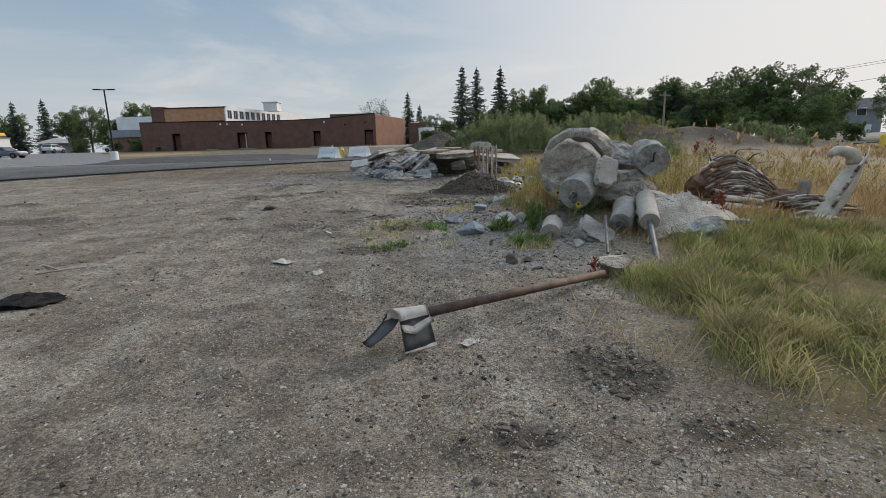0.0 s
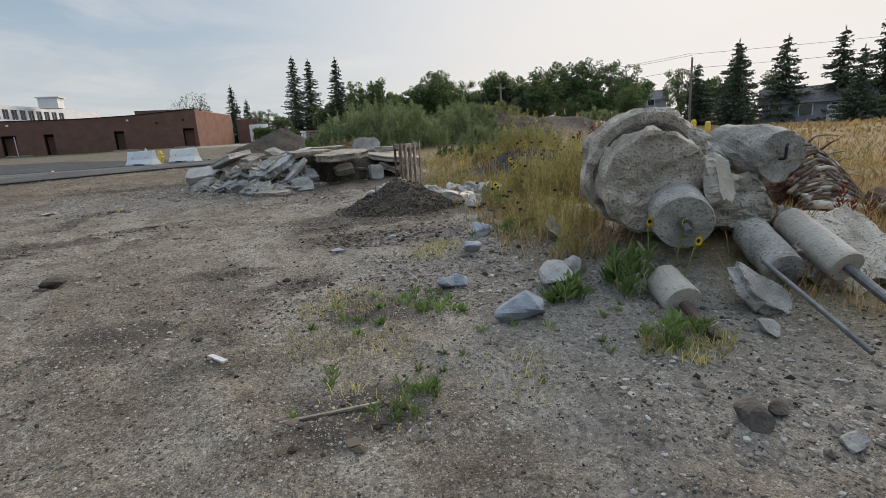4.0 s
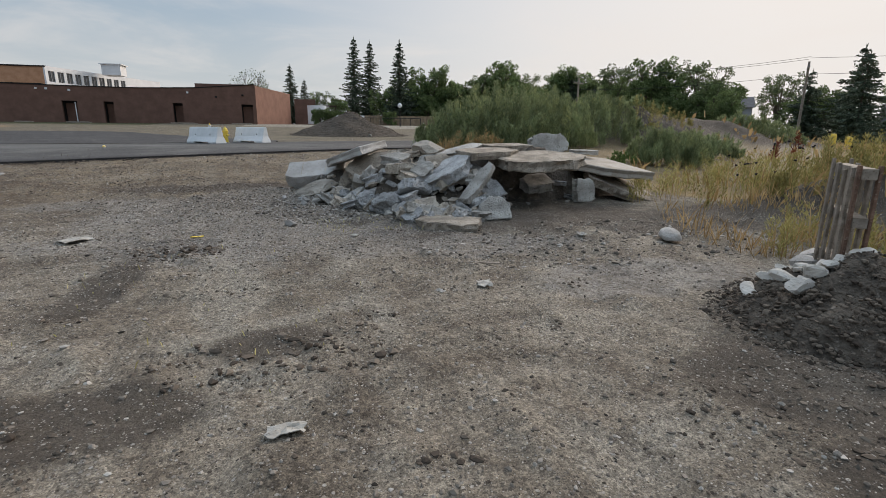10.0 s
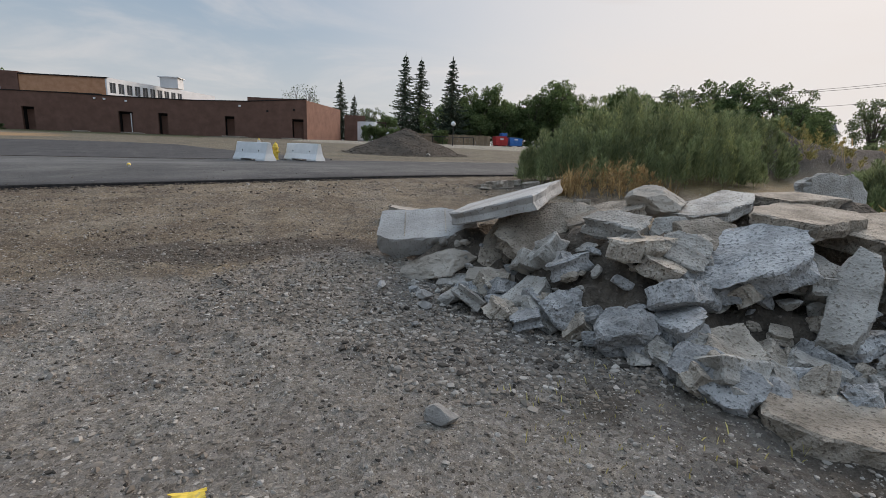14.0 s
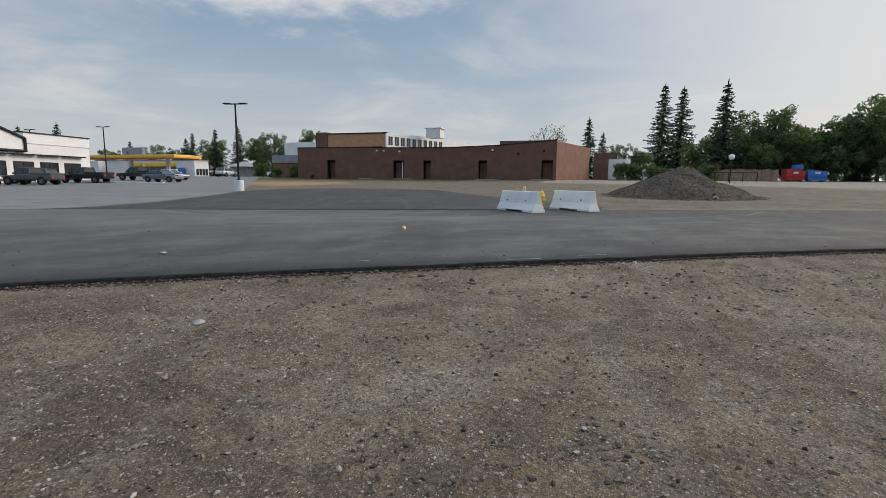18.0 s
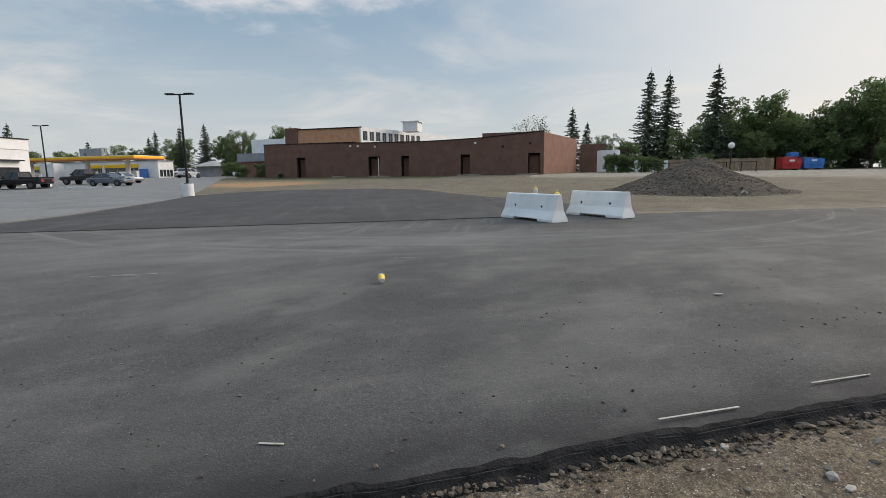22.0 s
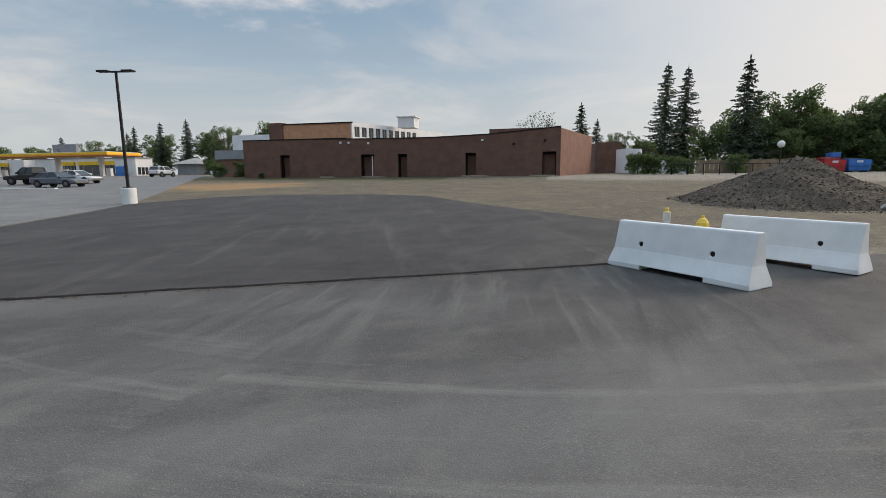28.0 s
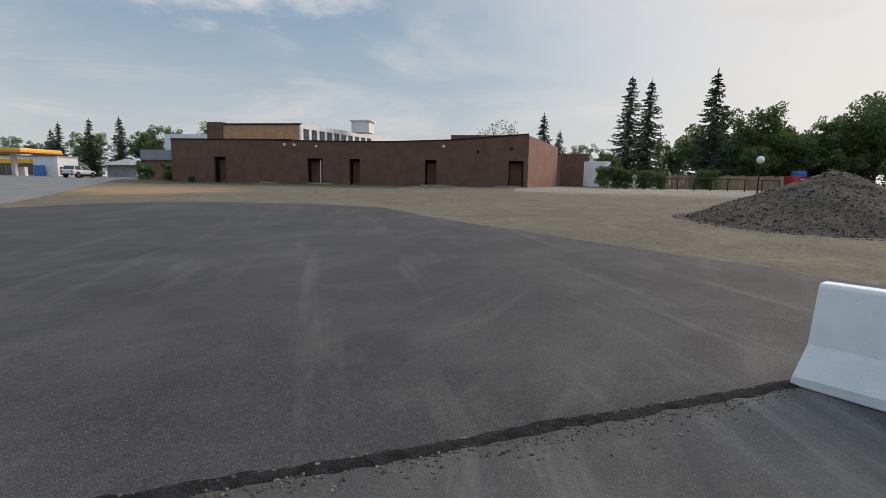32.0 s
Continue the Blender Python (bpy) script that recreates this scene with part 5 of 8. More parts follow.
SLABS = (  # x, y, z, length, width, thickness, turns, material, look
    (-2.95, 18.68, 0.8, 1.07, 0.54, 0.24, 28, -6, -10, CONC_W, "pale smooth sidewalk slab with scored joints"),
    (-2.33, 18.09, 1.15, 1.08, 0.86, 0.13, 7, -18, -41, CONC_W, "pale smooth pavement slab lying on the rubble"),
    (-2.24, 18.02, 0.86, 0.85, 0.40, 0.13, 24, -38, 34, CONC_S, "earth-stained slab tilted against the heap"),
    (-1.95, 17.70, 0.98, 0.98, 0.55, 0.16, 28, -22, 12, CONC_S, "earth-stained slab tilted against the heap"),
    (-1.49, 17.6, 1.15, 0.7, 0.58, 0.09, 6, -17, -22, CONC_S, "thin brown broken slab on top of the pile"),
    (-1.07, 16.49, 0.96, 0.95, 0.67, 0.17, 26, -19, -41, CONC_G, "rough blue-grey slab face with pebbly texture"),
    (-0.69, 15.95, 0.86, 0.22, 0.84, 0.09, 38, -4, -57, CONC, "narrow pale slab leaning steeply on the pile"),
    (0.48, 16.47, 1.14, 1.4, 1.11, 0.16, 6, -3, 2, CONC_S, "large tan slab jutting over a dark hollow"),
    (-0.29, 16.75, 1.24, 1.17, 0.61, 0.11, 4, -1, 25, CONC_S, "brown layered slab on top of the pile"),
    (-0.57, 17.36, 1.24, 0.98, 0.44, 0.1, 2, -11, 21, CONC, "thin brown broken slab on top of the pile"),
    (0.28, 17.45, 1.31, 0.87, 0.51, 0.1, 3, -1, 13, CONC_S, "thin brown broken slab on top of the pile"),
    (1.94, 17.11, 0.99, 1.41, 1.39, 0.14, 7, 5, 6, CONC_P, "large flat pale slab at the end of the pile"),
    (1.44, 18.14, 1.33, 0.8, 0.42, 0.18, 68, 4, 4, CONC, "upright slab end standing on the pile"),
    (1.85, 17.55, 1.22, 0.57, 0.25, 0.08, 2, 1, 15, CONC, "small grey slab on a larger one"),
    (2.11, 16.75, 0.65, 1.17, 0.72, 0.14, 12, 21, -16, CONC_S, "slab sloping down to the ground"),
    (2.5, 17.02, 0.63, 0.92, 0.58, 0.12, 15, 22, -3, CONC_S, "slab sloping down to the ground"),
    (-1.28, 15.31, 0.41, 0.8, 0.5, 0.13, 2, 0, -33, CONC_S, "mossy brown slab lying flat on the dirt"),
    (-0.57, 15.6, 0.53, 0.43, 0.35, 0.1, 53, 0, -9, CONC, "rounded slab piece resting on the dirt"),
    (1.37, 16.59, 0.62, 0.35, 0.41, 0.14, 77, 5, 8, CONC, "block standing under the overhanging slab"),
    (0.53, 16.68, 0.76, 0.51, 0.37, 0.16, 23, -7, 6, CONC, "block under the overhanging slab"),
    (-0.72, 16.37, 0.94, 0.49, 0.4, 0.15, 17, -7, 12, CONC, "broken slab piece in the heap"),
    (-0.4, 16.32, 0.7, 0.44, 0.41, 0.14, 35, -8, 13, CONC_G, "broken slab piece in the heap"),
    (-2.75, 17.72, 0.49, 0.40, 0.26, 0.1, 8, -2, -12, CONC, "broken slab piece at the foot of the heap"),
    (-2.34, 17.56, 0.53, 0.80, 0.28, 0.11, 20, 4, -30, CONC_P, "long narrow pale slab lying on gravel"),
    (-1.06, 16.78, 1.07, 0.43, 0.41, 0.14, 29, -8, -7, CONC_S, "broken slab piece in the heap"),
)
for i, (x, y, z, l, w, t, rx, ry, rz, m, lab) in enumerate(SLABS):
    ob = lump("concrete_slab", slab(40 + i, l, w, t, ragged=0.035 if m in (CONC_W, CONC_P) else 0.10, worn=0.35 if m in (CONC_W, CONC_P) else 1.0), m, x, y, z, rx, ry, rz, lab, "slab", "pile of broken slabs")
    if "scored" in lab:
        for f in (-0.2, 0.2):
            part("scored_joint", boxes((f * l - 0.006, -w * 0.4, t / 2 - 0.02, f * l + 0.006, w * 0.4, t / 2 + 0.004)), CONC_B, ob, "dark scored joint line")
lump("concrete_block", rock(91, 0.86, 0.44, 0.34, 4, 0.16), CONC_P, -2.90, 17.92, 0.62, 10, -12, -8, "rounded broken concrete block on gravel", "concrete block", "pile of broken slabs")
lump("concrete_block", rock(4, 0.62, 0.5, 0.42, 4, 0.2), CONC_G, -1.88, 16.28, 0.55, 15, 0, 20, "rough blue-grey concrete lump on the dirt", "concrete block", "pile of broken slabs")
lump("concrete_block", rock(6, 0.5, 0.4, 0.34, 4, 0.2), CONC_G, -2.2, 16.75, 0.58, 5, 10, 60, "rough blue-grey concrete lump on the dirt", "concrete block", "pile of broken slabs")
lump("concrete_block", rock(5, 0.72, 0.5, 0.30, 4, 0.14), CONC_P, -1.02, 17.45, 1.28, 0, 4, 0, "tan concrete lump on top of the pile", "concrete block", "pile of broken slabs")
lump("concrete_block", rock(8, 0.34, 0.34, 0.5, 3, 0.16), CONC, -1.22, 17.1, 1.05, 10, 14, 0, "grey concrete lump in the heap", "concrete block", "pile of broken slabs")
rr = random.Random(5)
placed = 0
for i in range(900):
    if placed >= 235:
        break
    x = rr.uniform(-2.75, -0.55) if i % 5 else rr.uniform(-3.5, 1.6)
    front = 15.35 + 1.35 * max(0.0, -1.5 - x) + (0.9 * (x + 0.9) if x > -0.9 else 0.0)
    front = min(front, 18.0 if x < -2 else 16.3)
    y = front + 0.1 + abs(rr.gauss(0, 0.65))
    if y > (17.6 if x < -0.7 else 16.9):
        continue
    placed += 1
    s = rr.choice((0.06, 0.07, 0.09, 0.10, 0.12, 0.14, 0.17, 0.20, 0.25))
    if x > -0.5:
        s *= 0.8
    z = ground_z(x, y) + heap_h(x, y) + s * 0.22
    kind = rr.random()
    l_, w_, t_ = s * rr.uniform(1.2, 2.0), s * rr.uniform(0.8, 1.2), s * rr.uniform(0.4, 0.7)
    lump("rubble_piece", slab(100 + i, l_, w_, t_) if kind < 0.5 and s > 0.11 else rock(100 + i, l_, w_, t_ * 1.2, 2, 0.2, 9), rr.choice((CONC_G, CONC_G, CONC, CONC, CONC_B)), x, y, z,
         rr.uniform(-20, 50), rr.uniform(-35, 35), rr.uniform(0, 360), "small angular piece of broken concrete in the heap", "rubble", "rubble pieces")
for i in range(60):
    x, y = rr.uniform(-1.75, -0.6), rr.uniform(15.75, 17.1)
    s = rr.choice((0.09, 0.12, 0.15, 0.19, 0.24, 0.28))
    lump("rubble_piece", slab(700 + i, s * rr.uniform(1.2, 1.8), s, s * 0.55) if s > 0.11 else rock(700 + i, s * 1.4, s, s * 0.7, 2, 0.2, 9), rr.choice((CONC_G, CONC, CONC_B)), x, y, ground_z(x, y) + heap_h(x, y) + s * 0.3,
         rr.uniform(0, 55), rr.uniform(-30, 30), rr.uniform(0, 360), "small angular piece of broken concrete in the heap", "rubble", "rubble pieces")
for i in range(70):
    x, y = rr.gauss(-2.75, 0.35), rr.gauss(17.6, 0.28)
    s = rr.choice((0.05, 0.06, 0.07, 0.09, 0.11, 0.14))
    lump("rubble_piece", rock(800 + i, s * 1.5, s, s * 0.75, 2, 0.2, 9), rr.choice((CONC_G, CONC_W, CONC, CONC_P)), x, y, ground_z(x, y) + heap_h(x, y) + s * 0.25,
         rr.uniform(0, 40), rr.uniform(-30, 30), rr.uniform(0, 360), "small angular piece of broken concrete in the heap", "rubble", "rubble pieces")
for i, (x, y, s) in enumerate(((-2.95, 20.6, 0.42), (-2.55, 20.5, 0.22), (0.4, 22.0, 0.32), (-0.9, 24.2, 0.3), (-0.5, 24.6, 0.5), (-0.1, 24.9, 0.36), (0.2, 24.3, 0.3))):
    lump("rubble_piece", slab(300 + i, s * 1.4, s, s * 0.35), CONC_B if i else CONC_P, x, y, ground_z(x, y) + s * 0.16, 0, 8, 30 * i, "broken piece lying behind the slab pile", "rubble", "rubble pieces")


def dirt_pile(name, cx, cy, rx, ry, h, label, step=0.06, clods=250, seed=1, cs=(0.02, 0.07)):
    def fn(x, y):
        d = math.sqrt(((x - cx) / rx) ** 2 + ((y - cy) / ry) ** 2)
        d += 0.12 * noise.noise(Vector((x * 1.2 / max(0.4, rx * 0.4), y * 1.2 / max(0.4, rx * 0.4), seed)))
        return h * max(0.0, 1 - d) ** 1.0 if d < 1 else 0.0
    ob = heap_sheet(name, cx - rx * 1.15, cx + rx * 1.15, cy - ry * 1.15, cy + ry * 1.15, step, fn, SOIL, label, "dirt pile", min(0.09, h * 0.09))
    q = random.Random(seed)
    pts = []
    while len(pts) < clods:
        a, r = q.uniform(0, math.tau), math.sqrt(q.random()) * 1.12
        x, y = cx + rx * r * math.cos(a), cy + ry * r * math.sin(a)
        pts.append((x, y, ground_z(x, y) + fn(x, y), lerp(cs[0], cs[1], q.random() ** 3)))
    return ob, pts


ICO_V, ICO_F = [], []
_b = bmesh.new()
bmesh.ops.create_icosphere(_b, subdivisions=1, radius=1.0)
ICO_V = np.array([v.co[:] for v in _b.verts])
ICO_F = np.array([[v.index for v in f.verts] for f in _b.faces])
_b.free()


def pebbles(name, pts, m, label, cat, seed=1, flat=0.6):
    """Many small stones in one mesh: rows of x, y, z, radius."""
    q = np.random.RandomState(seed)
    pts = np.asarray(pts, float)
    n = len(pts)
    v = ICO_V[None] * (1 + q.uniform(-0.42, 0.30, (n, len(ICO_V), 1)))
    v = v * (q.uniform(0.55, 1.5, (n, 1, 3)) * np.array([1, 1, flat]))
    a = q.uniform(0, math.tau, n)
    c, s = np.cos(a)[:, None], np.sin(a)[:, None]
    v = np.stack([v[..., 0] * c - v[..., 1] * s, v[..., 0] * s + v[..., 1] * c, v[..., 2]], -1)
    v = v * pts[:, None, 3:4] + pts[:, None, :3]
    f = (ICO_F[None] + (np.arange(n) * len(ICO_V))[:, None, None]).reshape(-1, 3)
    me = bpy.data.meshes.new(name)
    me.from_pydata(v.reshape(-1, 3).tolist(), [], f.tolist())
    me.materials.append(m)
    return tagged(new(name, me), label, cat, kind="stuff")


def speckle(name, *cols):
    m = bpy.data.materials.new(name)
    m.use_nodes = True
    nt = m.node_tree
    g = nt.nodes.new("ShaderNodeNewGeometry")
    r = nt.nodes.new("ShaderNodeValToRGB")
    e = r.color_ramp.elements
    while len(e) < len(cols):
        e.new(0.5)
    for i, c in enumerate(cols):
        e[i].position, e[i].color = i / (len(cols) - 1), (*c, 1)
    nt.links.new(g.outputs["Random Per Island"], r.inputs["Fac"])
    b = nt.nodes["Principled BSDF"]
    b.inputs["Roughness"].default_value = 0.92
    b.inputs["Specular IOR Level"].default_value = 0.2
    nt.links.new(r.outputs["Color"], b.inputs["Base Color"])
    return m


GRAVEL = speckle("gravel_stones", (0.03, 0.026, 0.022), (0.14, 0.12, 0.10), (0.22, 0.19, 0.16), (0.16, 0.13, 0.105), (0.26, 0.232, 0.20), (0.40, 0.37, 0.33))
CLODS = speckle("dirt_clods", (0.042, 0.032, 0.025), (0.072, 0.056, 0.043), (0.11, 0.087, 0.068), (0.165, 0.135, 0.107))

_, small_clods = dirt_pile("soil_heap", 0.76, 11.68, 0.98, 0.82, 0.50, "dark heap of loose soil with stones beside the pallet", 0.04, 6000, 3, (0.004, 0.022))
_, big_clods = dirt_pile("dirt_mound", -0.1, 54.3, 4.7, 4.8, 2.0, "large cone of dark loose soil on the field edge", 0.14, 7000, 4, (0.012, 0.05))
pebbles("dirt_clods", small_clods + big_clods, CLODS, "crumbled dark clods of soil", "soil", 2, 0.8)
lump("field_stone", rock(9, 0.42, 0.36, 0.36, 2), STONE, 1.3, 50.0, ground_z(1.3, 50.0) + 0.14, 0, 0, 0, "pale round stone at the foot of the soil mound", "stone")

rr = random.Random(11)
for i in range(46):
    a, r = rr.uniform(-0.6, 2.2), rr.uniform(0.2, 0.85)
    x, y = 1.65 + r * 0.95 * math.cos(a) + rr.uniform(-0.3, 0.3), 12.2 + r * 0.55 * math.sin(a)
    s = rr.choice((0.09, 0.13, 0.17, 0.24, 0.3))
    lump("rubble_stone", rock(500 + i, s * 1.3, s, s * 0.8, 2), rr.choice((PALE_STONE, PALE_STONE, CONC_W)), x, y, ground_z(x, y) + rr.uniform(0.04, 0.10) + s * 0.2, rr.uniform(-20, 20), rr.uniform(-20, 20), rr.uniform(0, 360),
         "pale broken stone beside the soil heap", "stone", "stones by the soil heap")
for i in range(22):
    x, y = 0.72 + rr.uniform(-0.55, 0.35), 11.92 + rr.uniform(-0.16, 0.22)
    s = rr.uniform(0.08, 0.17)
    up_h = 0.50 * max(0.0, 1 - math.hypot((x - 0.76) / 0.98, (y - 11.68) / 0.82))
    lump("rubble_stone", rock(560 + i, s * 1.5, s * 1.1, s * 0.8, 2), PALE_STONE, x, y, ground_z(x, y) + up_h + 0.02, 10, 10, rr.uniform(0, 360), "pale broken stone on the soil heap", "stone", "stones by the soil heap")

for i, (x, y, s) in enumerate(((1.72, 11.55, 0.42), (2.02, 11.75, 0.36), (2.25, 11.45, 0.5), (1.9, 11.2, 0.3), (2.45, 11.8, 0.4), (1.55, 11.95, 0.34), (2.1, 11.0, 0.26), (1.75, 10.9, 0.22), (2.5, 11.2, 0.34))):
    lump("rubble_stone", rock(580 + i, s * 1.35, s, s * 0.8, 3, 0.16), PALE_STONE, x, y, ground_z(x, y) + s * 0.22 + (0.12 if x < 1 else 0.0), 18 * (i % 3 - 1), 14, 47 * i, "pale broken block beside the soil heap", "stone", "stones by the soil heap")

# the upended pallet
gate = empty("wooden_pallet", 0.86, 11.84, ground_z(0.9, 12.0) + 0.22, 49)
gate.scale = (0.82, 1, 0.86)
for z in (0.06, 0.50, 0.90):
    part("stringer", boxes((0.0, 0.022, z - 0.045, 0.98, 0.112, z + 0.045), bevel=0.006), WOOD, gate)
for i, (x, w, dz) in enumerate(((0.0, 0.07, 0.03), (0.21, 0.09, 0.0), (0.44, 0.07, -0.03), (0.66, 0.09, 0.02), (0.91, 0.07, 0.05))):
    for y in (-0.002, 0.114):
        part("board", boxes((x, y, -0.14 + 0.02 * (i % 2), x + w, y + 0.02, 0.94 + dz), bevel=0.004), REDWOOD if i == 0 else WOOD, gate)
tagged(gate, "weathered grey pallet standing on end in the rubble", "pallet")

# ---- the heap of pile stubs ----
disc = empty("round_footing", 0, 0, 0)
bm = drum(21, 0.53, 0.40, 0.06, 64)
roughen(bm, 0.055, 2.6, 4)
roughen(bm, 0.028, 11.0, 5)
bmesh.ops.transform(bm, matrix=aim((1.99, 7.34, 1.02), (2.28, 8.00, 1.08)), verts=bm.verts)
part("outer_ring", bm, CONC_B, disc, "cracked earthy concrete collar")
bm = drum(22, 0.42, 0.46, 0.04, 56)
roughen(bm, 0.03, 3.0, 9)
roughen(bm, 0.018, 13.0, 8)
bmesh.ops.transform(bm, matrix=aim((1.80, 7.03, 0.95), (2.00, 7.50, 0.99)), verts=bm.verts)
part("core", bm, CONC_B, disc, "rough round concrete core")
# dark disc between collar and core paints the shadow of their gap
bm = drum(27, 0.455, 0.05, 0.03, 44)
bmesh.ops.transform(bm, matrix=aim((1.955, 7.30, 0.98), (1.98, 7.36, 0.985)), verts=bm.verts)
part("dark_gap", bm, SOIL, disc, "dark disc for the shadow in the cracked gap round the core")
tagged(disc, "great round concrete pile cap with a cracked collar standing on edge", "concrete block", "pile stubs")
lump("concrete_boulder", rock(23, 1.25, 0.85, 0.66, 5, 0.22), CONC_B, 2.74, 7.05, 0.66, 5, -8, 10, "large earthy concrete boulder under the pile stubs", "concrete block", "pile stubs")
lump("concrete_boulder", rock(24, 1.2, 1.0, 0.9, 5, 0.22), CONC_B, 2.42, 7.62, 0.52, 5, 4, 60, "large earthy concrete boulder under the pile stubs", "concrete block", "pile stubs")


def stub(seed, a, b, r, m, label, bolt=None, rough=0.02):
    e = empty("pile_stub", 0, 0, 0)
    bm = drum(seed, r, (Vector(b) - Vector(a)).length, rough)
    roughen(bm, rough * 0.4, 14.0, seed + 3)
    bmesh.ops.transform(bm, matrix=aim(a, b), verts=bm.verts)
    part("concrete_body", bm, m, e, smooth=False)
    d = (Vector(a) - Vector(b)).normalized()
    if bolt:
        part("anchor_rod", rod(bmesh.new(), Vector(a) - d * 0.02, Vector(a) + d * bolt[0], bolt[1], n=10), bolt[2], e, bolt[3])
        if bolt[0] < 0.3:
            part("anchor_nut", rod(bmesh.new(), Vector(a) - d * 0.01, Vector(a) + d * 0.05, bolt[1] * 2.0, n=6), bolt[2], e)
    return tagged(e, label, "pile stub", "pile stubs")


stub(31, (1.80, 6.70, 0.66), (2.12, 7.20, 0.78), 0.225, CONC, "round concrete pile stub with a steel anchor bolt in its end", (0.18, 0.025, STEEL, "bent steel anchor bolt"), 0.012)
lump("concrete_boulder", rock(26, 1.0, 0.7, 0.56, 5, 0.2), CONC, 2.56, 7.42, 1.14, 10, 10, -35, "pale lumpy concrete mass lying across the heap", "concrete block", "pile stubs")
stub(33, (2.90, 6.78, 1.10), (3.06, 7.50, 1.18), 0.225, CONC, "thick grey concrete pile stub with a steel hook in its end", None, 0.035)
stub(34, (2.29, 6.22, 0.31), (2.52, 6.70, 0.50), 0.142, CONC, "small concrete pile stub with a pipe in its end", (0.06, 0.032, STEEL, "pipe end"), 0.012)
stub(35, (2.56, 5.97, 0.36), (2.72, 6.54, 0.60), 0.122, CONC_P, "slim concrete pile stub with a long steel pipe", (1.10, 0.033, STEEL, "long dark steel pipe"), 0.008)
stub(36, (1.38, 6.25, 0.20), (1.48, 6.56, 0.28), 0.132, CONC_P, "short concrete stub lying on gravel", (0.42, 0.036, RUST, "rusty pipe end"), 0.010)
lump("steel_rod", rod(bmesh.new(), (0, 0, 0), (-0.25, -0.88, -0.30), 0.017, n=8), STEEL, 2.09, 6.24, 0.41, 0, 0, 0, "thin dark steel rod propped on a stub", "steel rod")
lump("lifting_hook", rod(rod(rod(bmesh.new(), (0, 0, 0), (0, -0.05, 0.0), 0.012, n=8), (0, -0.05, 0), (0, -0.05, 0.09), 0.012, n=8), (0, -0.05, 0.09), (0.03, -0.05, 0.12), 0.012, n=8), BLACK, 2.87, 6.78, 1.08, 0, 0, 20, "bent black steel hook in the concrete", "hook")
lump("concrete_boulder", rock(37, 0.74, 0.6, 0.52, 5, 0.18), CONC, 3.28, 5.98, 0.22, 6, 8, 20, "rounded grey concrete boulder at the foot of the stubs", "concrete block", "pile stubs")
for i, (x, y, z, l, w, t, rx, ry, rz, m) in enumerate(((2.98, 6.26, 0.36, 0.82, 0.62, 0.17, 42, -10, 8, CONC_B), (3.62, 6.5, 0.34, 0.7, 0.5, 0.16, 24, 10, 20, CONC_B), (3.05, 6.6, 0.5, 0.6, 0.5, 0.2, 20, 8, 40, CONC),
                                                     (1.98, 6.1, 0.20, 0.55, 0.34, 0.10, 36, 30, -8, CONC), (2.27, 6.84, 0.94, 0.30, 0.44, 0.13, 66, 22, 14, CONC_P), (2.3, 6.4, 0.14, 0.5, 0.4, 0.1, 10, 4, 0, CONC))):
    lump("concrete_slab", slab(80 + i, l, w, t), m, x, y, z, rx, ry, rz, "grey broken slab at the foot of the pile stubs", "slab", "slabs by the stubs")
for x, y, s, m, lab in ((0.37, 6.72, 0.36, BLUESTONE, "blue-grey rock on gravel"), (0.92, 7.15, 0.34, CONC_W, "pale upright rock on gravel"), (0.09, 7.52, 0.18, BLUESTONE, "blue-grey rock on gravel"), (0.6, 8.25, 0.22, BLUESTONE, "dark blue-grey rock by the dry weeds"),
                     (1.15, 7.3, 0.26, STONE, "grey rock in the weeds"), (1.5, 8.12, 0.42, CONC_S, "broad earthy rock in the dry weeds"), (2.1, 8.5, 0.40, CONC_P, "pale pinkish rock in the dry weeds"), (2.95, 8.9, 0.62, CONC_W, "tall white lump of concrete behind the stubs"), (3.3, 9.3, 0.5, CONC_B, "earthy rock in the dry weeds"), (1.0, 8.9, 0.34, BLUESTONE, "grey rock in the weeds"),
                     (0.19, 7.53, 0.2, BLUESTONE, "blue-grey rock on gravel"), (-3.29, 9.12, 0.2, CLOD, "grey-brown stone lying on the dirt"), (-3.34, 9.0, 0.12, CLOD, "dark stone on the dirt"), (-3.25, 15.66, 0.16, STONE, "grey stone on the gravel"),
                     (1.08, 14.09, 0.27, STONE, "grey broken stone on the dirt"), (1.95, 11.1, 0.34, CONC_W, "pale rock beside the soil heap"), (2.3, 11.3, 0.3, CONC_W, "pale rock beside the soil heap"), (2.05, 10.6, 0.3, STONE, "grey rock in the dry grass"),
                     (1.62, 5.8, 0.16, STONE, "grey stone on gravel"), (0.95, 4.9, 0.13, STONE, "grey stone on gravel"), (4.0, 6.3, 0.32, CONC_W, "pale slab piece in the grass"), (0.72, 5.18, 0.2, CLOD, "dark clod on gravel"), (0.9, 5.2, 0.1, CLOD, "dark clod on gravel"),
                     (-0.63, 9.04, 0.16, BLUESTONE, "dark stone on gravel"), (0.06, 9.45, 0.1, CONC_W, "white stone on dark soil"), (-9.04, 20.97, 0.1, STONE, "pale stone on gravel")):
    lump("loose_rock", rock(int(x * 97 + y * 31) % 900, s * 1.35, s, s * (0.3 if "flat" in lab or "dark stone" in lab else 0.7), 3 if s > 0.25 else 2, 0.15), m, x, y, ground_z(x, y) + s * 0.2, 6, -5, (x * 57) % 180, lab, "rock", "loose rocks")

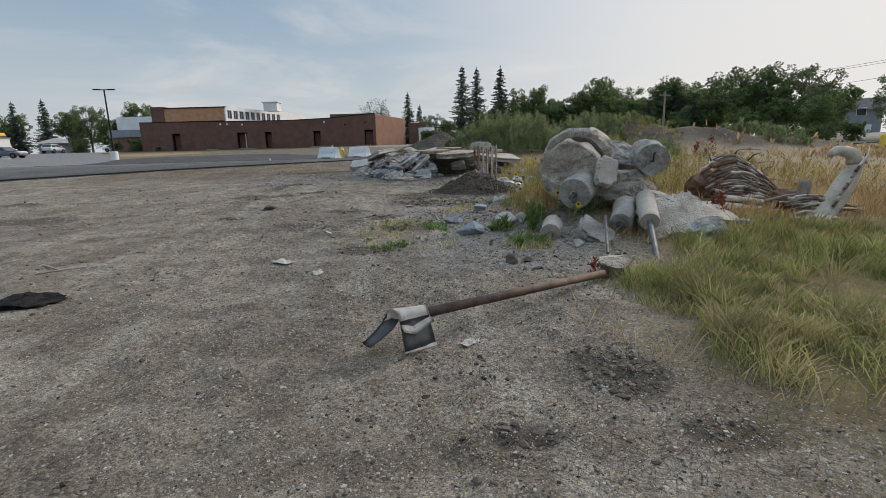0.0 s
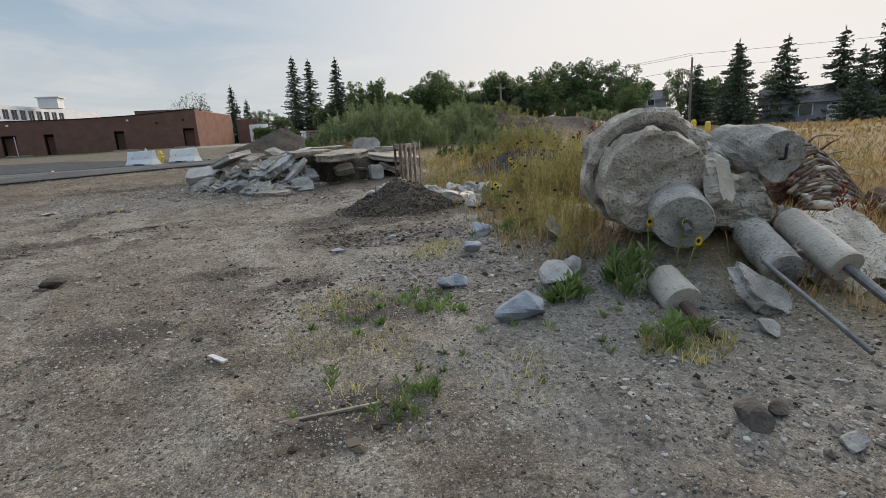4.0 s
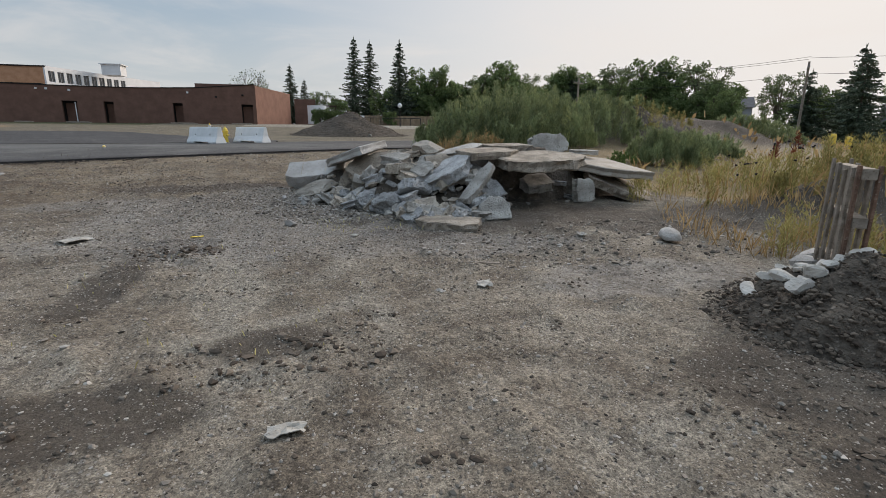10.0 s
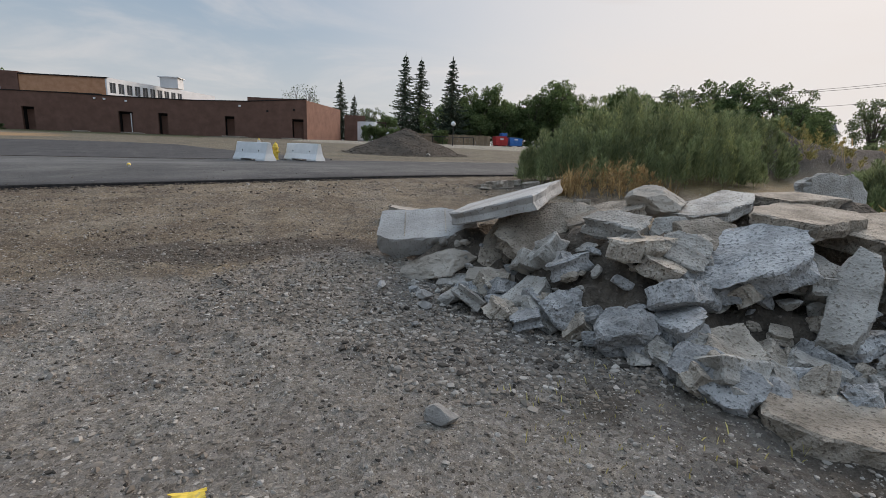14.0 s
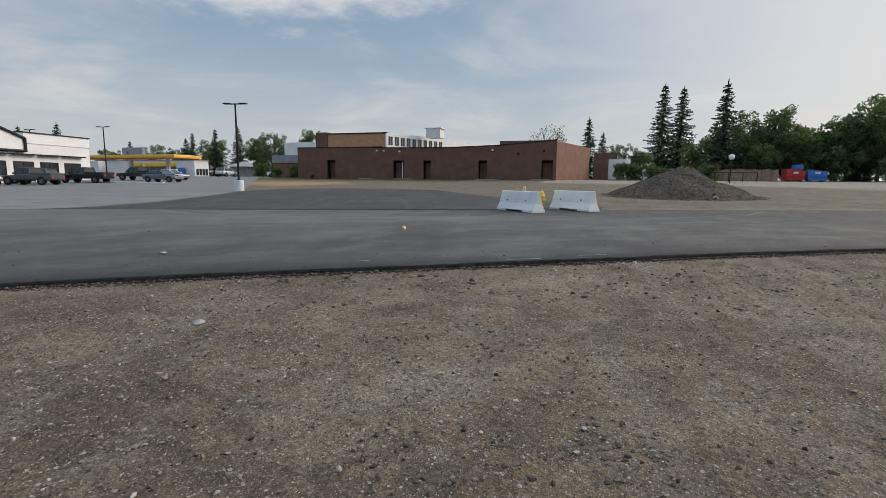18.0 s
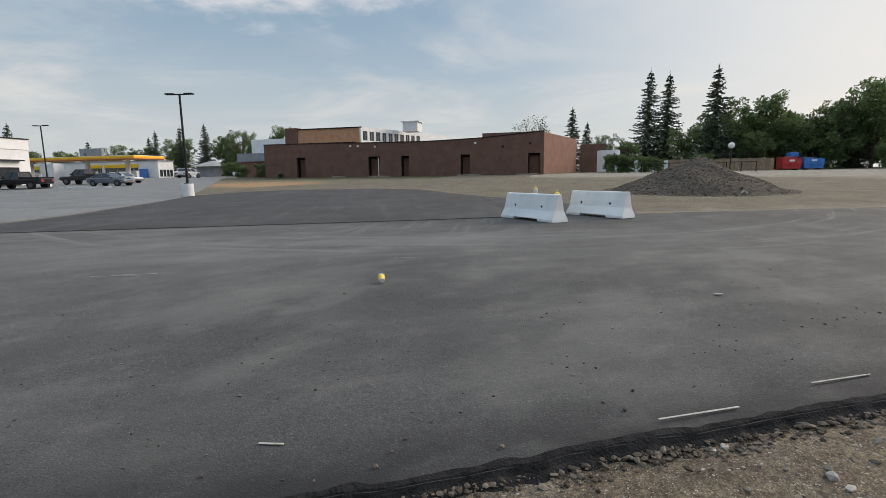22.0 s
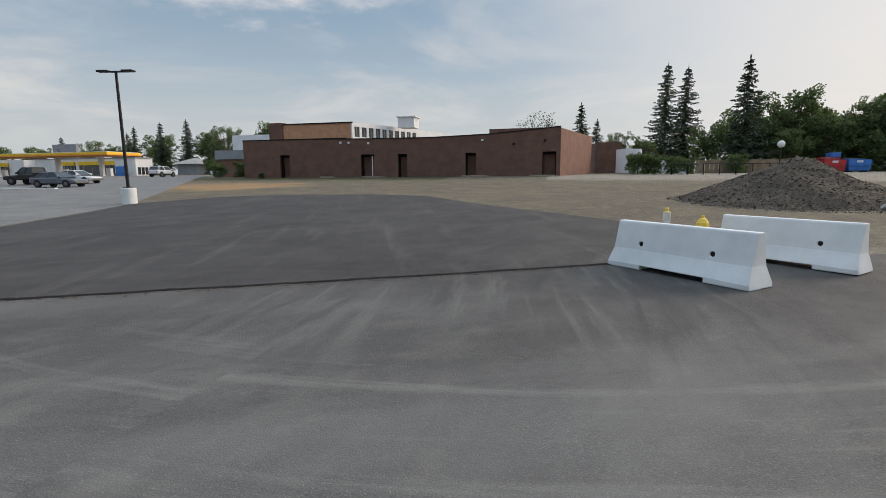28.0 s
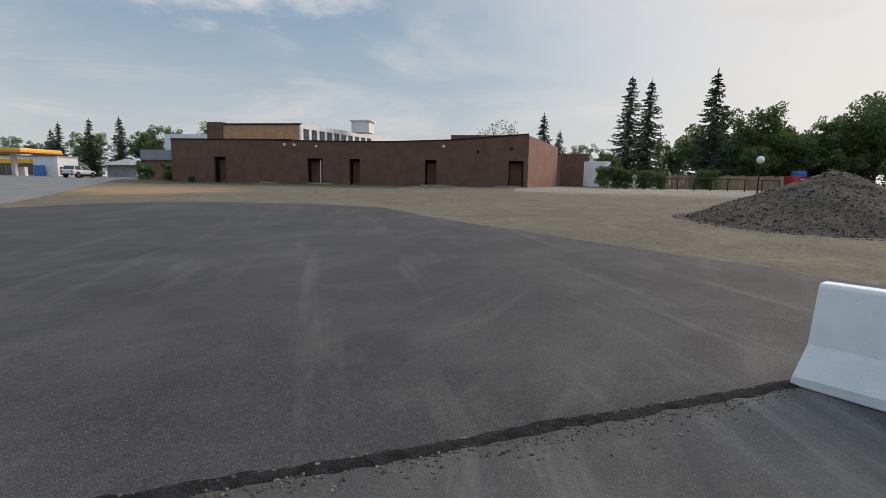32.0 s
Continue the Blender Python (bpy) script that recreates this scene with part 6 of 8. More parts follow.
# ---- fallen sign post ----
post = empty("fallen_post", 0, 0, 0)
pa, pb = Vector((-0.213, 3.171, 0.200)), Vector((1.50, 4.48, 0.11))
part("pipe", rod(bmesh.new(), pa, pb, 0.036, 0.034, n=16), RUST, post, "rust-brown steel pipe", smooth=True)
ax = (pa - pb).normalized()
side = Vector((-ax.y, ax.x, 0)) * -1
if side.y > 0:
    side = -side
upv = Vector((0, 0, 1))


def strip(rows, thick=0.008):
    """A bent sheet through rows of points."""
    bm = bmesh.new()
    vs = [[bm.verts.new(p) for p in r] for r in rows]
    for p, q in zip(vs, vs[1:]):
        for k in range(len(p) - 1):
            bm.faces.new((p[k], p[k + 1], q[k + 1], q[k]))
    bmesh.ops.solidify(bm, geom=bm.faces, thickness=thick)
    return bm


def saddle(f, drop_front, drop_back, r=0.058):
    """One row across the sleeve, from its near hem over the pipe to its far hem."""
    c = pa + ax * (f * 0.26 - 0.05)
    rr_ = r + 0.018 * f
    row = [c + side * (rr_ + 0.055 * q) + upv * (-drop_front * q) for q in (1.0, 0.66, 0.33)]
    row += [c + side * rr_ * math.cos(a) + upv * rr_ * math.sin(a) for a in [math.pi * k / 8 for k in range(9)]]
    row += [c - side * (rr_ + 0.05 * q) + upv * (-drop_back * q) for q in (0.33, 0.66, 1.0)]
    return row


part("plastic_sleeve", strip([saddle(k / 8, 0.02 + 0.07 * (1 - abs(k - 5) / 5), 0.04) for k in range(9)]), PLAST, post, "torn pale plastic sleeve", smooth=True)
near_flap = [[pa + ax * (f * 0.26 - 0.05) + side * (0.066 + 0.014 * f + 0.075 * q) + upv * (0.01 - 0.195 * q) for f in np.linspace(0.06 - 0.02 * q, 1.0 + 0.05 * q, 6)] for q in np.linspace(0.0, 0.95, 5)]
part("near_flap", strip(near_flap, 0.006), PLAST_D, post, "dark flap with a pale hem", smooth=True)
hem = [[pa + ax * (f * 0.26 - 0.05) + side * (0.145 + d) + upv * (-0.178 - d * 1.2) for f in np.linspace(0.04, 1.05, 6)] for d in (-0.008, 0.008)]
part("flap_hem", strip(hem, 0.012), PLAST, post)
tongue = [[pa + ax * (0.16 + 0.20 * f) - side * (0.085 + 0.03 * f + w * 0.085 * (1 - 0.35 * f)) + upv * (-0.02 - 0.175 * f ** 0.7 + 0.012 * abs(w)) for w in (-1, -0.5, 0, 0.5, 1)] for f in np.linspace(0, 1, 6)]
part("far_flap", strip(tongue, 0.01), PLAST_D, post, "dark tongue of torn plastic", smooth=True)
tagged(post, "fallen rusty pipe post with a torn pale plastic sleeve", "post")
foot = empty("post_footing", 0, 0, 0)
bm = rock(61, 0.62, 0.34, 0.30, 3, 0.14)
bmesh.ops.transform(bm, matrix=pose(1.72, 4.72, 0.14, 0, 6, 28), verts=bm.verts)
part("footing_lump", bm, CONC_B, foot)
tagged(foot, "earth-covered concrete footing at the end of a fallen post", "footing")

# ---- uprooted stump ----
def root(pts, r0, r1, m, name="root", parent=None, seed=0):
    bm = bmesh.new()
    n = 9
    path = [Vector(p) for p in pts]
    fine_p = []
    for i in range(len(path) - 1):
        p0, p1, p2, p3 = path[max(0, i - 1)], path[i], path[i + 1], path[min(len(path) - 1, i + 2)]
        for k in range(5):
            t = k / 5
            fine_p.append(0.5 * ((2 * p1) + (p2 - p0) * t + (2 * p0 - 5 * p1 + 4 * p2 - p3) * t * t + (3 * p1 - p0 - 3 * p2 + p3) * t ** 3))
    fine_p.append(path[-1])
    prev = None
    for i, p in enumerate(fine_p):
        f = i / (len(fine_p) - 1)
        d = (fine_p[min(i + 1, len(fine_p) - 1)] - fine_p[max(i - 1, 0)]).normalized()
        q = d.to_track_quat("Z", "Y")
        r = lerp(r0, r1, f)
        ring = [bm.verts.new(p + q @ Vector((math.cos(a) * r * (1 + 0.35 * noise.noise(Vector((a * 1.4, f * 6, seed)))), math.sin(a) * r * (1 + 0.35 * noise.noise(Vector((a * 1.4 + 9, f * 6, seed)))), 0))) for a in [math.tau * k / n for k in range(n)]]
        if prev:
            for k in range(n):
                bm.faces.new((prev[k], prev[(k + 1) % n], ring[(k + 1) % n], ring[k]))
        else:
            bm.faces.new(ring[::-1])
        prev = ring
    bm.faces.new(prev)
    return part(name, bm, m, parent, smooth=True)


stump = empty("uprooted_stump", 4.78, 7.85, 0.12)
rr = random.Random(17)
for k, (x, y, z, a, b, c, rx, ry, rz, m) in enumerate(((-0.18, 0.2, 0.42, 1.15, 0.7, 1.0, 0, 14, 0, REDWOOD), (0.40, 0.15, 0.24, 1.0, 0.6, 0.5, 0, 16, 10, REDWOOD), (-0.30, -0.02, 0.86, 0.6, 0.34, 0.24, 10, 10, 20, DRIFT))):
    part("stump_core", rock(71 + k, a, b, c, 4, 0.3), m, stump, "rotten weathered wood").matrix_basis = pose(x, y, z, rx, ry, rz)
for i in range(150):
    k = rr.uniform(0.15, 1.0)
    x0 = rr.uniform(-0.75, 0.15)
    x1 = x0 + rr.uniform(0.35, 0.9)
    pts = []
    for f in (0.0, 0.33, 0.66, 1.0):
        x = lerp(x0, x1, f)
        top = 1.0 - 0.62 * min(1.3, abs(x + 0.28) / 0.85) ** 1.6
        pts.append(Vector((x, -0.05 - 0.38 * math.sqrt(max(0.0, 1 - k * k)) + rr.uniform(-0.04, 0.03), max(0.03, k * top + rr.uniform(-0.03, 0.03)))))
    root(pts, rr.uniform(0.012, 0.034), 0.006, rr.choice((DRIFT, REDWOOD, REDWOOD, WOOD, WOOD)), "root", stump, i)
for i in range(14):
    x0, z0 = rr.uniform(-0.6, 0.3), rr.uniform(0.5, 1.0)
    root((Vector((x0, -0.1, z0)), Vector((x0 + rr.uniform(-0.1, 0.2), -0.18, z0 + 0.08)), Vector((x0 + rr.uniform(-0.2, 0.4), -0.2, z0 + rr.uniform(0.02, 0.14)))), 0.016, 0.004, rr.choice((REDWOOD, WOOD)), "root", stump, 200 + i)
root((Vector((-0.85, -0.42, 0.22)), Vector((-0.3, -0.55, 0.20)), Vector((0.42, -0.62, 0.10))), 0.10, 0.05, DRIFT, "fallen_limb", stump, 55)
root((Vector((-0.5, -0.46, 0.36)), Vector((0.0, -0.55, 0.30)), Vector((0.45, -0.6, 0.22))), 0.05, 0.02, DRIFT, "fallen_limb", stump, 58)
tagged(stump, "uprooted rotten tree stump with bleached tangled roots in the grass", "tree stump")
snag = empty("rotten_log", 5.2, 7.15, 0.12)
part("log_core", rock(77, 1.0, 0.5, 0.56, 4, 0.32), REDWOOD, snag, "dark rotten wood").matrix_basis = pose(0.0, 0.1, 0.18, 0, 6, 0)
root((Vector((0.02, -0.1, 0.0)), Vector((0.04, -0.1, 0.3)), Vector((0.08, -0.08, 0.62))), 0.12, 0.07, WOOD, "broken_limb", snag, 57)
for i in range(46):
    x0, k = rr.uniform(-0.55, 0.3), rr.uniform(0.1, 1.0)
    x1 = x0 + rr.uniform(0.25, 0.7)
    root([Vector((lerp(x0, x1, f), -0.14 - 0.16 * math.sqrt(max(0.0, 1 - k * k)) + rr.uniform(-0.03, 0.02), max(0.02, 0.44 * k * (1 - 0.4 * abs(lerp(x0, x1, f))) + rr.uniform(-0.03, 0.04)))) for f in (0.0, 0.5, 1.0)], rr.uniform(0.010, 0.028), 0.005, rr.choice((DRIFT, WOOD, REDWOOD)), "splinter", snag, 300 + i)
tagged(snag, "dark rotten log with splintered grey wood in the grass", "log")
trunk = empty("driftwood_trunk", 5.5, 6.92, 0.12)
root((Vector((-0.26, -0.08, -0.05)), Vector((-0.10, -0.02, 0.10)), Vector((0.12, 0.03, 0.30)), Vector((0.30, 0.08, 0.56)), Vector((0.40, 0.1, 0.78)), Vector((0.36, 0.1, 0.96)), Vector((0.18, 0.1, 1.03)), Vector((0.02, 0.08, 0.98))), 0.19, 0.05, DRIFT, "trunk", trunk, 60)
root((Vector((0.38, 0.08, 0.80)), Vector((0.50, 0.08, 0.90)), Vector((0.56, 0.06, 0.84))), 0.06, 0.02, DRIFT, "branch_stub", trunk, 61)
for k in range(10):
    z0 = 0.10 + 0.08 * k
    root((Vector((-0.14 + z0 * 0.52, -0.13, z0)), Vector((-0.02 + z0 * 0.52, -0.10, z0 + 0.14)), Vector((0.07 + z0 * 0.50, -0.03, z0 + 0.26))), 0.022, 0.005, (DRIFT, WOOD, REDWOOD)[k % 3], "splinter", trunk, 80 + k)
root((Vector((-0.5, -0.1, 0.0)), Vector((-0.2, -0.16, 0.06)), Vector((0.15, -0.18, 0.02))), 0.12, 0.08, DRIFT, "trunk_foot", trunk, 64)
tagged(trunk, "bleached curved driftwood trunk standing in the dry grass", "log")

# ---- road barriers, hydrant, marker ----
def barrier(x0, y0, x1, y1, label):
    """A precast barrier between the ends of its top, with two lifting holes and a slot beneath."""
    d = Vector((x1 - x0, y1 - y0, 0))
    length = d.length
    mid = Vector(((x0 + x1) / 2, (y0 + y1) / 2, 0))
    e = empty("road_barrier", mid.x, mid.y, gz(mid.x, mid.y) + 0.07, math.degrees(math.atan2(d.y, d.x)))
    L, H = length / 2, 0.81
    prof = ((0.305, 0.0), (0.305, 0.075), (0.185, 0.33), (0.085, 0.78), (0.07, 0.81))   # half-width, height
    bm = bmesh.new()
    slots = (-L * 0.47, L * 0.47)

    def endx(z, s):
        return s * (L + 0.05 * max(0.0, 1 - z / 0.33))

    for side in (-1, 1):
        # foot: stands on two feet with a gap between them
        cols = [(-1, None), (None, slots[0]), (None, slots[1]), (1, None)]
        def vx(c, z):
            return endx(z, c[0]) if c[0] else c[1]
        rows = [[bm.verts.new((vx(c, z), side * w, z)) for c in cols] for j, (w, z) in enumerate(prof[:3])]
        for j in range(2):
            for i in range(3):
                if j == 0 and i == 1:
                    continue
                q = (rows[j][i], rows[j][i + 1], rows[j + 1][i + 1], rows[j + 1][i])
                bm.faces.new(q if side < 0 else q[::-1])
        # sloped upper face with two round holes
        up_lo = rows[2]
        up_hi = [bm.verts.new((endx(0.78, s), side * prof[3][0], 0.78)) for s in (-1, 1)]
        loop = [up_lo[0], up_lo[1], up_lo[2], up_lo[3], up_hi[1], up_hi[0]]
        edges = [bm.edges.get((a, b)) or bm.edges.new((a, b)) for a, b in zip(loop, loop[1:] + loop[:1])]
        rims = []
        for cx in (-L * 0.55, L * 0.50):
            rim = []
            for k in range(16):
                a = math.tau * k / 16
                z = 0.43 + 0.042 * math.sin(a)
                w = lerp(prof[2][0], prof[3][0], (z - 0.33) / 0.45)
                rim.append(bm.verts.new((cx + 0.042 * math.cos(a), side * w, z)))
            edges += [bm.edges.new((rim[k], rim[(k + 1) % 16])) for k in range(16)]
            rims.append(rim)
        bmesh.ops.triangle_fill(bm, use_beauty=True, use_dissolve=False, edges=edges)
        if side < 0:
            front_rims, front_hi, front_rows = rims, up_hi, rows
        else:
            for r0, r1 in zip(front_rims, rims):
                for k in range(16):
                    bm.faces.new((r0[k], r0[(k + 1) % 16], r1[(k + 1) % 16], r1[k]))
            # top, ends and underside
            top_f = [bm.verts.new((endx(0.81, s), -prof[4][0], 0.81)) for s in (-1, 1)]
            top_b = [bm.verts.new((endx(0.81, s), prof[4][0], 0.81)) for s in (-1, 1)]
            bm.faces.new((front_hi[0], front_hi[1], top_f[1], top_f[0]))
            bm.faces.new((up_hi[1], up_hi[0], top_b[0], top_b[1]))
            bm.faces.new((top_f[0], top_f[1], top_b[1], top_b[0]))
            for k, i in ((0, 0), (1, 3)):
                ring = [front_rows[0][i], front_rows[1][i], front_rows[2][i], front_hi[k], top_f[k], top_b[k], up_hi[k], rows[2][i], rows[1][i], rows[0][i]]
                bm.faces.new(ring if k == 1 else ring[::-1])
            for i in (0, 2):
                bm.faces.new((front_rows[0][i], rows[0][i], rows[0][i + 1], front_rows[0][i + 1]))
            bm.faces.new((front_rows[1][1], rows[1][1], rows[1][2], front_rows[1][2]))
            for i in (1, 2):
                bm.faces.new((front_rows[0][i], front_rows[1][i], rows[1][i], rows[0][i]))
    bmesh.ops.recalc_face_normals(bm, faces=bm.faces)
    body = part("barrier_body", bm, BARR, e)
    mod = body.modifiers.new("soft", "BEVEL")
    mod.width, mod.segments, mod.limit_method, mod.angle_limit = 0.014, 2, "ANGLE", radians(40)
    # black plugs fill the through-holes; the shade inside is put into their colour
    for cx in (-L * 0.55, L * 0.50):
        part("lifting_hole", rod(bmesh.new(), (cx, -0.14, 0.43), (cx, 0.14, 0.43), 0.0415, n=16), DARK, e, "black plug for the shade inside the round lifting hole")
    return tagged(e, label, "barrier", "road barriers")


barrier(-9.25, 38.02, -7.57, 36.26, "white precast concrete barrier with two lifting holes on the asphalt")
barrier(-7.18, 39.30, -5.55, 37.75, "white precast concrete barrier with two lifting holes on the asphalt")

hyd = empty("fire_hydrant", -7.72, 38.75, gz(-8, 38.5) + 0.02)
part("barrel", lathe([(0.17, 0), (0.17, 0.05), (0.12, 0.06), (0.12, 0.52), (0.135, 0.53), (0.135, 0.6)], 20), YELLOW, hyd, smooth=False)
part("bonnet", lathe([(0.15, 0.60), (0.165, 0.63), (0.12, 0.66), (0.11, 0.74), (0.07, 0.81), (0.03, 0.83), (0.03, 0.88)], 20), YELLOW, hyd, "domed yellow bonnet", smooth=False)
for a in (0, 90, 180):
    c, s = math.cos(radians(a - 45)), math.sin(radians(a - 45))
    part("outlet_cap", rod(bmesh.new(), (c * 0.1, s * 0.1, 0.42), (c * 0.2, s * 0.2, 0.42), 0.06, 0.05, n=12), YELLOW, hyd)
tagged(hyd, "yellow fire hydrant behind the road barriers", "fire hydrant")
mk = empty("marker_post", -8.42, 38.45, gz(-8.4, 38.4) + 0.02)
part("post_body", rod(bmesh.new(), (0, 0, 0), (0, 0, 0.72), 0.06, n=16), YELLOW, mk)
part("white_band", rod(bmesh.new(), (0, 0, 0.72), (0, 0, 0.96), 0.068, n=16), PLAST, mk, "white reflective band")
part("cap", lathe([(0.06, 0.96), (0.03, 0.98), (0.035, 1.02), (0.02, 1.05)], 12), YELLOW, mk)
tagged(mk, "yellow and white flexible marker post beside the hydrant", "marker post")
for x, y, h in ((33.5, 37.5, 1.15), (35.2, 37.6, 0.95)):
    e = empty("gas_riser", x, y, ground_z(x, y))
    part("riser_body", roughen(lathe([(0.22, -0.1), (0.22, h - 0.15), (0.16, h), (0.05, h + 0.02)], 14), 0.01, 4, 2), YELLOW, e)
    tagged(e, "yellow utility riser in the dry field", "utility riser", "utility risers")

# ---- litter ----
cup = empty("paper_cup", -9.46, 27.28, gz(-9.46, 27.28) + 0.112, 116)
bm = bmesh.new()
lathe([(0.030, 0.0), (0.032, 0.005), (0.045, 0.12)], 18, bm)
bmesh.ops.transform(bm, matrix=Matrix.Rotation(radians(80), 4, "Y"), verts=bm.verts)
part("cup_wall", bm, YELLOW, cup, "yellow printed cup wall", smooth=True)
bm = bmesh.new()
lathe([(0.046, 0.115), (0.048, 0.118), (0.048, 0.128), (0.040, 0.132)], 18, bm)
bmesh.ops.transform(bm, matrix=Matrix.Rotation(radians(80), 4, "Y"), verts=bm.verts)
part("lid", bm, PLAST, cup, "white plastic lid", smooth=True)
part("bottom_band", rod(bmesh.new(), (0.002, 0, 0.0), (-0.012, 0, -0.002), 0.031, n=18), PLAST, cup)
tagged(cup, "yellow paper drink cup with a white lid lying on the road", "cup")


def scrap(x, y, w, d, m, label, cat, seed, z=0.012, group=""):
    bm = bmesh.new()
    bmesh.ops.create_grid(bm, x_segments=6, y_segments=5, size=0.5)
    q = random.Random(seed)
    for v in bm.verts:
        n = noise.noise(v.co * 3 + Vector((seed, 0, 0)))
        v.co = Vector((v.co.x * w * (1 + 0.3 * n), v.co.y * d * (1 + 0.4 * noise.noise(v.co * 4 + Vector((0, seed, 0)))), 0.03 * abs(noise.noise(v.co * 5 + Vector((seed, 3, 0)))) * min(1, w * 6)))
    bmesh.ops.solidify(bm, geom=bm.faces, thickness=0.004)
    on_road = y > near_edge(x)
    ob = mesh_ob("litter_scrap", bm, m)
    ob.matrix_basis = pose(x, y, ground_z(x, y, not on_road) + z + (0.07 if on_road else 0), 0, 0, seed * 37 % 180)
    return tagged(ob, label, cat, group)


for i, (x, y, w, d) in enumerate(((-1.37, 4.97, 0.20, 0.10), (-1.87, 5.41, 0.26, 0.14), (-3.09, 11.31, 0.16, 0.09), (-5.44, 15.19, 0.30, 0.2), (-1.6, 13.0, 0.16, 0.12), (-2.52, 15.05, 0.10, 0.07), (-12.11, 23.43, 0.16, 0.07), (-5.64, 27.49, 0.08, 0.05), (0.13, 3.14, 0.12, 0.09), (0.1, 14.4, 0.12, 0.1), (-2.0, 12.9, 0.08, 0.05))):
    scrap(x, y, w, d, PAPER, "crumpled pale paper scrap on the ground", "litter", 3 + i, group="paper scraps")
scrap(-4.28, 15.28, 0.12, 0.05, YELLOW, "small yellow wrapper on the dirt", "litter", 44)
for i, (x, y, l, m, lab) in enumerate(((-4.35, 5.30, 0.46, WOOD, "grey splinter of wood on the dirt"), (-3.95, 5.15, 0.16, WOOD, "grey splinter of wood on the dirt"), (-4.6, 5.45, 0.5, WOOD, "grey splinter of wood on the dirt"), (-4.35, 10.35, 0.34, WOOD, "pale stick on the dirt"), (-4.62, 10.7, 0.5, RUST, "thin red-brown stick on the dirt"),
                                      (-1.67, 6.84, 0.18, PLAST, "thin white stick on the gravel"), (-1.08, 6.03, 0.5, WOOD, "thin dry stalk on the gravel"), (-5.6, 13.5, 0.3, REDWOOD, "reddish broken lath on the dirt"), (-3.0, 9.4, 0.2, WOOD, "pale splinter on the dirt"), (-1.4, 13.6, 0.3, WOOD, "pale stick on gravel"), (0.35, 12.2, 0.25, WOOD, "pale stick on gravel"), (-3.6, 8.4, 0.12, WOOD, "pale wood chip on the dirt"))):
    bm = bmesh.new()
    box(bm, -l / 2, -0.018 if l < 0.32 else -0.01, -0.006, l / 2, 0.018 if l < 0.32 else 0.01, 0.008, bevel=0.003)
    roughen(bm, 0.006, 9, i)
    lump("wood_scrap", bm, m, x, y, ground_z(x, y) + 0.012, 0, 0, 40 + i * 53, lab, "wood scrap", "wood scraps")
# chalk strokes of a surveyor on the asphalt
for x, y, l, rz in ((-13.3, 27.02, 0.75, 20), (-13.15, 27.14, 0.6, 24), (-9.81, 29.25, 0.5, 24), (-6.45, 24.70, 0.55, 29), (-5.45, 25.38, 0.5, 29), (-8.72, 23.86, 0.14, 10)):
    zc = gz(x, y) + 0.070
    lump("chalk_stroke", roughen(boxes((-l / 2, -0.007, 0.0, l / 2, 0.007, 0.003)), 0.002, 9, 2), PAPER, x, y, zc, 0, 0, rz, "pale chalk stroke on the asphalt", "road mark", "chalk strokes")
# the dark pit edge
pit = lump("rubber_scrap", rock(88, 0.75, 0.6, 0.20, 4, 0.35), TAR, -3.9, 4.22, ground_z(-3.9, 4.22) + 0.01, 0, 0, 20, "black rubber scrap half sunk in the dirt", "scrap")

# ---- parked vehicles ----
def loft(sections, bm=None):
    """Closed cross-sections along x: rows of (x, [(y, z)...])."""
    bm = bm or bmesh.new()
    rings = [[bm.verts.new((x, y, z)) for y, z in pts] for x, pts in sections]
    n = len(rings[0])
    for p, q in zip(rings, rings[1:]):
        for k in range(n):
            bm.faces.new((p[k], p[(k + 1) % n], q[(k + 1) % n], q[k]))
    bm.faces.new(rings[0][::-1])
    bm.faces.new(rings[-1])
    bmesh.ops.recalc_face_normals(bm, faces=bm.faces)
    return bm


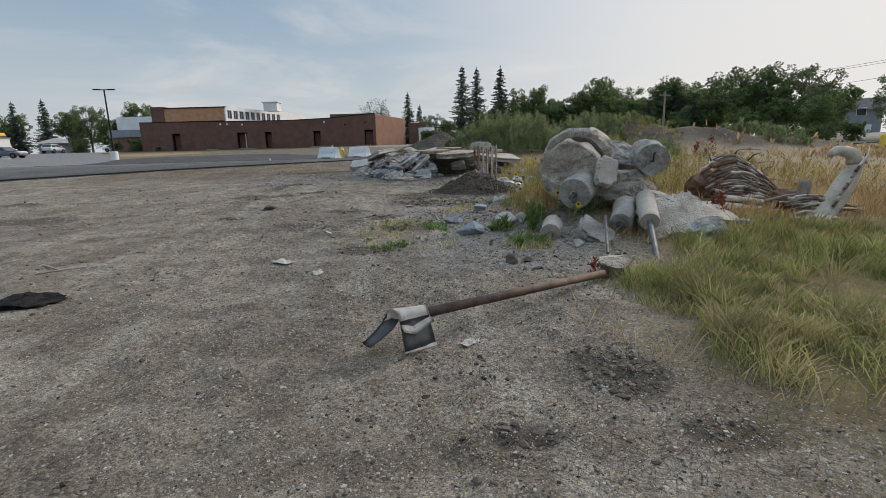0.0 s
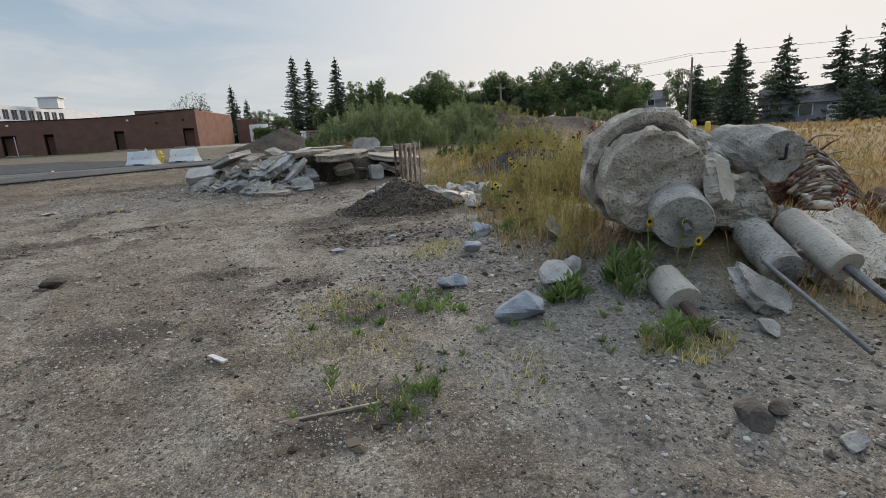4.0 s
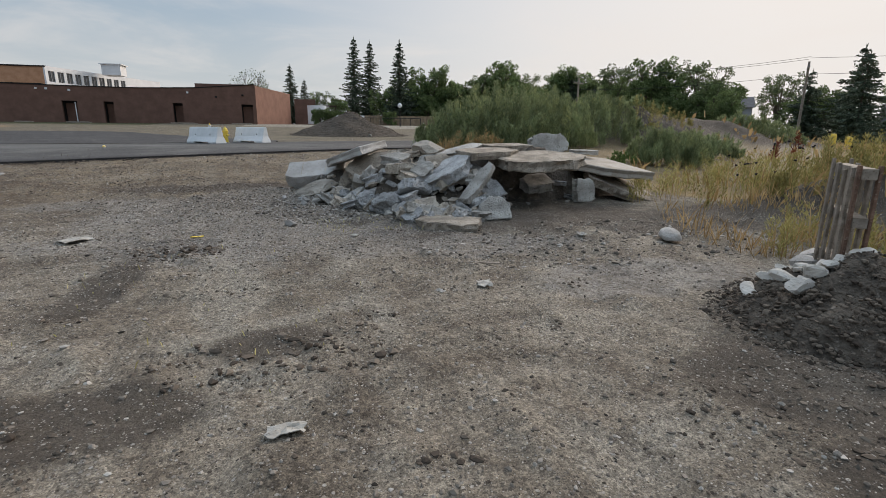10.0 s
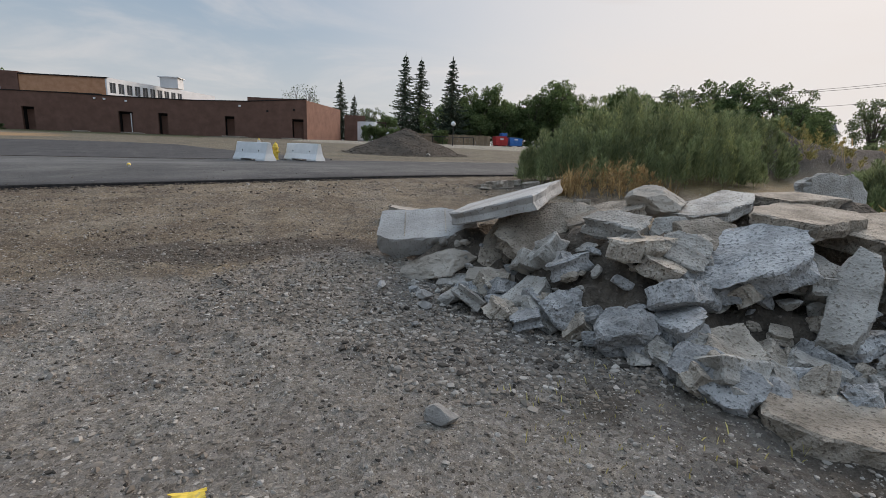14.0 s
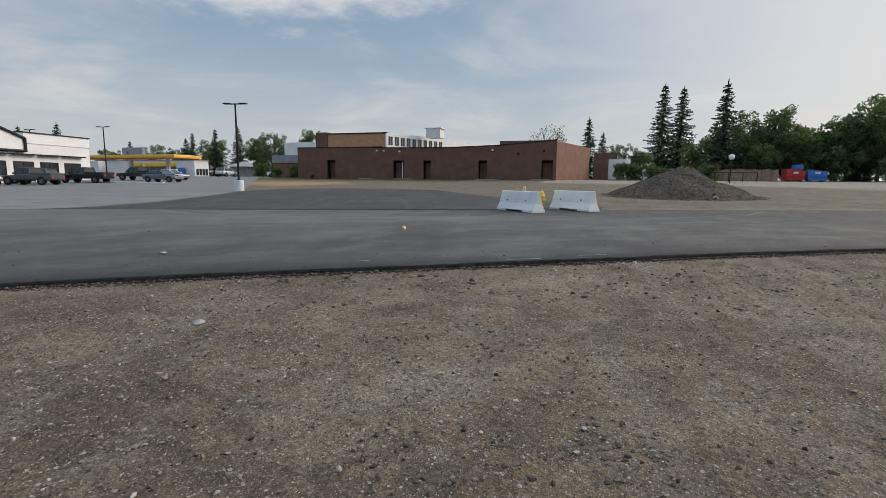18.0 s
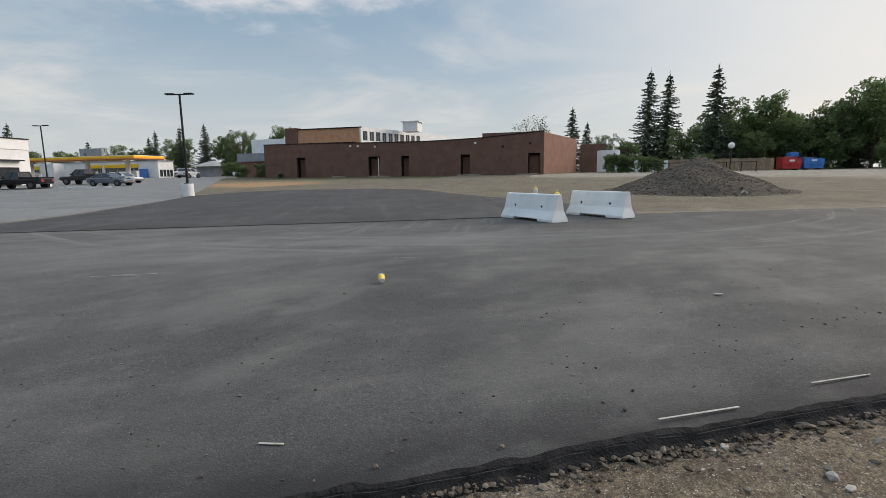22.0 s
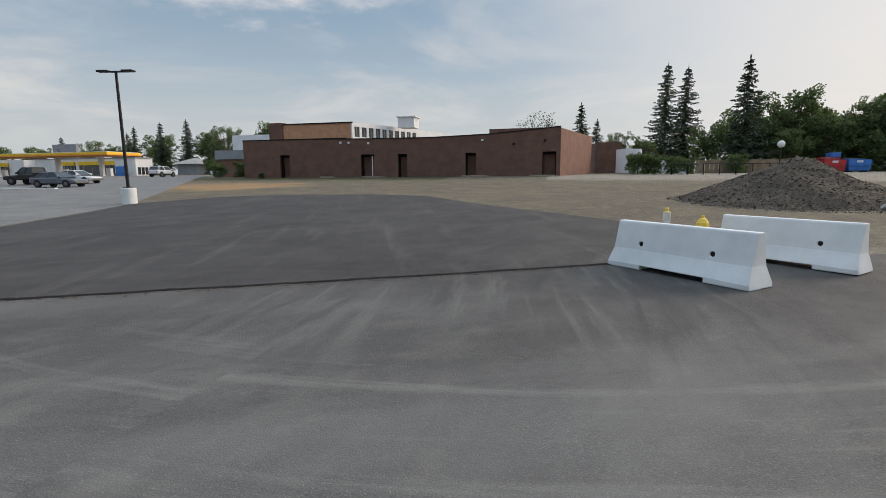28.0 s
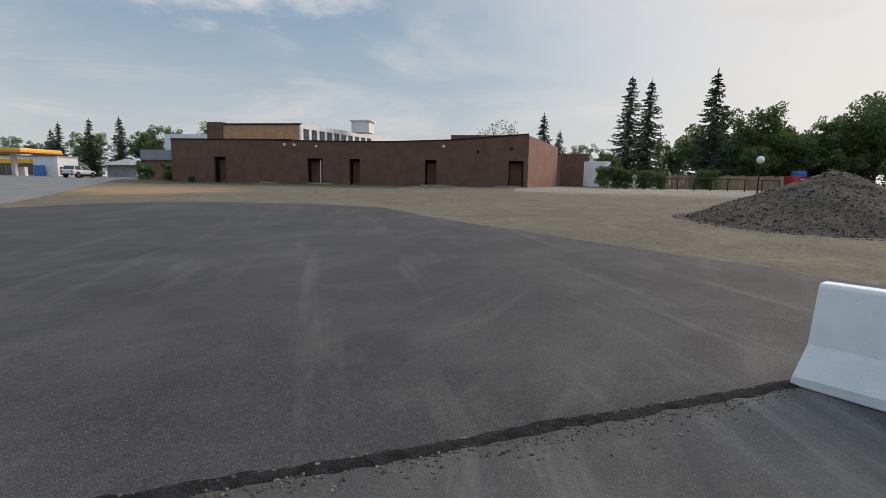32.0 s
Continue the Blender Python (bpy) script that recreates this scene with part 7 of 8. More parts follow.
def vehicle(x, y, rz, paint, label, kind="sedan"):
    e = empty({"sedan": "car", "suv": "car", "pickup": "pickup_truck"}[kind], x, y, gz(x, y) + 0.06, rz)
    big = kind != "sedan"
    L, W = (5.9, 2.0) if kind == "pickup" else (4.8, 1.9) if kind == "suv" else (4.7, 1.82)
    z0, belt = (0.5, 1.15) if big else (0.32, 0.92)
    hood = belt - 0.12

    def sec(w, lo, hi):
        return [(-w, lo + 0.08), (-w * 0.92, lo), (w * 0.92, lo), (w, lo + 0.08), (w, hi - 0.12), (w * 0.93, hi), (-w * 0.93, hi), (-w, hi - 0.12)]

    h = W / 2
    part("body", loft([(-L / 2, sec(h * 0.86, z0 + 0.12, belt - 0.06)), (-L / 2 + 0.2, sec(h, z0, belt)), (-L * 0.18, sec(h, z0, belt)), (L * 0.16, sec(h, z0, belt)), (L * 0.24, sec(h, z0, hood)), (L / 2 - 0.25, sec(h * 0.98, z0, hood - 0.06)), (L / 2, sec(h * 0.84, z0 + 0.1, hood - 0.16))]), paint, e, smooth=False)
    for o in e.children:
        soft = o.modifiers.new("soft", "BEVEL")
        soft.width, soft.segments, soft.limit_method, soft.angle_limit = 0.07, 3, "ANGLE", radians(20)
    roof = (1.85 if kind == "pickup" else 1.72 if kind == "suv" else 1.42)
    a, b = {"pickup": (-0.55, 1.35), "suv": (-2.1, 1.2), "sedan": (-1.75, 1.05)}[kind]
    c, d = {"pickup": (-0.45, 0.65), "suv": (-1.8, 0.45), "sedan": (-0.95, 0.2)}[kind]
    cab = part("cabin", loft([(a, [(-h * 0.93, belt - 0.02), (h * 0.93, belt - 0.02), (h * 0.92, belt), (-h * 0.92, belt)]), (c, [(-h * 0.93, belt - 0.02), (h * 0.93, belt - 0.02), (h * 0.74, roof - 0.04), (-h * 0.74, roof - 0.04)]), (d, [(-h * 0.93, belt - 0.02), (h * 0.93, belt - 0.02), (h * 0.74, roof), (-h * 0.74, roof)]), (b, [(-h * 0.93, belt - 0.03), (h * 0.93, belt - 0.03), (h * 0.92, belt), (-h * 0.92, belt)])]), GLASS_D, e, "dark glass cabin")
    part("roof", loft([(c - 0.05, [(-h * 0.76, roof - 0.06), (h * 0.76, roof - 0.06), (h * 0.70, roof + 0.005), (-h * 0.70, roof + 0.005)]), (d + 0.05, [(-h * 0.76, roof - 0.04), (h * 0.76, roof - 0.04), (h * 0.70, roof + 0.03), (-h * 0.70, roof + 0.03)])]), paint, cab)
    for s in (-1, 1):
        for lo_x, hi_x in ((b, d), (lerp(a, b, 0.48), lerp(c, d, 0.48)), (a, c)):
            part("pillar", rod(bmesh.new(), (lo_x, s * h * 0.935, belt - 0.02), (hi_x, s * h * 0.745, roof - 0.02), 0.045, n=6), paint, cab)
        part("wheel_arch", rod(bmesh.new(), (-L * 0.31, s * (h - 0.03), 0.43 if big else 0.34), (-L * 0.31, s * (h + 0.004), 0.43 if big else 0.34), 0.47 if big else 0.38, n=24), BLACK, e, "dark wheel arch")
        part("wheel_arch", rod(bmesh.new(), (L * 0.32, s * (h - 0.03), 0.43 if big else 0.34), (L * 0.32, s * (h + 0.004), 0.43 if big else 0.34), 0.47 if big else 0.38, n=24), BLACK, e, "dark wheel arch")
        part("side_mirror", boxes((b - 0.35, min(s * h * 0.95, s * (h + 0.16)), belt + 0.02, b - 0.2, max(s * h * 0.95, s * (h + 0.16)), belt + 0.18), bevel=0.03), paint, e)
    if kind == "pickup":
        part("bed_wall", boxes((-L / 2 + 0.1, -h, belt - 0.02, -0.6, -h + 0.08, belt + 0.12), (-L / 2 + 0.1, h - 0.08, belt - 0.02, -0.6, h, belt + 0.12), (-L / 2 + 0.05, -h, belt - 0.02, -L / 2 + 0.13, h, belt + 0.12), bevel=0.02), paint, e)
    part("bumper", boxes((L / 2 - 0.08, -h * 0.8, z0 + 0.05, L / 2 + 0.06, h * 0.8, z0 + 0.25), bevel=0.03), STEEL, e)
    for s in (-1, 1):
        part("headlight", boxes((L / 2 - 0.12, min(s * h * 0.55, s * h * 0.85), hood - 0.34, L / 2 + 0.01, max(s * h * 0.55, s * h * 0.85), hood - 0.2), bevel=0.02), PLAST, e)
        part("tail_light", boxes((-L / 2 - 0.01, min(s * h * 0.6, s * h * 0.84), belt - 0.4, -L / 2 + 0.1, max(s * h * 0.6, s * h * 0.84), belt - 0.15), bevel=0.02), SIGN_R, e)
    r = 0.40 if big else 0.32
    for fx in (-L * 0.31, L * 0.32):
        for s in (-1, 1):
            w = part("wheel", rod(bmesh.new(), (fx, s * (h - 0.24), r), (fx, s * (h + 0.01), r), r, n=24), BLACK, e)
            part("rim", rod(bmesh.new(), (fx, s * (h - 0.02), r), (fx, s * (h + 0.02), r), r * 0.6, n=16), STEEL, w)
    return tagged(e, label, "truck" if kind == "pickup" else "car", "parked vehicles")


def paint(name, c):
    return surf(name, tuple(v * 0.95 for v in c), c, 2.0, 0.3, 0.0, 20, spec=0.5)


P_GREY, P_BLACK, P_WHITE, P_SLATE = paint("grey_car_paint", (0.07, 0.075, 0.08)), paint("black_car_paint", (0.012, 0.013, 0.015)), paint("white_car_paint", (0.6, 0.61, 0.62)), paint("slate_car_paint", (0.10, 0.115, 0.14))
vehicle(-63.8, 54.6, 195, P_GREY, "dark grey crew-cab pickup parked in the lot", "pickup")
vehicle(-64.8, 61.2, 195, P_BLACK, "black pickup parked in the lot", "pickup")
vehicle(-67.5, 57.2, 200, P_SLATE, "dark car parked behind a pickup", "suv")
vehicle(-66.5, 70.0, 190, P_BLACK, "black pickup parked by the fuel station", "pickup")
vehicle(-57.6, 65.6, 8, P_SLATE, "slate grey sedan parked in the lot", "sedan")
vehicle(-62.5, 71.5, 10, P_WHITE, "white sedan parked by the fuel station", "sedan")
vehicle(-66.0, 50.5, 15, P_WHITE, "white car parked in the lot", "suv")
vehicle(-63.0, 97.0, 10, P_WHITE, "white sedan parked on the far street", "sedan")
vehicle(-75.5, 97.0, 100, P_WHITE, "white van parked beside the fuel station", "suv")
vehicle(-55.0, 100.0, 10, P_BLACK, "dark car parked by the trees", "suv")

# ---- plants ----
NR = np.random.RandomState(3)
PALEW = leafy("pale_weed_tips", (0.24, 0.27, 0.11), (0.44, 0.44, 0.20))


def quads(name, base, tip, width, m, label="", cat="", parent=None, bend=0.25, kind="stuff"):
    """Blades or leaves: a bent strip from each base point to each tip."""
    base, tip, width = np.asarray(base, float), np.asarray(tip, float), np.asarray(width, float).reshape(-1, 1)
    n = len(base)
    d = tip - base
    ln = np.linalg.norm(d, axis=1, keepdims=True) + 1e-9
    side = np.cross(d, NR.normal(size=(n, 3)))
    side /= np.linalg.norm(side, axis=1, keepdims=True) + 1e-9
    midp = base + d * 0.55 + np.array([0, 0, 1.0]) * ln * bend * 0.5
    v = np.stack([base - side * width * 0.35, base + side * width * 0.35, midp + side * width * 0.5, midp - side * width * 0.5, tip], 1)
    k = np.arange(n)[:, None] * 5
    f4 = (k + np.array([[0, 1, 2, 3]])).tolist()
    f3 = (k + np.array([[3, 2, 4]])).tolist()
    me = bpy.data.meshes.new(name)
    me.from_pydata(v.reshape(-1, 3).tolist(), [], f4 + f3)
    me.materials.append(m)
    ob = new(name, me)
    if parent:
        ob.parent = parent
        return ob
    return tagged(ob, label, cat, kind=kind)


def scatter(n, cx, cy, rx, ry, power=0.5, clump=0.0):
    a, r = NR.uniform(0, math.tau, n), NR.uniform(0, 1, n) ** power
    x, y = cx + rx * r * np.cos(a), cy + ry * r * np.sin(a)
    if clump:
        keep = np.array([noise.noise(Vector((px * 0.9, py * 0.9, 4.4))) + 0.5 * noise.noise(Vector((px * 2.9, py * 2.9, 1.4))) > NR.uniform(-clump, clump) for px, py in zip(x, y)])
        x, y = x[keep], y[keep]
    return x, y


def zs(x, y):
    return np.array([ground_z(a, b, a < 14 and b < 30) for a, b in zip(x, y)])


def grass(name, zones, m, label, cat="grass"):
    """Zones: count, cx, cy, rx, ry, low, high, blade width, lean, clumping."""
    B, T, W = [], [], []
    for n, cx, cy, rx, ry, lo, hi, w, lean, clump in zones:
        x, y = scatter(n, cx, cy, rx, ry, 0.55, clump)
        ok = y < 27.0 + 0.46 * x if cy < 40 else np.ones(len(x), bool)
        x, y = x[ok], y[ok]
        z = zs(x, y)
        h = NR.uniform(lo, hi, len(x)) * np.array([min(1.5, max(0.35, 0.85 + 1.1 * noise.noise(Vector((px * 2.1, py * 2.1, 7.7))))) for px, py in zip(x, y)])
        a = NR.uniform(0, math.tau, len(x))
        l = h * lean * NR.uniform(0.2, 1.0, len(x))
        B.append(np.stack([x, y, z - 0.01], 1))
        T.append(np.stack([x + np.cos(a) * l, y + np.sin(a) * l, z + h], 1))
        W.append(np.full(len(x), w) * NR.uniform(0.7, 1.3, len(x)))
    return quads(name, np.concatenate(B), np.concatenate(T), np.concatenate(W), m, label, cat)


grass("green_grass", ((34000, 5.6, 3.3, 4.2, 2.1, 0.06, 0.22, 0.007, 1.2, 0.5), (12000, 3.0, 3.9, 1.5, 1.1, 0.05, 0.19, 0.006, 1.2, 0.4), (9000, 4.6, 5.6, 1.8, 0.9, 0.06, 0.24, 0.008, 1.0, 0.6), (1500, 1.9, 4.5, 0.6, 0.3, 0.05, 0.16, 0.006, 1.0, 0.5), (9000, 9.5, 4.6, 2.8, 2.4, 0.08, 0.26, 0.014, 0.9, 0.6)), GREENG, "patchy green and yellowing grass at the lot's edge")
grass("straw_grass", ((15000, 5.2, 3.5, 4.2, 2.2, 0.08, 0.28, 0.006, 1.2, 0.4), (4500, 2.5, 3.6, 0.9, 0.8, 0.06, 0.26, 0.006, 1.3, 0.4), (2500, 2.3, 2.8, 0.6, 0.5, 0.05, 0.2, 0.006, 1.3, 0.4), (2200, 1.75, 3.35, 0.35, 0.4, 0.04, 0.18, 0.006, 1.4, 0.4)), STRAW, "pale dry blades among green grass")
grass("dry_grass", ((16000, 9.0, 8.0, 6.0, 4.5, 0.06, 0.28, 0.010, 1.0, 0.4), (7000, 5.0, 6.6, 3.2, 1.4, 0.06, 0.26, 0.009, 0.8, 0.4), (9000, 18.0, 16.0, 15.0, 11.0, 0.08, 0.32, 0.035, 1.0, 0.4),
                     (6000, 40, 30, 26, 18, 0.1, 0.4, 0.12, 0.8, 0.4), (2200, 2.8, 9.6, 1.5, 1.8, 0.05, 0.24, 0.008, 1.1, 0.4), (2500, 2.6, 13.6, 1.2, 2.2, 0.08, 0.3, 0.011, 0.9, 0.4), (2500, 1.6, 23.0, 1.3, 0.8, 0.15, 0.55, 0.016, 0.6, 0.3), (1200, 1.6, 8.0, 0.8, 0.9, 0.05, 0.25, 0.009, 0.9, 0.4)), DRYG, "tall straw-coloured dry grass")


TR = random.Random(91)
tufts = []
while len(tufts) < 120:
    tx, ty = TR.uniform(1.7, 8.5), TR.uniform(1.6, 6.2)
    if tx > 1.9 + 0.10 * (ty - 3.5) ** 2 + (0.7 if ty < 2.6 else 0.0):
        r_ = TR.uniform(0.05, 0.14)
        tufts.append((TR.randint(60, 130), tx, ty, r_, r_, 0.10, TR.uniform(0.16, 0.27), 0.005, 1.5, 3.0))
grass("grass_tufts", tufts[:70], GREENG, "taller green tufts of grass at the lot's edge")
grass("straw_tufts", tufts[70:], STRAW, "taller straw-coloured tufts of grass at the lot's edge")


def stalks(name, zones, leaf_m, stem_m, label, cat="weeds"):
    """Upright branching weeds: zones of count, cx, cy, rx, ry, low, high, leaves per plant, leaf length, leaf width, spread, skew."""
    SB, ST, SW, LB, LT, LW = [], [], [], [], [], []
    for n, cx, cy, rx, ry, lo, hi, leaves, ll, lw, spread in zones:
        x, y = scatter(n, cx, cy, rx, ry, 0.5)
        ok = y < 27.0 + 0.46 * x
        x, y = x[ok], y[ok]
        z = zs(x, y)
        edge = np.clip(1.12 - (((x - cx) / rx) ** 2 + ((y - cy) / ry) ** 2) * 0.74, 0.3, 1)
        h = NR.uniform(lo, hi, len(x)) * edge
        base = np.stack([x, y, z - 0.02], 1)
        a = NR.uniform(0, math.tau, len(x))
        tip = base + np.stack([np.cos(a) * h * 0.12, np.sin(a) * h * 0.12, h], 1)
        SB.append(base), ST.append(tip), SW.append(np.full(len(x), 0.012))
        m = len(x)
        f = NR.uniform(0.08, 1.0, (m, leaves)) ** 0.8
        r = spread * h[:, None] * (1.12 - f) * NR.uniform(0.15, 1.0, (m, leaves))
        t = NR.uniform(0, math.tau, (m, leaves))
        p = base[:, None] + (tip - base)[:, None] * f[..., None] + np.stack([np.cos(t) * r, np.sin(t) * r, r * 0.5], -1)
        out = np.stack([np.cos(t), np.sin(t), NR.uniform(0.6, 2.2, t.shape)], -1)
        out /= np.linalg.norm(out, axis=-1, keepdims=True)
        LB.append(p.reshape(-1, 3))
        LT.append((p + out * (ll * NR.uniform(0.5, 1.3, t.shape))[..., None]).reshape(-1, 3))
        LW.append(np.full(m * leaves, lw))
    ob = quads(name, np.concatenate(LB), np.concatenate(LT), np.concatenate(LW), leaf_m, label, cat, bend=0.1)
    quads("weed_stem", np.concatenate(SB), np.concatenate(ST), np.concatenate(SW), stem_m, parent=ob, bend=0.0)
    return ob


stalks("sage_weeds", ((360, 3.45, 25.3, 3.2, 2.1, 1.25, 2.1, 300, 0.10, 0.014, 0.20), (120, 7.6, 27.8, 2.6, 1.7, 1.0, 1.6, 170, 0.13, 0.02, 0.26), (90, 6.9, 21.4, 1.3, 0.9, 0.6, 1.15, 220, 0.10, 0.015, 0.3),
                      (80, 10.2, 24.0, 1.6, 1.2, 0.5, 0.9, 90, 0.14, 0.026, 0.35), (70, 20.5, 31.5, 3.0, 1.5, 0.6, 1.1, 70, 0.2, 0.04, 0.3), (60, 10.2, 30.2, 2.6, 1.2, 0.5, 0.9, 60, 0.18, 0.04, 0.3)), SAGE, GREENG, "dense grey-green kochia weeds taller than a person's waist")
stalks("yellow_weeds", ((130, 4.3, 16.4, 2.4, 1.3, 0.45, 0.85, 60, 0.05, 0.010, 0.25), (70, 5.6, 14.0, 1.6, 1.2, 0.4, 0.8, 60, 0.05, 0.010, 0.25), (330, 3.0, 10.1, 1.3, 1.4, 0.40, 1.0, 95, 0.05, 0.009, 0.22), (120, 4.7, 14.9, 1.3, 0.7, 0.3, 0.7, 80, 0.05, 0.010, 0.26), (60, 1.5, 8.0, 0.5, 0.6, 0.2, 0.5, 55, 0.04, 0.007, 0.22), (70, 2.2, 12.9, 0.7, 0.9, 0.3, 0.7, 55, 0.05, 0.009, 0.22), (70, 1.75, 8.6, 0.5, 0.8, 0.25, 0.5, 45, 0.04, 0.008, 0.25), (110, 8.0, 17.5, 3.0, 2.0, 0.5, 0.9, 50, 0.07, 0.014, 0.25),
                        (90, 8.0, 11.0, 3.0, 2.0, 0.4, 0.8, 45, 0.06, 0.013, 0.25), (40, 3.9, 8.7, 0.6, 0.5, 0.4, 0.8, 50, 0.06, 0.012, 0.25), (60, 11.0, 28.5, 3.0, 1.2, 0.4, 0.8, 40, 0.1, 0.025, 0.25)), YWEED, DRYG, "yellow-green sweet clover weeds gone to seed")
stalks("seeding_weeds", ((110, 3.4, 25.2, 2.9, 2.0, 1.3, 2.2, 110, 0.07, 0.012, 0.16), (40, 7.4, 27.6, 2.4, 1.6, 1.0, 1.7, 80, 0.08, 0.014, 0.18), (40, 6.9, 21.4, 1.2, 0.9, 0.6, 1.2, 80, 0.06, 0.011, 0.2)), PALEW, GREENG, "pale yellow-green seeding tips among the tall weeds")
stalks("orange_weeds", ((120, 3.4, 11.0, 1.9, 2.4, 0.2, 0.5, 36, 0.05, 0.009, 0.25), (60, 1.9, 9.0, 0.7, 1.0, 0.15, 0.4, 30, 0.04, 0.008, 0.25), (60, 1.4, 22.9, 1.2, 0.5, 0.3, 0.8, 50, 0.08, 0.014, 0.25)), DRYG, DRYG, "low dry orange weeds")
stalks("fresh_weeds", ((9, 1.36, 6.72, 0.22, 0.2, 0.2, 0.5, 42, 0.10, 0.022, 0.3), (7, 0.92, 6.85, 0.25, 0.2, 0.08, 0.2, 30, 0.10, 0.024, 0.6), (10, 1.05, 5.95, 0.25, 0.2, 0.06, 0.18, 30, 0.07, 0.014, 0.7), (7, -0.25, 7.05, 0.3, 0.22, 0.04, 0.12, 22, 0.06, 0.014, 0.9), (8, -0.85, 7.15, 0.3, 0.35, 0.03, 0.10, 20, 0.05, 0.012, 0.9),
                       (10, -0.62, 5.95, 0.2, 0.15, 0.03, 0.09, 20, 0.05, 0.013, 0.9), (9, -0.85, 6.2, 0.5, 0.4, 0.02, 0.07, 16, 0.05, 0.01, 1.0), (14, -0.3, 7.3, 0.4, 0.4, 0.02, 0.08, 18, 0.05, 0.01, 1.0), (12, 2.1, 7.0, 0.3, 0.2, 0.1, 0.25, 26, 0.08, 0.016, 0.6), (8, 1.2, 8.6, 0.4, 0.4, 0.1, 0.2, 26, 0.06, 0.012, 0.6),
                       (14, 0.4, 6.3, 0.8, 0.5, 0.02, 0.06, 16, 0.05, 0.01, 1.0), (10, 4.9, 20.8, 0.5, 0.4, 0.3, 0.6, 40, 0.10, 0.03, 0.4)), FRESH, GREENG, "small fresh green weeds growing in the gravel")
grass("gravel_grass", ((700, -0.75, 6.9, 0.5, 0.9, 0.02, 0.09, 0.006, 1.0, 0.3), (500, -0.5, 6.0, 0.7, 0.4, 0.02, 0.08, 0.006, 1.0, 0.3), (350, 1.05, 5.9, 0.3, 0.25, 0.05, 0.18, 0.007, 1.0, 0.3), (300, 0.3, 8.6, 0.4, 0.4, 0.02, 0.08, 0.006, 1.0, 0.3), (120, -3.8, 13.0, 1.2, 1.6, 0.02, 0.06, 0.006, 1.0, 0.4), (200, -2.2, 15.6, 0.9, 0.5, 0.02, 0.07, 0.006, 1.0, 0.4)), YWEED, "thin yellowing grass sprouting from gravel")
stalks("rust_weeds", ((5, 3.95, 6.9, 0.14, 0.12, 0.5, 0.8, 60, 0.05, 0.014, 0.14), (4, 3.85, 6.6, 0.1, 0.1, 0.3, 0.5, 40, 0.04, 0.012, 0.14), (3, 1.5, 4.62, 0.06, 0.05, 0.15, 0.3, 20, 0.05, 0.014, 0.3), (5, 12.0, 22.0, 0.8, 0.5, 0.8, 1.1, 50, 0.1, 0.03, 0.2)), REDWEED, REDWEED, "rust-red dock weeds gone to seed")


def sunflower(x, y, h, lean):
    e = empty("sunflower", x, y, ground_z(x, y))
    part("stem", rod(bmesh.new(), (0, 0, 0), (lean, -0.02, h), 0.007, 0.005, n=6), GREENG, e)
    bm = bmesh.new()
    c = Vector((lean, -0.03, h))
    for k in range(12):
        a = math.tau * k / 12
        o = Vector((math.cos(a), -0.35, math.sin(a)))
        s = Vector((-math.sin(a), 0, math.cos(a))) * 0.009
        vs = [bm.verts.new(c + o * 0.012 - s * 0.6), bm.verts.new(c + o * 0.028 - s), bm.verts.new(c + o * 0.046), bm.verts.new(c + o * 0.028 + s), bm.verts.new(c + o * 0.012 + s * 0.6)]
        bm.faces.new(vs)
    part("petals", bm, FLOWER, e, "yellow petals")
    part("disc", rod(bmesh.new(), c + Vector((0, 0.004, 0)), c + Vector((0, -0.012, 0)), 0.016, n=10), DARK, e, "dark flower disc")
    for k, z in ((1, 0.5), (-1, 0.35), (1, 0.7)):
        bm = bmesh.new()
        p = Vector((lean * z, 0, h * z))
        bm.faces.new([bm.verts.new(p + Vector(q)) for q in ((0, 0, 0), (k * 0.04, -0.02, 0.025), (k * 0.09, -0.02, 0.0), (k * 0.045, 0.02, -0.01))])
        part("leaf", bm, FRESH, e)
    return tagged(e, "small wild sunflower with a dark centre", "flower", "wild sunflowers")


for x, y, h, l in ((1.72, 6.7, 0.42, 0.05), (1.75, 6.62, 0.30, 0.08), (1.65, 6.9, 0.4, -0.04), (1.35, 9.3, 0.5, 0.03), (2.2, 10.4, 0.6, 0.0), (2.9, 9.6, 0.7, 0.05), (3.4, 10.6, 0.8, 0.05), (2.6, 11.2, 0.7, -0.05), (2.2, 12.6, 0.6, 0.04), (3.3, 12.2, 0.9, 0.06)):
    sunflower(x, y, h, l)


def spent_flower(x, y, h, lean):
    e = empty("spent_sunflower", x, y, ground_z(x, y))
    part("stem", rod(bmesh.new(), (0, 0, 0), (lean, -0.02, h), 0.006, 0.004, n=5), YWEED, e)
    part("seed_head", lathe([(0.006, h - 0.012), (0.020, h - 0.006), (0.023, h + 0.004), (0.016, h + 0.014), (0.004, h + 0.017)], 9), DARK, e, "dark dry seed head").location.x = lean
    return tagged(e, "spent wild sunflower with a dark seed head", "flower", "spent sunflowers")


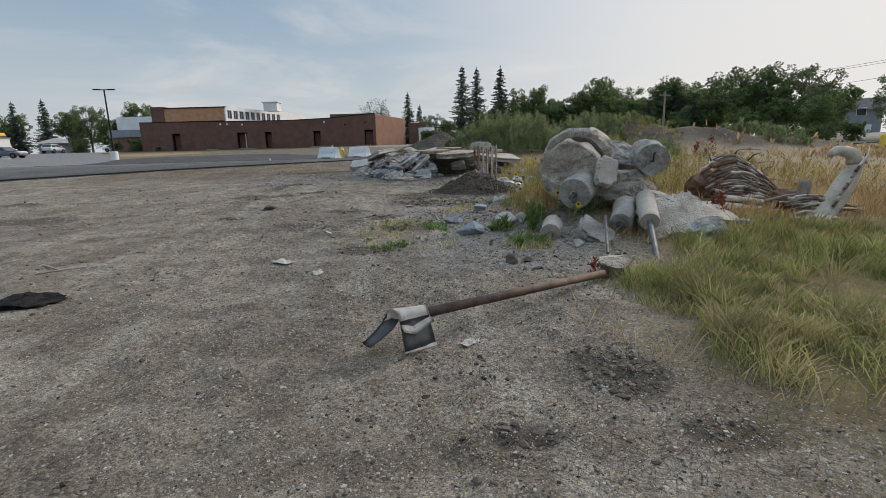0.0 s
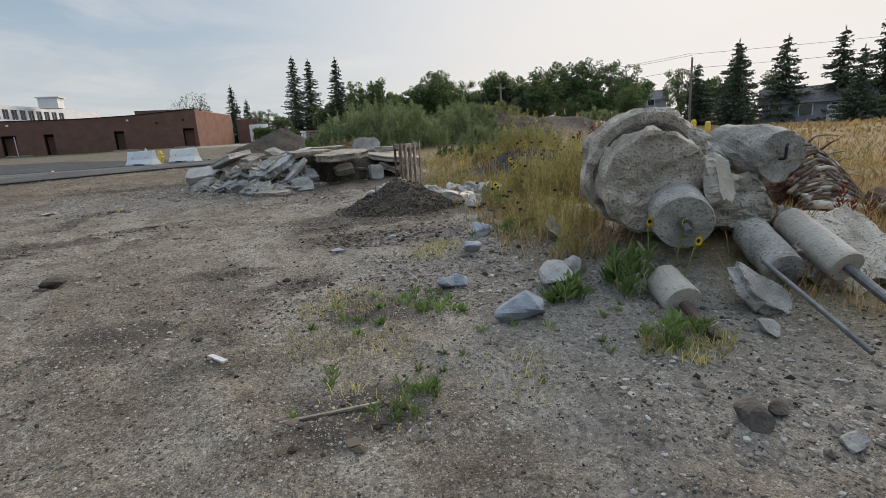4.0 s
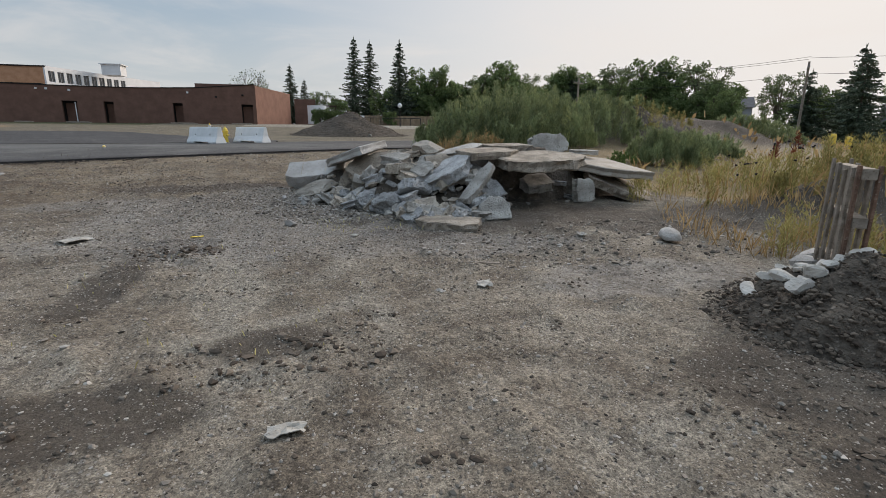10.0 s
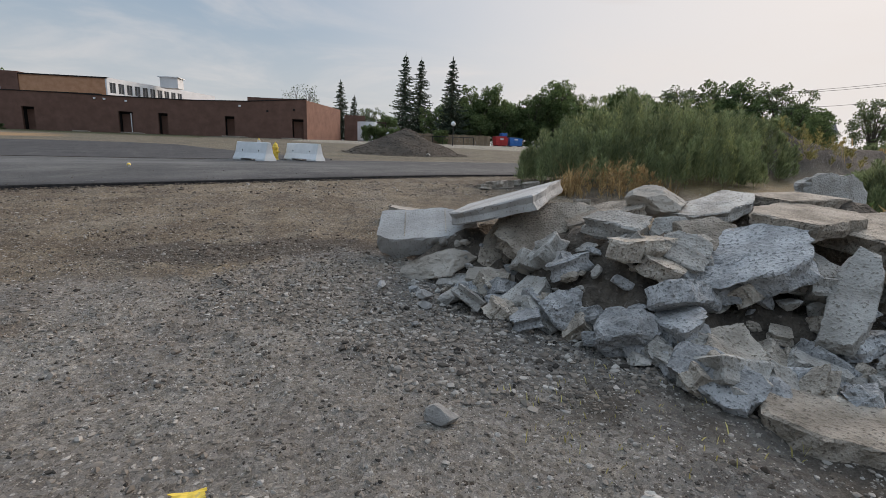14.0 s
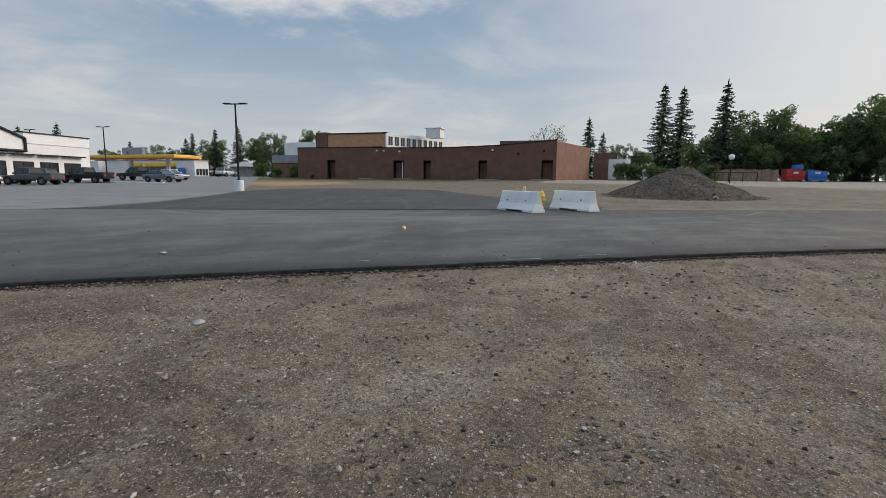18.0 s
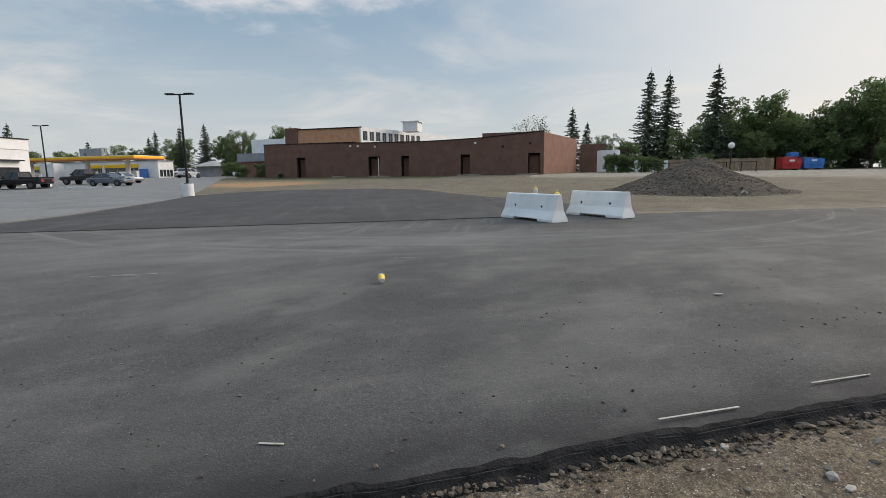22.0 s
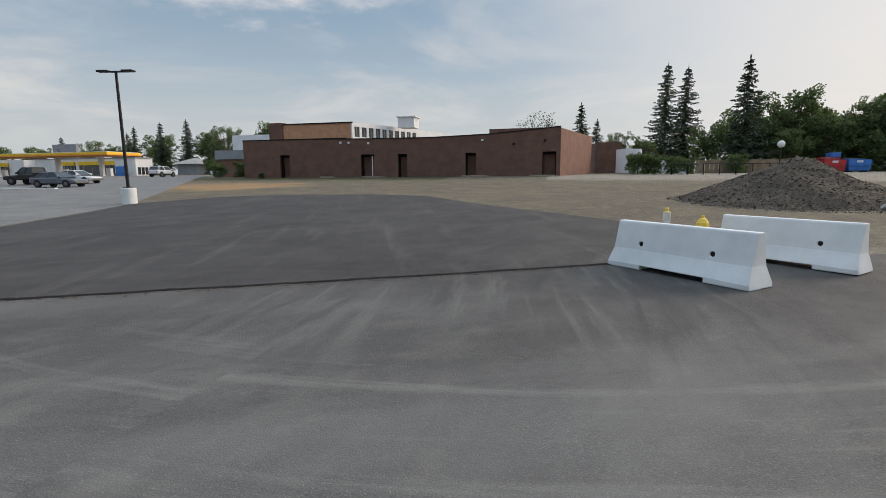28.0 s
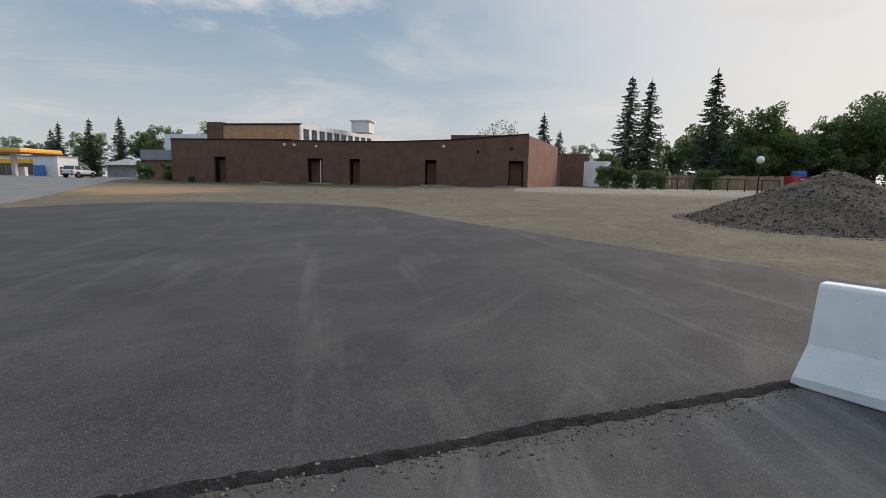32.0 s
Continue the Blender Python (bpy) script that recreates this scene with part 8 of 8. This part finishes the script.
FR = random.Random(63)
for cx, cy, rx, ry, n, lo, hi in ((3.0, 10.2, 1.3, 1.5, 42, 0.55, 1.0), (4.8, 15.2, 1.8, 1.0, 34, 0.4, 0.8), (1.6, 9.2, 0.7, 0.7, 14, 0.25, 0.5), (4.6, 12.6, 1.2, 1.0, 20, 0.4, 0.8), (6.9, 17.5, 1.6, 1.2, 16, 0.5, 0.9)):
    for _ in range(n):
        a, r_ = FR.uniform(0, math.tau), math.sqrt(FR.random())
        spent_flower(cx + rx * r_ * math.cos(a), cy + ry * r_ * math.sin(a), FR.uniform(lo, hi), FR.uniform(-0.06, 0.06))


# ---- trees ----
def crown_leaves(centres, per, size, rs):
    B, T, W = [], [], []
    for (cx, cy, cz), r in centres:
        d = rs.normal(size=(per, 3))
        d /= np.linalg.norm(d, axis=1, keepdims=True)
        p = np.array([cx, cy, cz]) + d * r * rs.uniform(0.45, 1.08, (per, 1)) * np.array([1, 1, 0.8])
        o = d + rs.normal(size=(per, 3)) * 0.8 + np.array([0, 0, -0.1])
        o /= np.linalg.norm(o, axis=1, keepdims=True)
        B.append(p), T.append(p + o * rs.uniform(0.6, 1.3, (per, 1)) * size), W.append(np.full(per, size * 0.75))
    return np.concatenate(B), np.concatenate(T), np.concatenate(W)


def leaf_mesh(name, base, tip, width, m, parent):
    """Leaves as diamonds between their base and tip points."""
    n = len(base)
    d = tip - base
    side = np.cross(d, NR.normal(size=(n, 3)))
    side /= np.linalg.norm(side, axis=1, keepdims=True) + 1e-9
    half = base + d * 0.5
    w = np.asarray(width, float).reshape(-1, 1) * 0.5
    v = np.stack([base, half + side * w, tip, half - side * w], 1)
    me = bpy.data.meshes.new(name)
    me.from_pydata(v.reshape(-1, 3).tolist(), [], (np.arange(n)[:, None] * 4 + np.arange(4)).tolist())
    me.materials.append(m)
    ob = new(name, me)
    ob.parent = parent
    return ob


def broad_tree(seed, h, spread, leaf_m, label, per=64, size=0.30, dense=105, bare=False, low=0.06):
    rs, q = np.random.RandomState(seed), random.Random(seed)
    e = empty("tree", 0, 0, 0)
    bm = bmesh.new()
    fork = h * 0.22
    rod(bm, (0, 0, -0.3), (0, 0, fork), h * 0.022, h * 0.016, n=8)
    centres, tips = [], []
    for i in range(11):
        a = math.tau * i / 11 + q.uniform(-0.3, 0.3)
        r = spread * q.uniform(0.25, 0.8)
        tip = Vector((math.cos(a) * r, math.sin(a) * r, h * q.uniform(0.55, 0.95)))
        start = Vector((0, 0, fork * q.uniform(0.7, 1.0)))
        elbow = start.lerp(tip, 0.5) + Vector((0, 0, h * 0.06))
        rod(bm, start, elbow, h * 0.011, h * 0.007, n=6)
        rod(bm, elbow, tip, h * 0.007, h * 0.002, n=5)
        for k in range(3 if not bare else 9):
            t2 = elbow.lerp(tip, q.uniform(0.1, 0.9)) + Vector((q.uniform(-1, 1), q.uniform(-1, 1), q.uniform(-0.2, 0.9))) * spread * (0.3 if not bare else 0.34)
            rod(bm, elbow.lerp(tip, q.uniform(0, 0.7)), t2, h * 0.004, h * 0.0014, n=4)
            tips.append(t2)
        tips.append(tip)
    part("trunk", bm, BARK, e)
    # a few main masses, each of many small clumps
    masses = [(Vector((0, 0, h * 0.6)), spread * 0.62)]
    for i in range(8):
        a, u = math.tau * i / 8 + q.uniform(-0.4, 0.4), q.random()
        masses.append((Vector((math.cos(a) * spread * 0.52, math.sin(a) * spread * 0.52, h * lerp(low + 0.16, 0.78, u))), spread * q.uniform(0.34, 0.5)))
    while len(centres) < dense:
        c, r = q.choice(masses)
        d = Vector((q.gauss(0, 1), q.gauss(0, 1), q.gauss(0, 1))).normalized() * r * q.uniform(0.55, 1.08)
        p = c + Vector((d.x, d.y, d.z * 1.15))
        if h * low < p.z < h * 1.0:
            centres.append((tuple(p), spread * q.uniform(0.09, 0.19)))
    centres += [(tuple(t), spread * 0.13) for t in tips]
    if bare:
        centres = [(tuple(t), spread * 0.12) for t in tips]
    B, T, W = crown_leaves(centres, per, size, rs)
    leaf_mesh("crown", B, T, W * 1.15, leaf_m, e)
    return tagged(e, label, "tree", "broadleaf trees")


def spruce(seed, h, spread, label, tiers=30):
    """Whorls of drooping boughs whose tips turn up, with gaps between them."""
    rs, q = np.random.RandomState(seed), random.Random(seed)
    e = empty("spruce_tree", 0, 0, 0)
    part("trunk", rod(bmesh.new(), (0, 0, -0.3), (0, 0, h * 0.99), h * 0.013, 0.02, n=8), BARK, e)
    B, T, W = [], [], []
    for i in range(tiers):
        u0 = i / tiers
        for k in range(max(6, int(17 * (1 - u0 * 0.5)))):
            u = min(0.99, max(0.0, u0 + q.uniform(-0.42, 0.42) / tiers))
            z = h * (0.05 + 0.94 * u)
            r = spread * (1 - u) ** 0.88 * (1.0 if u > 0.12 else 0.82) + 0.12
            a = q.uniform(0, math.tau)
            rr_ = r * (q.uniform(0.86, 1.18) if q.random() < 0.34 else q.uniform(0.45, 0.9))
            n = max(3, int(rr_ / 0.2))
            f = np.linspace(0.08, 1, n)
            drop = rr_ * (0.50 * f - 0.30 * f ** 3)
            p = np.stack([math.cos(a) * rr_ * f, math.sin(a) * rr_ * f, z - drop], 1)
            for _ in range(4):
                o = np.stack([math.cos(a) * np.ones(n) * 0.6, math.sin(a) * np.ones(n) * 0.6, -0.30 * np.ones(n)], 1) + rs.normal(size=(n, 3)) * np.array([0.5, 0.5, 0.22])
                o /= np.linalg.norm(o, axis=1, keepdims=True)
                B.append(p + rs.normal(size=p.shape) * np.array([0.07, 0.07, 0.04])), T.append(p + o * rs.uniform(0.22, 0.46, (n, 1))), W.append(np.full(n, 0.17))
    B.append(np.array([[0, 0, h * 0.95]] * 6)), T.append(np.array([[0.1 * math.cos(i), 0.1 * math.sin(i), h * (1.0 + 0.006 * i)] for i in range(6)])), W.append(np.full(6, 0.09))
    leaf_mesh("crown", np.concatenate(B), np.concatenate(T), np.concatenate(W), NEEDLE, e)
    return tagged(e, label, "spruce", "spruce trees")


def put(ob, x, y, z=None, s=1.0, sz=None, rz=0, copy=True, label=""):
    if x < -62:         # the far street behind the fuel station
        x, y, s, sz = -10 + (x + 10) * 1.5, 28 + (y - 28) * 1.5, s * 1.5, sz and sz * 1.5
    elif 13 < x < 50 and 74 < y < 100 and s < 1.5:
        x, y, s = -10 + (x + 10) * 1.28, 28 + (y - 28) * 1.28, s * 1.28
        sz = s * 0.84
    m = pose(x, y, gz(x, y) - 0.1 if z is None else z, 0, 0, rz) @ Matrix.Diagonal((s, s, sz or s, 1))
    if copy:
        c = copy_thing(ob, Matrix.Identity(4))
    else:
        c = ob
    c.matrix_basis = m
    return tagged(c, label) if label else c


SP = [spruce(1, 17.0, 4.0, "tall dark green spruce behind the field"), spruce(2, 14.0, 3.5, "tall dark green spruce behind the field", 26), spruce(3, 11.0, 4.2, "broad dark green spruce by the houses", 22)]
put(SP[0], 5.3, 116, s=1.02, copy=False)
put(SP[1], 12.0, 100, s=1.04, rz=40, copy=False)
put(SP[2], 58.5, 55, s=0.98, copy=False, rz=10)
for i, (k, x, y, s) in enumerate(((0, 8.7, 118, 1.0), (1, -7.7, 122, 0.88), (1, -4.9, 122, 0.67), (2, 62, 51, 0.98), (2, 55, 58, 0.75), (2, 66, 47, 1.0), (2, 69, 44, 1.1), (2, 74, 42, 1.05), (2, 52.5, 50, 0.85), (2, 80, 40, 1.0), (2, 60, 41, 0.72), (1, 38, 92, 0.85), (2, 26, 84, 0.55),
                                  (2, 30, 83, 0.6), (2, 22, 88, 0.6), (1, -96, 119, 0.82), (1, -101, 117, 0.75), (1, -91, 121, 0.86), (1, -106, 120, 0.68), (1, -115, 112, 0.6), (2, 34, 78, 0.6), (1, -150, 110, 0.9), (1, -145, 104, 0.8), (1, -139, 112, 0.95), (1, -86, 124, 0.7))):
    put(SP[k], x, y, s=s, rz=37 * i)
BT = [broad_tree(11, 11.5, 4.6, LEAF, "leafy green tree in the belt behind the field"), broad_tree(12, 10.0, 4.2, LEAF, "leafy green tree in the belt behind the field"), broad_tree(13, 12.5, 4.4, LEAF2, "pale green poplar in the belt behind the field", 40, 0.28, 90), broad_tree(14, 9.0, 4.4, LEAF, "leafy green tree in the belt behind the field")]
BARE = broad_tree(15, 9.5, 4.6, LEAF2, "half-bare elm behind the brick building", 7, 0.26, 10, True)
put(BARE, -14.7, 118, copy=False, s=1.06)
for k, (x, y) in enumerate(((19, 106), (28, 104), (40, 96), (24, 112))):
    put(BT[k], x, y, rz=50 * k, copy=False)
q = random.Random(31)
for i, (x, y, s) in enumerate(((15, 112, 0.9), (22, 103, 0.85), (31, 99, 1.05), (35, 97, 0.95), (37.5, 94, 1.1), (43, 92, 1.0), (46, 90, 1.08), (49.5, 87, 1.0), (52, 84, 1.08), (55, 82, 0.98), (58, 79, 1.02), (61, 78, 0.9), (33, 104, 1.15), (45, 98, 1.2), (26, 99, 0.8), (17, 100, 0.6), (10, 108, 0.6), (1.5, 112, 0.62),
                              (64, 70, 0.75), (68, 66, 0.8), (47, 62, 0.5), (57, 60, 0.6), (73, 60, 0.7), (84, 48, 0.75), (92, 36, 0.8), (44, 72, 0.45), (-2, 114, 0.55), (14.5, 98, 0.55), (20, 92, 0.5), (54, 73, 0.7), (29, 92, 0.6), (16, 104, 0.72), (20, 99, 0.66), (24, 105, 0.8), (30, 106, 0.85), (38, 101, 0.9), (42, 99, 0.85), (50, 92, 0.9), (34, 93, 0.72), (40, 89, 0.75), (45, 85, 0.75), (27, 97, 0.7), (13, 103, 0.5), (52, 78, 0.66), (57, 74, 0.6), (36, 86, 0.6), (42, 84, 0.6), (48, 79, 0.55), (25, 93, 0.55))):
    put(BT[i % 4], x, y, s=s * q.uniform(0.94, 1.06), rz=q.uniform(0, 360))
for i, (x, y, s) in enumerate(((-70, 122, 0.95), (-76, 120, 0.85), (-82, 122, 0.95), (-64, 124, 1.0), (-88, 124, 0.85), (-58, 126, 0.85), (-112, 116, 0.7), (-122, 112, 0.7), (-52, 128, 0.8), (-128, 108, 0.75), (-134, 102, 0.75), (-110, 122, 0.8), (-103, 126, 0.85), (-141, 98, 0.8))):
    put(BT[i % 4], x, y, s=s, rz=q.uniform(0, 360))
SH = broad_tree(16, 2.6, 1.6, LEAF, "low green shrub beside the brick building", 50, 0.16, 60)
put(SH, -2.2, 88.5, copy=False, s=0.95)
for x, y, s in ((-0.6, 88, 0.85), (1.3, 88, 0.8), (3.0, 88.5, 0.7), (46, 60, 1.0), (50, 60, 0.9), (-55, 90, 0.9), (-58, 89, 0.8), (41, 56, 0.7), (63, 40, 1.1), (66, 37, 1.0), (43, 57, 0.8), (-66, 112, 1.2), (-78, 112, 1.2), (-46.5, 82, 0.3), (9, 92, 0.9), (16, 90, 1.1), (19, 86, 1.1), (23, 82, 1.2), (27, 80, 1.2), (31, 76, 1.2)):
    put(SH, x, y, s=s, rz=q.uniform(0, 360))

# ---- loose stones on the lot ----
pts = []
q = random.Random(77)


def strew(n, cx, cy, rx, ry, lo, hi, out):
    for _ in range(n):
        a, r = q.uniform(0, math.tau), math.sqrt(q.random())
        x, y = cx + rx * r * math.cos(a), cy + ry * r * math.sin(a)
        if y > near_edge(x) - 0.08:
            continue
        s = lo + (hi - lo) * q.random() ** 3
        out.append((x, y, ground_z(x, y) + s * 0.02, s))


for n, cx, cy, rx, ry, lo, hi in ((16000, 0.0, 2.4, 2.0, 1.7, 0.0025, 0.009), (12000, -0.6, 4.8, 2.6, 1.6, 0.003, 0.010), (9000, -1.2, 7.2, 2.6, 1.6, 0.0035, 0.011), (7000, -2.8, 14.6, 2.6, 1.6, 0.004, 0.013), (8000, -4.6, 17.6, 2.2, 1.6, 0.004, 0.014), (5000, -0.2, 3.2, 2.8, 2.2, 0.004, 0.013), (4500, -0.8, 6.3, 3.0, 2.4, 0.005, 0.015), (4500, -1.6, 9.2, 3.4, 2.6, 0.005, 0.015), (4000, -2.4, 12.4, 3.6, 2.6, 0.005, 0.015), (9000, -3.6, 16.2, 3.0, 2.2, 0.005, 0.016), (5200, -3.4, 17.6, 1.6, 1.0, 0.005, 0.022), (4200, -2.6, 16.7, 1.2, 1.0, 0.006, 0.026),
                                 (6500, -6.5, 20.8, 4.2, 2.6, 0.006, 0.017), (3500, -9.5, 20.6, 4.0, 1.8, 0.006, 0.018), (2000, 0.8, 8.0, 1.2, 1.2, 0.006, 0.03), (1800, 1.4, 5.6, 1.2, 1.0, 0.005, 0.025), (2000, -4.5, 7.5, 2.6, 4.0, 0.006, 0.018), (2500, -7, 13, 3, 6, 0.008, 0.024), (1500, 0.5, 14.2, 2.5, 1.0, 0.006, 0.03), (1500, -3.0, 24.2, 3.5, 1.4, 0.008, 0.03)):
    strew(n, cx, cy, rx, ry, lo, hi, pts)
pebbles("gravel", pts, GRAVEL, "scattered grey gravel pressed into the dirt", "gravel", 5, 0.7)
pts = []
for n, cx, cy, rx, ry, lo, hi in ((420, 1.0, 2.7, 0.28, 0.32, 0.004, 0.02), (45, 0.95, 2.55, 0.16, 0.2, 0.012, 0.038), (900, 0.3, 9.6, 1.1, 0.6, 0.005, 0.024), (400, -0.5, 7.6, 0.9, 0.5, 0.006, 0.025), (900, 0.0, 10.9, 1.4, 0.5, 0.005, 0.022), (120, -4.3, 14.5, 0.45, 0.25, 0.01, 0.04), (160, -3.2, 12.0, 0.7, 0.3, 0.01, 0.035), (140, -2.0, 8.0, 1.6, 1.2, 0.006, 0.028),
                                 (500, -5.0, 19.3, 1.6, 1.0, 0.006, 0.026), (300, -7.0, 21.0, 3.0, 1.0, 0.006, 0.026), (200, -1.0, 4.0, 3.0, 2.0, 0.005, 0.022), (200, -3.0, 10.5, 2.0, 2.0, 0.006, 0.025), (120, -3.9, 5.0, 1.5, 1.2, 0.006, 0.03), (160, -8.5, 23.0, 3.0, 0.5, 0.01, 0.05), (90, 0.2, 1.4, 1.6, 0.6, 0.006, 0.025)):
    strew(n, cx, cy, rx, ry, lo, hi, pts)
for _ in range(210):
    cx, cy = q.uniform(-5.6, 1.2), q.uniform(1.2, 20.0)
    r_, big = q.uniform(0.06, 0.30), q.uniform(0.008, 0.024)
    strew(int(q.uniform(6, 34)), cx - 0.12 * max(0.0, cy - 10), cy, r_, r_ * q.uniform(0.3, 0.8), 0.004, big, pts)
for cx, cy, r_, n_, big in ((-0.1, 9.45, 0.8, 420, 0.036), (-0.6, 10.5, 0.3, 70, 0.032), (-0.6, 9.85, 0.5, 170, 0.032), (-1.1, 8.15, 0.4, 90, 0.035), (-1.0, 5.9, 0.35, 80, 0.035), (-4.3, 11.0, 0.18, 40, 0.05), (-3.7, 8.4, 0.2, 30, 0.05), (-4.4, 14.65, 0.5, 120, 0.03), (-5.3, 18.85, 0.8, 160, 0.03), (-4.3, 18.8, 0.8, 140, 0.03), (0.34, 2.05, 0.14, 40, 0.03), (1.33, 2.05, 0.14, 40, 0.03), (0.1, 2.75, 0.3, 60, 0.022), (-1.65, 8.8, 0.3, 50, 0.03)):
    strew(n_, cx, cy, r_, r_ * 0.6, 0.005, big, pts)
pebbles("soil_clods", pts, CLODS, "loose dark clods of dirt strewn over the lot", "soil", 6, 0.6)
pts = []
for _ in range(900):
    x = q.uniform(-26, 4)
    y = near_edge(x) + abs(q.gauss(0, 1.6)) + 0.1
    s = q.uniform(0.004, 0.012)
    pts.append((x, y, gz(x, y) + 0.068, s))
for _ in range(4200):
    x = q.uniform(-20, -9.0)
    y = far_edge(x) - abs(q.gauss(0, 0.16)) + 0.08
    s = 0.003 + 0.012 * q.random() ** 2
    pts.append((x, y, gz(x, y) + (0.077 if y > far_edge(x) + 0.05 else 0.067), s))
for _ in range(5200):
    x = q.uniform(-16, 2)
    y = near_edge(x) - 0.04 - abs(q.gauss(0, 0.09))
    s = 0.004 + 0.020 * q.random() ** 3
    pts.append((x, y, ground_z(x, y) + s * 0.3 + 0.012 * (y > near_edge(x) - 0.1), s))
pebbles("road_grit", pts, CLODS, "fine grit lying on the asphalt", "gravel", 8, 0.6)
